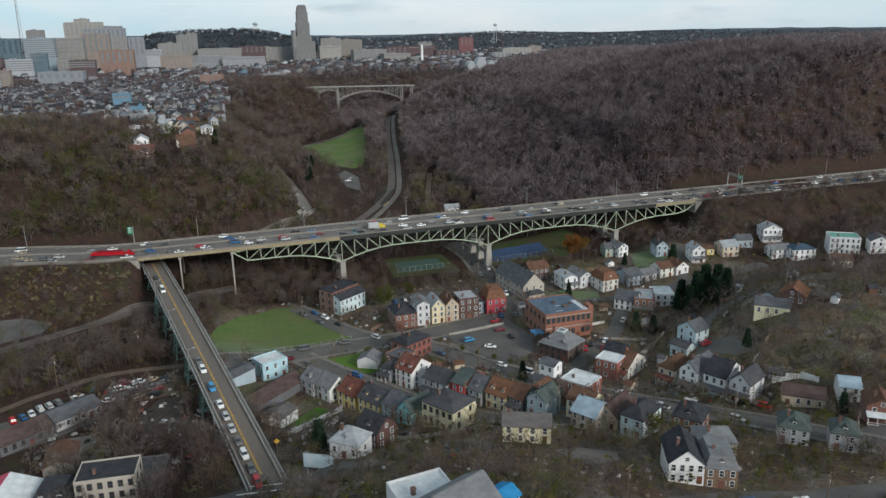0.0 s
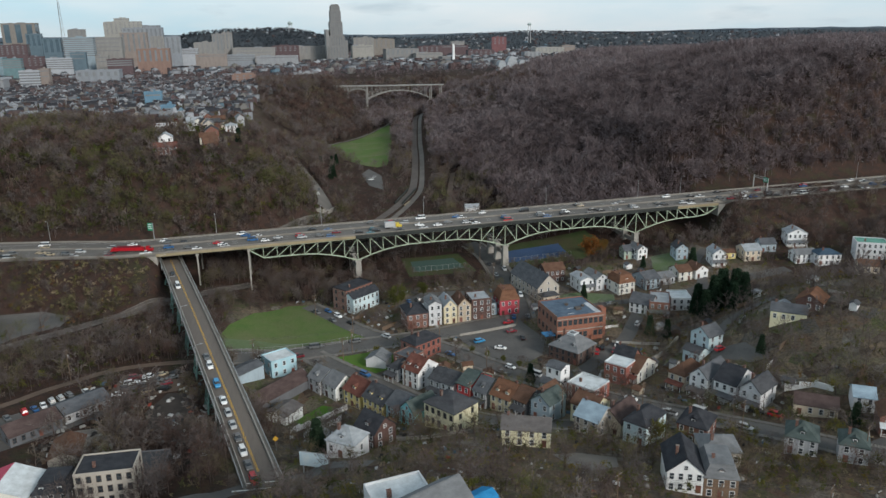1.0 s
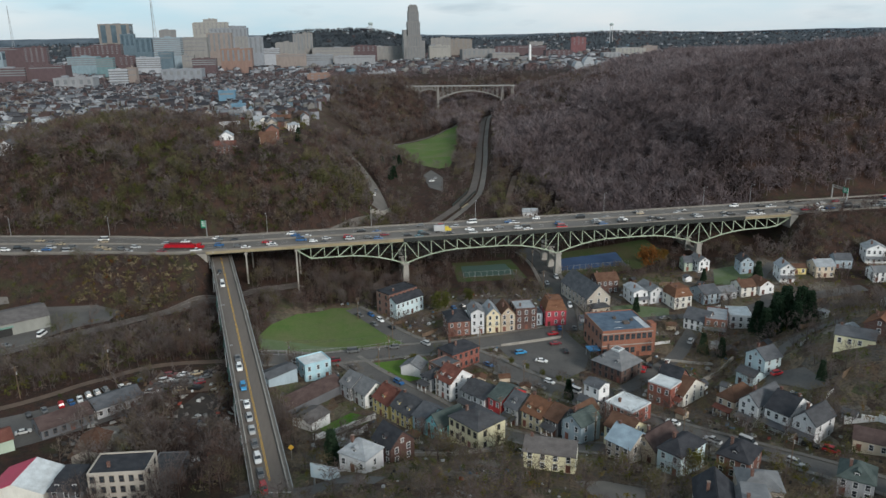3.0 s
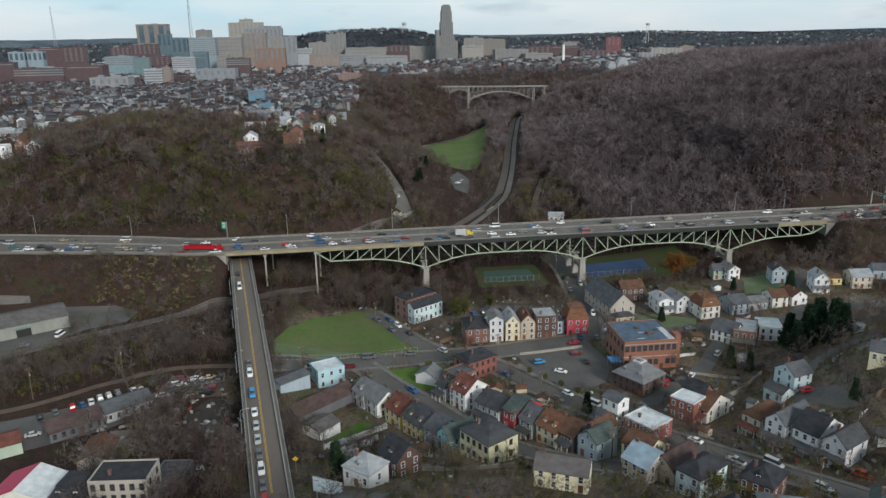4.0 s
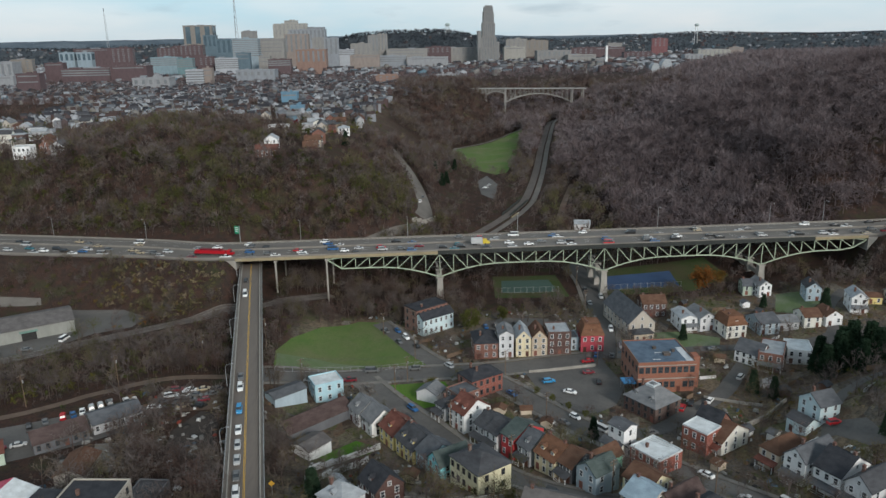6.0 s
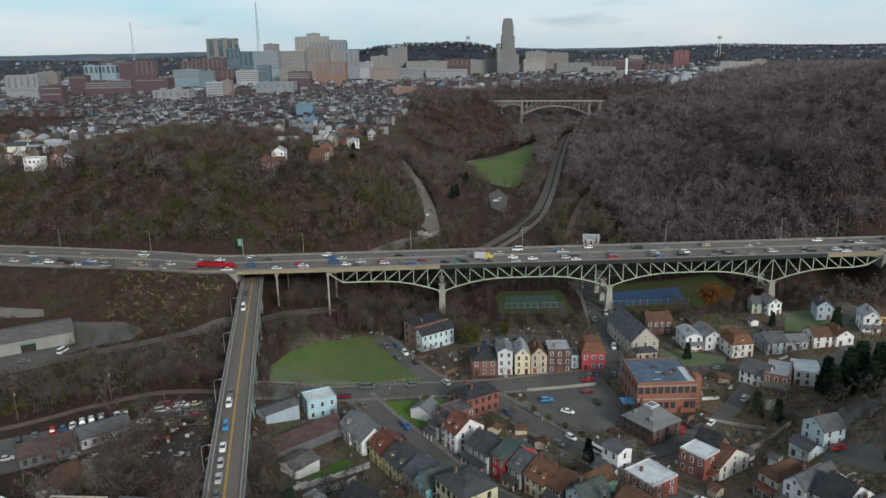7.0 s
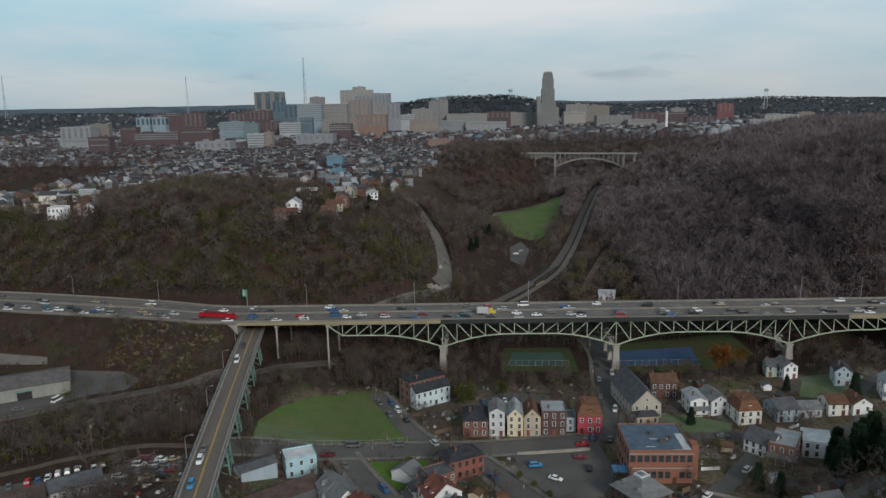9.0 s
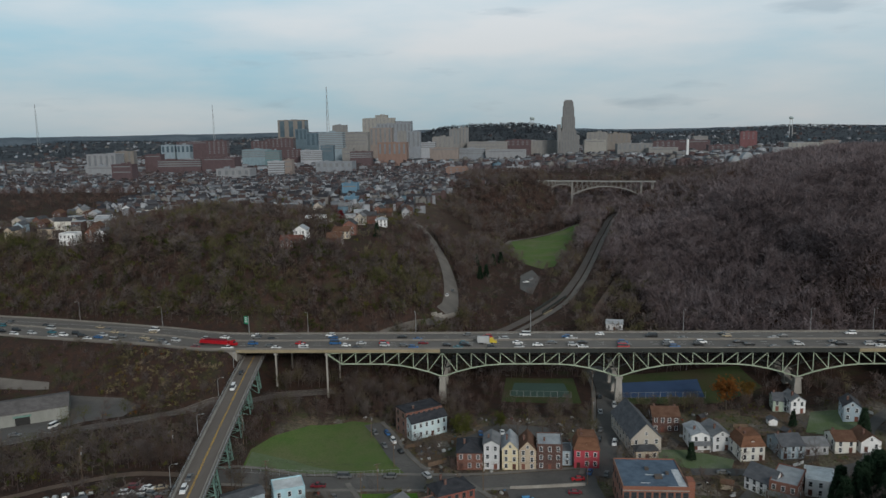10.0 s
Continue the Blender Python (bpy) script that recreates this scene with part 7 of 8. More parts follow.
def block(x, y, w, d, top, wall, label, floors=8, style="bands", name="office_building", category="building"):
    """A far building: walls, windows in bands, strips or a grid, parapet and roof plant."""
    g = gz(x, y) - 3
    rb = random.Random(int(x * 3 + y))
    b = tagged(at(new(name), x, y, 0), label, category)
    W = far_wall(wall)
    part("body", boxed(-w / 2, w / 2, -d / 2, d / 2, g, top), W, b)
    bm = boxed(-w / 2 - 0.5, w / 2 + 0.5, -d / 2 - 0.5, -d / 2 + 0.3, top - 0.6, top + 0.9)
    box(bm, -w / 2 - 0.5, w / 2 + 0.5, d / 2 - 0.3, d / 2 + 0.5, top - 0.6, top + 0.9)
    box(bm, -w / 2 - 0.5, -w / 2 + 0.3, -d / 2 + 0.3, d / 2 - 0.3, top - 0.6, top + 0.9)
    box(bm, w / 2 - 0.3, w / 2 + 0.5, -d / 2 + 0.3, d / 2 - 0.3, top - 0.6, top + 0.9)
    part("parapet", bm, W, b)
    part("roof", boxed(-w / 2 + 0.31, w / 2 - 0.31, -d / 2 + 0.31, d / 2 - 0.31, top + 0.01, top + 0.25), M_FARROOF, b)
    h = min(top - g - 4, floors * 4.2)
    fh = h / floors
    if style in ("bands", "grid"):
        for k in range(floors):
            z = top - h + fh * k + 0.4
            part("window_band", boxed(-w / 2 - 0.15, w / 2 + 0.15, -d / 2 - 0.15, d / 2 + 0.15, z, z + fh * (0.5 if style == "bands" else 0.42)), M_BAND, b)
    n = max(3, int(w / 11))
    if style in ("grid", "piers"):
        for k in range(n + 1):
            px = -w / 2 + w * k / n
            hw = 0.3 * w / n if style == "grid" else 0.2 * w / n
            if style == "grid":
                part("pier", boxed(px - hw, px + hw, -d / 2 - 0.5, -d / 2 - 0.152, g, top - 0.7), W, b)
            elif k < n:
                part("window_strip", boxed(px + w / n * 0.3, px + w / n * 0.7, -d / 2 - 0.3, -d / 2 - 0.02, top - h, top - 2.0), M_BAND, b)
    if style == "frame":
        for k in range(3):
            part("glass_front", boxed(-w / 2 + w * (k / 3 + 0.08), -w / 2 + w * (k / 3 + 0.25), -d / 2 - 0.3, -d / 2 - 0.02, top - h * 0.96, top - 2.5), M_CURTAIN, b)
        part("glass_side", boxed(w / 2 + 0.02, w / 2 + 0.3, -d / 2 + 2, d / 2 - 2, top - h * 0.96, top - 2.5), M_CURTAIN, b)
    if style == "plain":
        for k in range(max(1, floors // 2)):
            z = top - 3.4 - 8.4 * k
            if z > g + 4:
                part("window_band", boxed(-w / 2 + w * 0.08, w / 2 - w * 0.08, -d / 2 - 0.2, -d / 2 - 0.02, z, z + 1.5), M_BAND, b)
    for k in range(2):
        px, pw = rb.uniform(-0.32, 0.2) * w, rb.uniform(0.1, 0.26) * w
        ph = rb.uniform(1.6, 4.2) if w < 60 else rb.uniform(1.5, 3.2)
        part("roof_plant", boxed(px - pw / 2, px + pw / 2, -d * 0.2 + k * d * 0.25, d * (0.02 + 0.25 * k), top + 0.26, top + ph), W if rb.random() < 0.6 else far_wall("palegrey"), b)
    return b


block(-719, 1468, 60, 33, 82, "offwhite", "off-white apartment slab with pilasters", 6, "piers")
block(-699, 1513, 35, 19, 86, "tan", "tan apartment tower beside a slab", 6, "grid")
block(-515, 1159, 33, 18, 73, "citybrick", "red-brown brick block among small houses", 4, "plain")
block(-671, 1374, 55, 30, 62, "offwhite", "long low hall with a pale roof", 2, "plain")
block(-722, 1760, 33, 18, 94, "glassblue", "dark blue glass block with white frames", 4, "frame")
block(-682, 1755, 32, 18, 94, "glassblue", "blue glass block with white frames", 4, "frame")
block(-646, 1528, 34, 19, 78, "citybrick", "dark brick mill with a flat roof", 3, "plain")
block(-557, 1468, 86, 44, 69, "citybrick", "long low brick warehouse", 3, "bands")
block(-481, 1470, 66, 36, 72, "citybrick", "broad red brick warehouse", 3, "plain")
block(-609, 1779, 45, 24, 102, "citybrick", "brick tower with a green metal crown", 7, "grid")
block(-766, 2016, 91, 44, 99, "citybrick", "long brick block on the rise", 3, "plain")
block(-495, 1721, 59, 33, 81, "paleblue", "pale blue glass laboratory block", 4, "bands")
block(-426, 1626, 32, 18, 80, "tealglass", "teal glass laboratory wing", 4, "bands")
block(-574, 1991, 44, 24, 98, "citybrick", "red brick apartment block below the towers", 5, "grid")
block(-523, 2002, 67, 37, 103, "citybrick", "red-brown brick block below the towers", 5, "grid")
block(-557, 2233, 80, 44, 155, "tan", "hospital tower with dark glass and tan piers", 12, "frame")
block(-360, 1225, 56, 31, 61, "offwhite", "low cream building among small houses", 2, "piers")
block(-325, 1331, 29, 16, 68, "white", "white office block with window bands", 5, "bands")
block(-305, 1336, 15, 16, 70, "peach", "tan brick block among small houses", 5, "plain")
block(-406, 1713, 31, 17, 81, "citybrick", "brick apartment block with a flat roof", 4, "grid")
block(-506, 2144, 35, 19, 128, "bluegrey", "dark blue glass tower beside the hospital", 7, "frame")
block(-440, 2026, 39, 21, 117, "bluegrey", "blue glass tower beside white bands", 8, "frame")
block(-334, 1788, 57, 31, 117, "glassblue", "pale glass office tower with white bands", 9, "bands")
block(-354, 1682, 48, 26, 78, "white", "white office block with window bands", 5, "bands")
block(-319, 1682, 28, 16, 88, "bluegrey", "dark teal glass block", 5, "plain")
block(-293, 1872, 63, 34, 116, "beige", "broad beige hospital building", 8, "plain")
block(-462, 2445, 41, 23, 140, "stone", "brown stone block on the skyline", 4, "grid")
block(-336, 2460, 98, 44, 160, "cream", "stepped cream hospital block on the skyline", 8, "grid")
block(-397, 2859, 46, 25, 178, "cream", "upper block of a cream hospital", 2, "plain")
block(-274, 2378, 107, 44, 141, "palegrey", "pale grey hospital front", 7, "piers")
block(-281, 2601, 64, 35, 150, "palegrey", "grey hospital wing on the skyline", 5, "piers")
block(-249, 1985, 59, 32, 126, "peach", "peach-coloured tower with narrow piers", 10, "piers")
block(-186, 1775, 67, 37, 91, "orangebrick", "broad orange brick block with pilasters", 6, "piers")
block(-217, 2172, 29, 16, 117, "beige", "beige concrete tower behind a brick block", 7, "grid")
block(-159, 1947, 35, 19, 116, "palegrey", "grey concrete tower with narrow piers", 9, "piers")
block(-125, 1959, 40, 22, 87, "white", "white low block beside grey towers", 3, "bands")
block(-88, 1981, 46, 25, 101, "beige", "low beige tower beside a slim one", 6, "grid")
block(-57, 1982, 27, 16, 120, "stone", "slim grey stone tower", 9, "piers")
block(-35, 2002, 25, 16, 123, "beige", "slim beige stone tower with a white cap", 9, "piers")
block(-68, 1800, 67, 37, 76, "peach", "long beige hall with a flat roof", 3, "plain")
block(-7, 1827, 67, 37, 73, "palegrey", "open grey parking deck", 3, "bands")
block(27, 1990, 103, 44, 86, "beige", "long beige university building", 4, "plain")
block(106, 2021, 61, 34, 89, "citybrick", "red brick university hall with grey roof", 3, "grid")
block(76, 1814, 94, 44, 69, "offwhite", "long pale hall with a flat roof", 2, "plain")
block(2, 1232, 30, 17, 59, "orangebrick", "orange brick school block", 3, "grid")
block(-240, 1667, 47, 26, 74, "citybrick", "dark brick block with window bands", 3, "bands")
block(-283, 1728, 25, 16, 80, "beige", "beige block beside a dark one", 4, "plain")
block(-294, 1904, 27, 16, 82, "bluegrey", "dark teal block behind low roofs", 3, "plain")
block(-237, 1408, 68, 37, 63, "palegrey", "pale grey arcaded low building", 2, "piers")
block(172, 2036, 86, 44, 86, "beige", "beige university hall beside the tower", 4, "grid")
block(313, 2054, 47, 26, 105, "beige", "beige museum block beside trees", 5, "grid")
block(304, 2015, 55, 30, 85, "cream", "low cream museum wing", 3, "plain")
block(382, 2143, 54, 30, 100, "tan", "tan apartment block on the plain", 5, "grid")
block(386, 1908, 83, 44, 77, "stone", "broad grey stone museum with low roofs", 3, "piers")
block(445, 1862, 67, 37, 67, "beige", "long beige museum wing", 3, "plain")
block(474, 1978, 54, 30, 81, "citybrick", "red brick apartment block on the plain", 4, "grid")
block(562, 2068, 83, 44, 80, "citybrick", "long brick block on the far plain", 3, "plain")
block(472, 1626, 69, 38, 53, "palegrey", "pale low building with a flat roof", 2, "bands")
block(501, 1812, 72, 40, 59, "stone", "low grey hall beside a chimney", 2, "plain")
block(99, 1262, 36, 20, 56, "offwhite", "white low hall near the ravine", 2, "plain")
block(533, 1647, 38, 21, 56, "palegrey", "pale flat exhibition hall", 2, "plain")
block(766, 2274, 39, 21, 99, "brightred", "red brick tower on the far plain", 5, "grid")
block(707, 1831, 44, 24, 64, "offwhite", "pale college building with a flat roof", 3, "piers")
block(830, 2031, 79, 44, 70, "cream", "long cream college building", 3, "grid")
block(612, 1970, 65, 36, 69, "citybrick", "dark brick college building", 3, "grid")
block(934, 2130, 41, 22, 72, "peach", "low tan college building", 2, "plain")
block(621, 2227, 40, 22, 88, "beige", "small beige block on the far plain", 3, "plain")
block(-90, 850, 17, 12, 60.5, "skyblue", "bright blue apartment house on the plateau", 3, "plain", "town_house", "house")
block(-70, 846, 20, 12, 52, "citybrick", "long brick house beside a blue one", 2, "plain", "town_house", "house")
block(-66, 742, 12, 10, 55, "skyblue", "blue gabled town house on the plateau", 2, "plain", "town_house", "house")
block(-58, 725, 14, 9, 51, "white", "white town house on the plateau", 2, "plain", "town_house", "house")
# tall stone university tower, stepped back as it rises
ct = tagged(at(new("stone_tower"), 232, 1970, 0), "tall grey stone gothic university tower", "tower")
WS = far_wall("stone")
for w, d, z0, z1 in ((45, 45, 40, 86), (38, 38, 86.01, 112), (31, 31, 112.01, 146), (26, 26, 146.01, 172), (22, 22, 172.01, 183), (18, 18, 183.01, 186)):
    part("tier", boxed(-w / 2, w / 2, -d / 2, d / 2, z0, z1), WS, ct)
    for k in range(6):
        px = -w / 2 + w * (k + 0.5) / 6
        part("buttress", boxed(px - 1.1, px + 1.1, -d / 2 - 1.3, -d / 2 - 0.01, z0, z1 + 1.5), WS, ct)
        part("window_strip", boxed(px + w / 12 - 0.9, px + w / 12 + 0.9, -d / 2 - 0.4, -d / 2 - 0.02, z0 + 2, z1 - 2), M_BAND, ct)
part("side_wing", boxed(-27, -19, -20, 20, 40, 127), WS, ct)
part("side_wing", boxed(19, 27, -20, 20, 40, 100), WS, ct)
# chimney stack, conservatory, masts and water towers
st = tagged(at(new("chimney_stack"), 464, 1686, 0), "tall white chimney stack", "chimney")
bm = bmesh.new()
tube(bm, [(0, 0, 38), (0, 0, 90)], [3.4, 2.4], 12)
part("shaft", bm, wall_of("white"), st)
cs = tagged(at(new("glasshouse"), 493, 1376, 0), "white Victorian glasshouse with curved roofs", "glasshouse")
for ox, w, top in ((0, 22, 71), (-20, 16, 64), (20, 16, 64)):
    bm = bmesh.new()
    secs = []
    for y in (-9, 9):
        secs.append([(ox - w / 2, y, 38), (ox + w / 2, y, 38)] + [(ox + w / 2 * math.cos(a), y, 52 + (top - 52) * math.sin(a)) for a in np.linspace(0.05, math.pi - 0.05, 9)])
    loft(bm, secs)
    part("glass_vault", bm, roof_of("palegrey"), cs)


def mast(x, y, top, label):
    m = tagged(at(new("radio_mast"), x, y, 0), label, "mast")
    g = gz(x, y) - 1
    w = (top - g) * 0.035
    for k in range(3):
        a = k * 2.094 + 0.4
        bm = bmesh.new()
        beam(bm, (w * math.cos(a), w * math.sin(a), g), (0.8 * math.cos(a), 0.8 * math.sin(a), top), 1.1, sides=3)
        part("leg", bm, M_GALV, m)
    for k in range(10):
        u, v = k / 10, (k + 1) / 10
        for j in range(3):
            a, b = j * 2.094 + 0.4, (j + 1) * 2.094 + 0.4
            ru, rv = w + (0.8 - w) * u, w + (0.8 - w) * v
            bm = bmesh.new()
            beam(bm, (ru * math.cos(a), ru * math.sin(a), g + (top - g) * u), (rv * math.cos(b), rv * math.sin(b), g + (top - g) * v), 0.6, sides=3)
            part("brace", bm, M_GALV, m)
    return m


mast(-493, 2400, 262, "tall grey lattice radio mast")
mast(-2065, 3300, 268, "far grey radio mast on a ridge")
mast(-1233, 3300, 250, "far grey radio mast on a ridge")


def water_tower(x, y, top):
    t = tagged(at(new("water_tower"), x, y, 0), "pale water tower on a wooded ridge", "water tower")
    g = gz(x, y)
    for k in range(4):
        a = k * 1.571 + 0.4
        bm = bmesh.new()
        beam(bm, (8 * math.cos(a), 8 * math.sin(a), g), (6 * math.cos(a), 6 * math.sin(a), top - 9), 1.2)
        part("leg", bm, M_GALV, t)
    bm = bmesh.new()
    bmesh.ops.create_uvsphere(bm, u_segments=14, v_segments=8, radius=9)
    for v in bm.verts:
        v.co.z = v.co.z * 0.65 + top - 6
    part("tank", bm, surface("tank_paint", (0.35, 0.42, 0.42), (0.3, 0.36, 0.36), 0.1, 1, 0.6), t)


water_tower(164, 2750, 160)
water_tower(1180, 3100, 148)


def little_houses(name, seed, n, region, wr, hr, label, ok=None, cat="houses"):
    """Rows of far houses, too many to count."""
    rng = np.random.default_rng(seed)
    VW, FW, TW, VR, FR, TR = [], [], [], [], [], []
    made = 0
    while made < n:
        x, y = rng.uniform(region[0], region[1]), rng.uniform(region[2], region[3])
        made += 1
        if ok and not ok(x, y):
            continue
        if (np.hypot(KP[:, 0] - x, KP[:, 1] - y) < KP[:, 2] + 4).any():
            continue
        a = rng.choice((0.15, 1.72, 0.4, 1.97)) + rng.normal() * 0.06
        w, d, h = rng.uniform(*wr), rng.uniform(wr[0] * 1.1, wr[1] * 1.4), rng.uniform(*hr)
        g = gz(x, y) - 2
        c, s = math.cos(a), math.sin(a)
        P = [(px * c - py * s + x, px * s + py * c + y) for px, py in ((-w / 2, -d / 2), (w / 2, -d / 2), (w / 2, d / 2), (-w / 2, d / 2))]
        n0 = len(VW)
        VW += [(*p, g) for p in P] + [(*p, g + h + 2) for p in P]
        for i in range(4):
            j = (i + 1) % 4
            FW += [(n0 + i, n0 + j, n0 + 4 + j), (n0 + i, n0 + 4 + j, n0 + 4 + i)]
        flat = rng.random() < 0.3
        rh = 0.3 if flat else rng.uniform(1.6, 3.2)
        r1, r2 = (-s * -d / 2 + x, c * -d / 2 + y), (-s * d / 2 + x, c * d / 2 + y)
        ti = rng.random()
        TW += [ti] * 8
        FW += [(n0 + 4, n0 + 5, n0 + 6), (n0 + 4, n0 + 6, n0 + 7)]
        n1 = len(VR)
        zt = g + h + 2.05
        if flat:
            VR += [(*p, zt) for p in P] + [(*p, zt + 0.3) for p in P]
            TR += [rng.choice((0.7, 0.4, 0.97, 0.1))] * 8
            FR += [(n1 + 4, n1 + 5, n1 + 6), (n1 + 4, n1 + 6, n1 + 7)]
        else:
            VR += [(*p, zt) for p in P] + [(*r1, zt + rh), (*r2, zt + rh)]
            TR += [rng.random()] * 6
            FR += [(n1, n1 + 4, n1 + 5), (n1, n1 + 5, n1 + 3), (n1 + 1, n1 + 2, n1 + 5), (n1 + 1, n1 + 5, n1 + 4)]
            n0 = len(VW)
            VW += [(*P[0], zt), (*P[1], zt), (*r1, zt + rh), (*P[2], zt), (*P[3], zt), (*r2, zt + rh)]
            TW += [ti] * 6
            FW += [(n0, n0 + 1, n0 + 2), (n0 + 3, n0 + 4, n0 + 5)]
    t = tagged(new(name), label, cat, kind="stuff")
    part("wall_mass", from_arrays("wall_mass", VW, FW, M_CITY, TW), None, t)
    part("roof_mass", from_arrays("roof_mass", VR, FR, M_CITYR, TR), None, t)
    return t


def on_plateau(x, y):
    return x < 18 - 0.12 * (700 - y) and ground(x, y) > 36 and not wooded(x, y)


def town_house(x, y, rot, w, d, h, rh, wall, roof, label):
    """A small gabled or flat house seen from afar."""
    t = tagged(at(new("town_house"), x, y, gz(x, y), rot), label, "house", "plateau houses")
    bm = bmesh.new()
    if rh:
        lo = [bm.verts.new((px, py, -2.5)) for px, py in ((-w / 2, -d / 2), (w / 2, -d / 2), (w / 2, d / 2), (-w / 2, d / 2))]
        hi = [bm.verts.new((v.co.x, v.co.y, h)) for v in lo]
        pk = [bm.verts.new((0, -d / 2, h + rh)), bm.verts.new((0, d / 2, h + rh))]
        for f in ((lo[0], lo[1], hi[1], pk[0], hi[0]), (lo[1], lo[2], hi[2], hi[1]), (lo[2], lo[3], hi[3], pk[1], hi[2]), (lo[3], lo[0], hi[0], hi[3]), (hi[1], hi[2], pk[1], pk[0]), (hi[3], hi[0], pk[0], pk[1])):
            bm.faces.new(f)
        part("body", bm, wall_of(wall), t)
        bm = bmesh.new()
        for e in (-1, 1):
            roof_slab(bm, (e * (w / 2 + 0.3), -d / 2 - 0.3, h - 0.12), (e * (w / 2 + 0.3), d / 2 + 0.3, h - 0.12), (0, d / 2 + 0.3, h + rh + 0.03), (0, -d / 2 - 0.3, h + rh + 0.03), 0.25)
        part("roof", bm, roof_of(roof), t)
    else:
        box(bm, -w / 2, w / 2, -d / 2, d / 2, -2.5, h)
        part("body", bm, wall_of(wall), t)
        part("roof", boxed(-w / 2 - 0.2, w / 2 + 0.2, -d / 2 - 0.2, d / 2 + 0.2, h + 0.005, h + 0.4), roof_of(roof), t)
    for z in (1.7, 4.4)[:1 + (h > 4.8)]:
        for px in (-w * 0.25, w * 0.25):
            at(part("window", WIN["sash"][2], None, t), px, -d / 2, z)


rt = random.Random(31)
TH = []
while len(TH) < 76:
    x_, y_ = rt.uniform(-330, 12), rt.uniform(462, 730)
    if on_plateau(x_, y_) and clear(np.array([x_]), np.array([y_]), 4.0)[0] and all(math.hypot(x_ - a, y_ - b) > 11 for a, b in TH):
        TH.append((x_, y_))
        wl_, rf_ = rt.choice((("white", "palegrey"), ("palegrey", "slate"), ("grey", "grey"), ("offwhite", "dark"), ("brick", "dark"), ("darkbrick", "brown"), ("bluegrey", "slate"), ("stone", "grey"), ("darkbrick", "palegrey"), ("tan", "dark"), ("grey", "palegrey")))
        pitched = rt.random() < 0.7
        town_house(x_, y_, rt.choice((4, 10, 96, -8)), rt.uniform(5.5, 8.5), rt.uniform(8, 13), rt.uniform(4.6, 7.2), rt.uniform(2.0, 3.2) if pitched else 0, wl_, rf_, ("gabled " if pitched else "flat-roofed ") + {"brick": "red brick", "darkbrick": "dark brick", "palegrey": "pale grey", "offwhite": "off-white", "bluegrey": "blue-grey", "paleblue": "pale blue"}.get(wl_, wl_) + " town house among bare trees")
        KP = np.concatenate([KP, [[x_, y_, 7.0]]])
little_houses("terraced_houses", 3, 900, (-330, 40, 700, 980), (4.5, 7), (5, 7.5), "dense terraced houses on the plateau", on_plateau)
little_houses("district_houses", 4, 3600, (-900, 150, 960, 1450), (4, 6.5), (4.5, 7), "dense city houses of many colours", on_plateau)
little_houses("city_blocks", 5, 2400, (-1300, 1100, 1450, 2500), (7, 15), (5, 13), "far city blocks of brick and stone")
little_houses("ridge_houses", 6, 900, (-2200, 2400, 2450, 4200), (6, 11), (4, 7), "far houses scattered on wooded ridges")


def ridge(name, radius, base, rise, az0, az1, seed, mat, label):
    """A far wooded skyline, as a long bank."""
    n = 160
    bm = bmesh.new()
    prev = None
    for k in range(n + 1):
        az = az0 + (az1 - az0) * k / n
        a = radians(az)
        z = rise(az) + 14 * noise.noise((az * 0.11, seed, 0.2)) + 4 * noise.noise((az * 0.9, seed, 3.2)) + 2 * noise.noise((az * 4.1, seed, 7.2))
        row = [bm.verts.new((80 + math.sin(a) * r, 20 + math.cos(a) * r, h)) for r, h in ((radius - 350, base), (radius - 120, z - 18), (radius, z), (radius + 150, base))]
        if prev:
            for i in range(3):
                bm.faces.new((prev[i], prev[i + 1], row[i + 1], row[i]))
        prev = row
    bmesh.ops.recalc_face_normals(bm, faces=bm.faces)
    return tagged(new(name, mesh_of(name, bm, mat)), label, "backdrop", kind="structure")


# skyline bank whose haze sits in the ridge colour
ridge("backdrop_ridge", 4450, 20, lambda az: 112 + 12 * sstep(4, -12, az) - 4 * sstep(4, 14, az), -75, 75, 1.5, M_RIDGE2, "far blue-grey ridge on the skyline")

# ---- lamps, signs, poles, walls ----
def street_lamp(x, y, z, rot, h=10.0, arm=2.4, label="grey steel street lamp with a curved arm"):
    t = tagged(at(new("street_lamp"), x, y, z, rot), label, "street lamp")
    bm = bmesh.new()
    tube(bm, [(0, 0, 0), (0, 0, h * 0.6), (0, 0, h - 0.8)], [0.14, 0.11, 0.08], 6)
    part("pole", bm, M_GALV, t)
    bm = bmesh.new()
    tube(bm, [(0, 0, h - 0.82), (arm * 0.3, 0, h - 0.15), (arm, 0, h)], [0.07, 0.06, 0.05], 5)
    part("arm", bm, M_GALV, t)
    bm = boxed(arm - 0.1, arm + 0.75, -0.16, 0.16, h - 0.12, h + 0.1)
    part("lantern", bm, M_GALV, t)
    return t


LAMP = None
for x, far in ((-150, 1), (-96, 1), (-14, 1), (40, 1), (96, 1), (168, 1), (226, 1), (254, 1), (312, 1), (380, 1)):
    y = road_far(x) - 0.3 if far else road_near(x) + 0.3
    m = pose(x, y, deck_z(x) + 0.84, 0, 0, -90 if far else 90)
    if LAMP is None:
        LAMP = street_lamp(x, y, deck_z(x) + 0.84, -90, 11, 3.0, "tall grey lamp post on the parkway wall")
        LAMP["group"] = "parkway lamps"
    else:
        copy_thing(LAMP, m)
RL = None
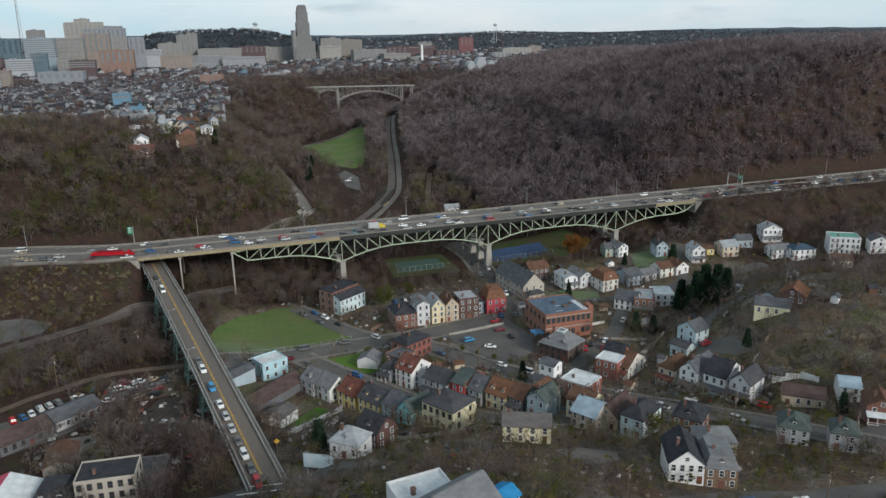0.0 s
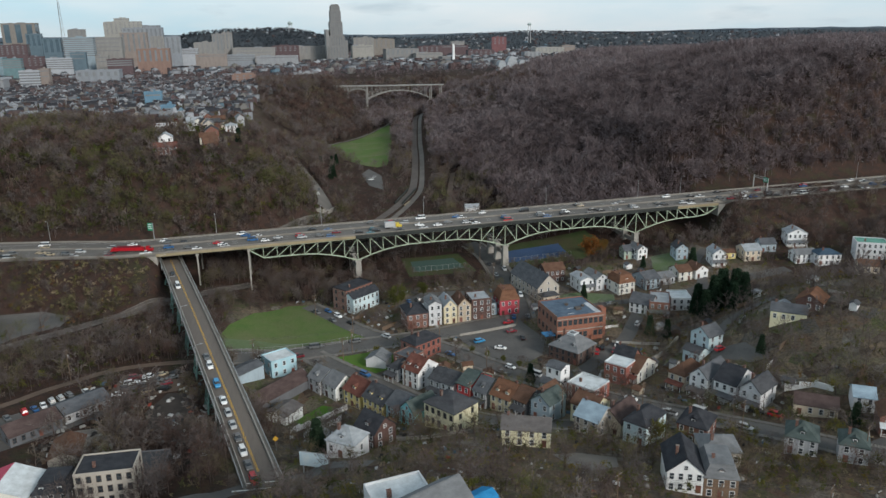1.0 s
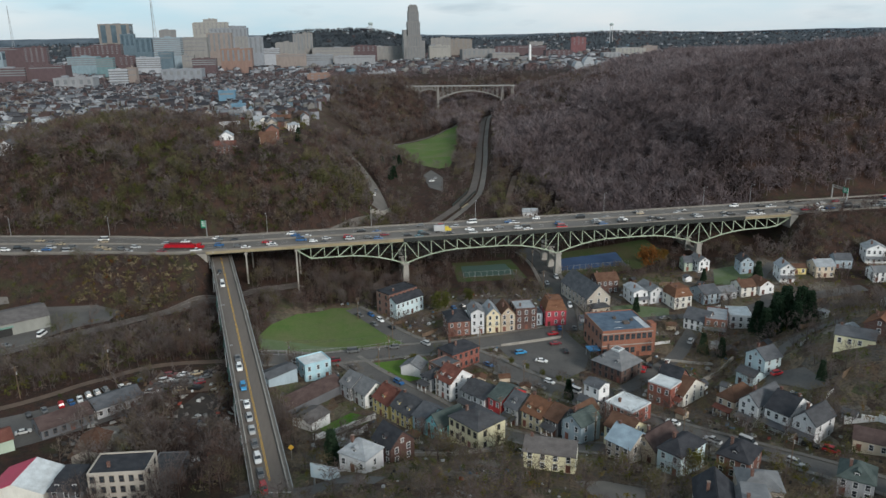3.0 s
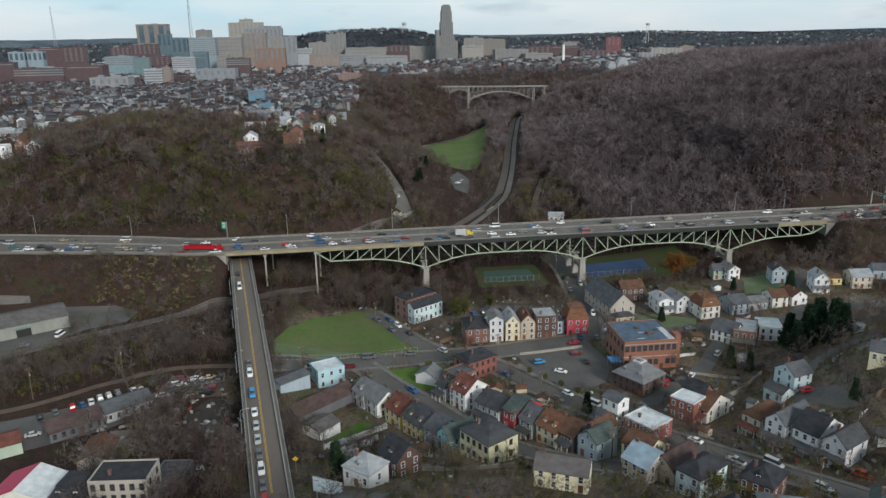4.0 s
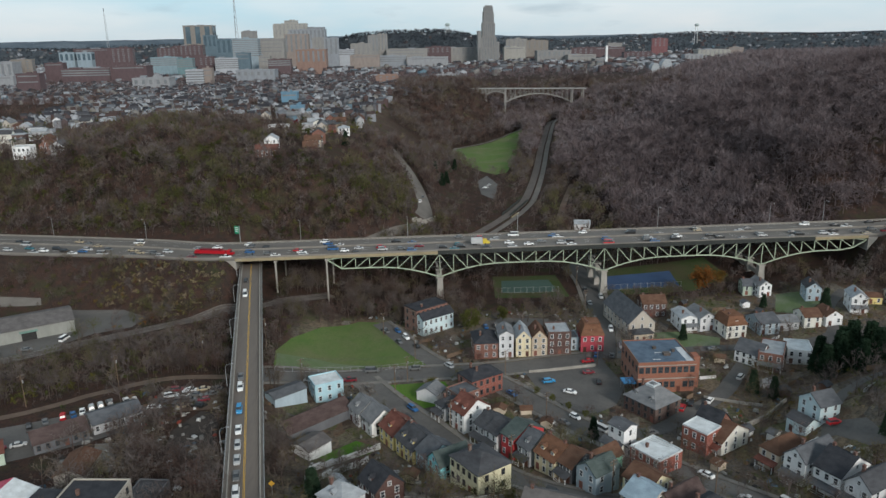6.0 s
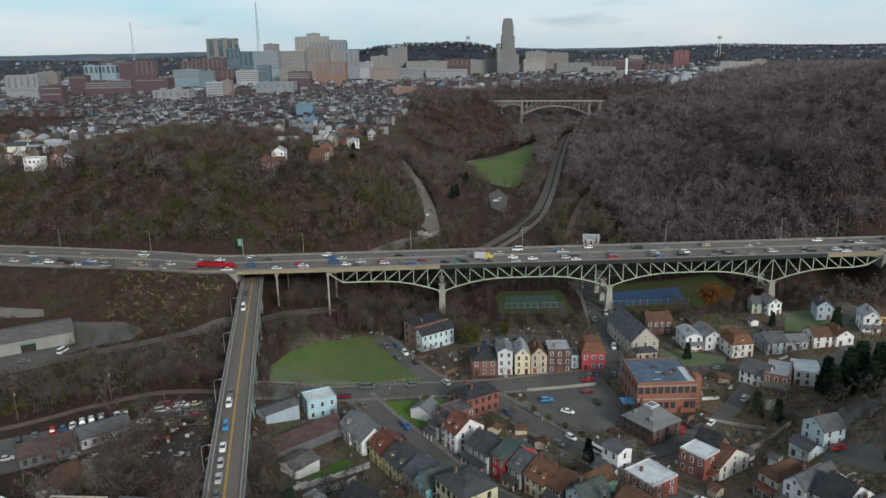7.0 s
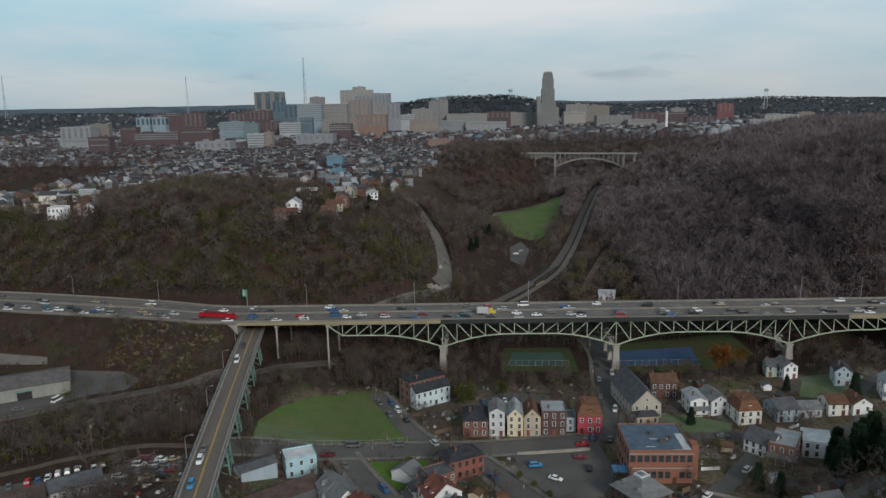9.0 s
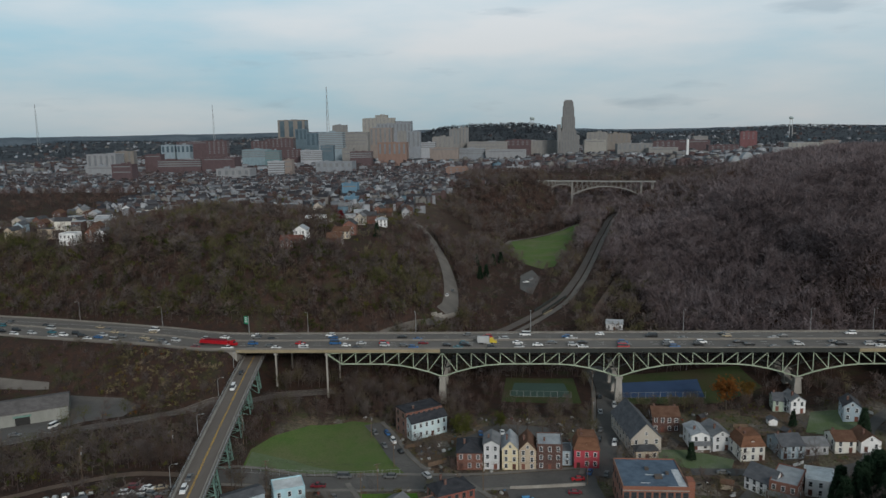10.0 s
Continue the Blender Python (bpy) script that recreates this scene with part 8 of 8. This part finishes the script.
for s in (28, 66, 104, 142, 178):
    x, y = ramp_xy(s, -5.9)
    if RL is None:
        RL = street_lamp(x, y, ramp_z(s) + 0.9, 10, 7.5, 1.8, "grey lamp post on the ramp parapet")
        RL["group"] = "ramp lamps"
    else:
        copy_thing(RL, pose(x, y, ramp_z(s) + 0.9, 0, 0, 10))

M_SIGN = surface("sign_green", (0.01, 0.22, 0.12), (0.01, 0.19, 0.10), 0.5, 3, 0.4)
M_SIGNW = surface("sign_white", (0.7, 0.7, 0.7), (0.62, 0.62, 0.62), 0.5, 3, 0.5)
# sign gantry over the eastern parkway
gt = tagged(at(new("sign_gantry"), 305, 0, deck_z(305)), "grey sign gantry with a green direction sign", "gantry")
for y in (road_near(305) + 15.0, road_far(305) + 0.6):
    bm = bmesh.new()
    beam(bm, (0, y, -1), (0, y, 8.2), 0.5)
    part("post", bm, M_GALV, gt)
for z in (7.0, 8.2):
    bm = bmesh.new()
    beam(bm, (0, road_near(305) + 14.8, z), (0, road_far(305) + 0.8, z), 0.3)
    part("chord", bm, M_GALV, gt)
bm = bmesh.new()
for k in range(8):
    y0 = road_near(305) + 15 + 13.0 * k / 8
    beam(bm, (0, y0, 7.0 if k % 2 else 8.2), (0, y0 + 13.0 / 8, 8.2 if k % 2 else 7.0), 0.14)
part("lacing", bm, M_GALV, gt)
sg = part("sign_panel", boxed(-0.45, -0.3, road_near(305) + 14.4, road_near(305) + 18.6, 5.6, 8.6), M_SIGN, gt, "green direction sign")
for z in (7.7, 7.0, 6.3):
    part("text_bar", boxed(-0.47, -0.455, road_near(305) + 15.0, road_near(305) + 18.0, z, z + 0.35), M_SIGNW, sg)
# green roadside sign on the western verge
gs = tagged(at(new("road_sign"), -45.5, road_far(-45.5) + 1.0, deck_z(-45) - 0.5, -20), "green parkway sign on a tall steel post", "sign")
bm = bmesh.new()
beam(bm, (0.9, 0, -0.6), (0.9, 0, 9.5), 0.35)
part("post", bm, M_GALV, gs)
sp = part("sign_panel", boxed(-1.9, 0.75, -0.15, -0.02, 5.4, 9.4), M_SIGN, gs, "green sign panel")
for z in (8.4, 7.4, 6.4):
    part("text_bar", boxed(-1.5, 0.3, -0.17, -0.155, z, z + 0.4), M_SIGNW, sp)
# billboard by the foot of the ramp
bb = tagged(at(new("billboard"), 13.4, 172.0, gz(15, 170), -28), "pale blue billboard on steel legs by the ramp", "billboard")
for px in (0.8, 4.0, 7.2):
    part("leg", boxed(px - 0.15, px + 0.15, -0.15, 0.15, -1.5, 3.2), M_GALV, bb)
part("panel", boxed(0, 8.0, -0.25, -0.16, 1.8, 5.6), surface("poster_blue", (0.45, 0.58, 0.66), (0.6, 0.66, 0.68), 0.3, 2, 0.6), bb)
part("border", boxed(-0.15, 8.15, -0.14, 0.02, 1.65, 5.75), M_GALV, bb)
# traffic sign and painted stop lines at the foot
ts = tagged(at(new("warning_sign"), 7.6, 186.5, ramp_z(8) + 0.2, 0), "yellow diamond warning sign by the ramp", "sign")
part("post", boxed(-0.05, 0.05, -0.05, 0.05, -1.5, 2.6), M_GALV, ts)
bm = bmesh.new()
solid(bm, [(0.85 * math.cos(a), -0.08, 2.2 + 0.85 * math.sin(a)) for a in (0, 1.571, 3.142, 4.712)] + [(0.85 * math.cos(a), -0.06, 2.2 + 0.85 * math.sin(a)) for a in (0, 1.571, 3.142, 4.712)])
part("plate", bm, M_YEL, ts)


def pole(x, y, h=11.0, rot=0.0):
    t = tagged(at(new("utility_pole"), x, y, gz(x, y), rot), "weathered wooden utility pole with a crossarm", "utility pole", "utility poles")
    bm = bmesh.new()
    tube(bm, [(0, 0, -0.5), (0, 0, h)], [0.17, 0.11], 7)
    part("pole", bm, M_WOOD, t)
    for z in (h - 0.6, h - 1.6):
        part("crossarm", boxed(-1.2, 1.2, -0.07, 0.07, z, z + 0.14), M_WOOD, t)
    for px in (-1.05, -0.5, 0.5, 1.05):
        part("insulator", boxed(px - 0.05, px + 0.05, -0.05, 0.05, h - 0.45, h - 0.25), M_GALV, t)
    bm = bmesh.new()
    tube(bm, [(0.35, 0, h - 3.2), (0.35, 0, h - 2.2)], [0.22, 0.22], 8)
    part("transformer", bm, M_GALV, t)
    return t


M_WIRE = surface("cable", (0.02, 0.02, 0.02), (0.03, 0.03, 0.03), 1, 5, 0.6)


def wires(a, b, h, sag=0.7):
    for o in (-1.05, 0.0, 1.05):
        bm = bmesh.new()
        d = Vector((b[0] - a[0], b[1] - a[1])).normalized()
        n = Vector((d.y, -d.x)) * o
        za, zb = gz(*a) + h - 0.25, gz(*b) + h - 0.25
        pts = [(a[0] + (b[0] - a[0]) * u + n.x, a[1] + (b[1] - a[1]) * u + n.y, za + (zb - za) * u - sag * 4 * u * (1 - u)) for u in np.linspace(0, 1, 9)]
        tube(bm, pts, [0.025] * 9, 3)
        tagged(new("cable", mesh_of("cable", bm, M_WIRE)), "black overhead cable between utility poles", "cable", "overhead cables")


for nm, o, step in (("avenue", 5.6, 30), ("block_street", -5.2, 32), ("main_road", 6.6, 36), ("upper_street", 5.0, 26), ("side_street", 4.6, 30), ("bridge_street", -6.4, 34)):
    pts = offset(LINES[nm], o)
    acc, last, prevp = step * 0.6, None, pts[0]
    for p in pts:
        acc += math.hypot(p[0] - prevp[0], p[1] - prevp[1])
        prevp = p
        if acc >= step:
            acc = 0
            pole(p[0], p[1], 10.5, 30)
            if last:
                wires(last, p, 10.5)
            last = p
for x, y in ((-36, 283), (-62, 268), (-88, 255), (-16, 300)):
    pole(x, y, 12, 60)


def wall_run(name, pts, h, w, mat, label, category, sink=1.0):
    bm = bmesh.new()
    for a, b in zip(pts, pts[1:]):
        n = max(1, int(math.hypot(b[0] - a[0], b[1] - a[1]) / 4))
        for k in range(n):
            p = (a[0] + (b[0] - a[0]) * k / n, a[1] + (b[1] - a[1]) * k / n)
            q = (a[0] + (b[0] - a[0]) * (k + 1) / n, a[1] + (b[1] - a[1]) * (k + 1) / n)
            zp = (gz(*p) + gz(*q)) / 2
            beam(bm, (*p, zp + (h - sink) / 2), (*q, zp + (h - sink) / 2), w, h + sink)
    return tagged(new(name, mesh_of(name, bm, mat)), label, category)


wall_run("retaining_wall", [(146, 232), (158, 238), (168, 246)], 1.6, 0.4, M_CONC, "concrete retaining wall below the slope", "wall")
wall_run("garden_wall", [(169, 185), (177, 181), (180, 176)], 2.0, 0.3, wall_of("white"), "white garden wall on the slope", "wall")
wall_run("retaining_wall", [(143, 254), (160, 246)], 1.0, 0.4, M_CONC, "pale concrete wall behind the school", "wall")
wall_run("yard_wall", [(86, 280), (100, 281.5), (112, 283)], 1.2, 0.3, M_CONC, "low concrete wall along the car park", "wall")
wall_run("retaining_wall", [(42, 443), (50, 452), (56, 470)], 2.2, 0.6, M_CONC, "concrete retaining wall below the hill road", "wall", 4)
wall_run("block_wall", [(12, 214), (22, 222), (32, 230)], 1.9, 0.3, M_TRIM, "pale block wall between back yards", "wall")
wall_run("block_wall", [(16, 207), (29, 220)], 1.9, 0.3, M_TRIM, "pale block wall between back yards", "wall")
wall_run("low_wall", [(34, 186), (50, 184), (66, 188)], 1.2, 0.3, M_CONC, "low pale wall along a bank", "wall")


def fence(pts, h, label):
    t = tagged(at(new("fence"), 0, 0, 0), label, "fence")
    for a, b in zip(pts, pts[1:]):
        n = max(1, int(math.hypot(b[0] - a[0], b[1] - a[1]) / 3))
        for k in range(n + 1):
            x, y = a[0] + (b[0] - a[0]) * k / n, a[1] + (b[1] - a[1]) * k / n
            part("post", boxed(x - 0.06, x + 0.06, y - 0.06, y + 0.06, gz(x, y) - 0.3, gz(x, y) + h), M_GALV, t)
        for z in (0.3, h - 0.1):
            bm = bmesh.new()
            beam(bm, (*a, gz(*a) + z), (*b, gz(*b) + z), 0.06)
            part("rail", bm, M_GALV, t)
    return t


fence([(-9, 279), (12, 287.6), (30, 287.6), (46, 290)], 2.2, "grey chain-link fence along the sports field")
fence([(86, 371), (114, 369)], 3.0, "tall grey fence round the tennis court")
fence([(134, 365), (172, 361)], 3.0, "tall grey fence round the ball court")


# ---- clutter of the back yards ----
M_JUNK = tint_mat("yard_junk", [(0.0, (0.34, 0.335, 0.32)), (0.22, (0.05, 0.047, 0.045)), (0.45, (0.15, 0.105, 0.075)), (0.66, (0.20, 0.195, 0.19)), (0.82, (0.52, 0.53, 0.54)), (0.92, (0.09, 0.14, 0.19)), (0.965, (0.24, 0.06, 0.045))], 0.85, trans=-1, wob=0.25, scale=0.8)


def junk(name, seed, n, region, lo, hi, label, slack=-0.8):
    """Small loose boards, blocks, bins and crates strewn over yards."""
    rng = np.random.default_rng(seed)
    x, y = rng.uniform(region[0], region[1], n), rng.uniform(region[2], region[3], n)
    ok = clear(x, y, slack)
    V, F, T = [], [], []
    for a, b in zip(x[ok], y[ok]):
        w, d, h = rng.uniform(lo, hi), rng.uniform(lo, hi) * 0.6, rng.uniform(0.15, 0.9)
        r = rng.choice((-0.99, 0.58, 0.2)) + rng.normal() * 0.25
        c, s_ = math.cos(r), math.sin(r)
        g, ti, n0, k = gz(a, b), rng.random(), len(V), rng.uniform(0.6, 1.0)
        P = [(px * c - py * s_, px * s_ + py * c) for px, py in ((-w, -d), (w, -d), (w, d), (-w, d))]
        V += [(a + px, b + py, g - 0.3) for px, py in P] + [(a + px * k, b + py * k, g + h) for px, py in P]
        T += [ti] * 8
        F += [(n0 + 4, n0 + 5, n0 + 6), (n0 + 4, n0 + 6, n0 + 7)]
        for i in range(4):
            j = (i + 1) % 4
            F += [(n0 + i, n0 + j, n0 + 4 + j), (n0 + i, n0 + 4 + j, n0 + 4 + i)]
    tagged(new(name, from_arrays(name, V, F, M_JUNK, T)), label, "clutter", kind="stuff")


junk("yard_clutter", 61, 1900, (12, 168, 186, 345), 0.25, 1.0, "boards, bins and crates strewn over back yards", 0.3)
junk("salvage_clutter", 62, 420, (-62, -4, 190, 262), 0.3, 1.4, "scrap, beams and wreckage below the ramp bridge", -2.2)
junk("bank_clutter", 63, 260, (20, 190, 118, 184), 0.2, 0.7, "stones and boards on the near bank")


ry = random.Random(23)
spots = []
while len(spots) < 54:
    x, y = ry.uniform(16, 232), ry.uniform(188, 338)
    if clear(np.array([x]), np.array([y]), 0.9)[0] and all(math.hypot(x - a, y - b) > 6 for a, b in spots):
        spots.append((x, y))
SHEDS = (("white", "slate", "small white yard shed with a dark roof"), ("beige", "brown", "small beige yard shed with a brown roof"), ("palegrey", "palegrey", "small grey metal yard shed"), ("brown", "dark", "small brown wooden yard shed"))
for k, (x, y) in enumerate(spots[:26]):
    wl_, rf_, lb_ = SHEDS[k % 4]
    house(x - 1.3, y - 1.2, ry.choice((G, 33, 0, -20)), ry.uniform(2.4, 4.0), ry.uniform(2.4, 3.4), ry.uniform(1.9, 2.4), ry.choice(("front", "side")), 0.8, wl_, rf_, lb_, wins=False, chim=0, category="shed", name="yard_shed", drop=1.0)
for k, (x, y) in enumerate(spots[26:]):
    a = radians(ry.choice((G, 33, 33, G, 5)))
    ln = ry.uniform(3.5, 8)
    p, q = (x - math.cos(a) * ln / 2, y - math.sin(a) * ln / 2), (x + math.cos(a) * ln / 2, y + math.sin(a) * ln / 2)
    kind = k % 3
    wall_run("garden_wall" if kind == 0 else "yard_fence", [p, q], (0.9, 1.7, 1.2)[kind], (0.3, 0.12, 0.1)[kind], (M_CONC, M_WOOD, M_TRIM)[kind], ("low concrete garden wall", "weathered wooden yard fence", "white painted yard fence")[kind], ("wall", "fence", "fence")[kind], 0.4)
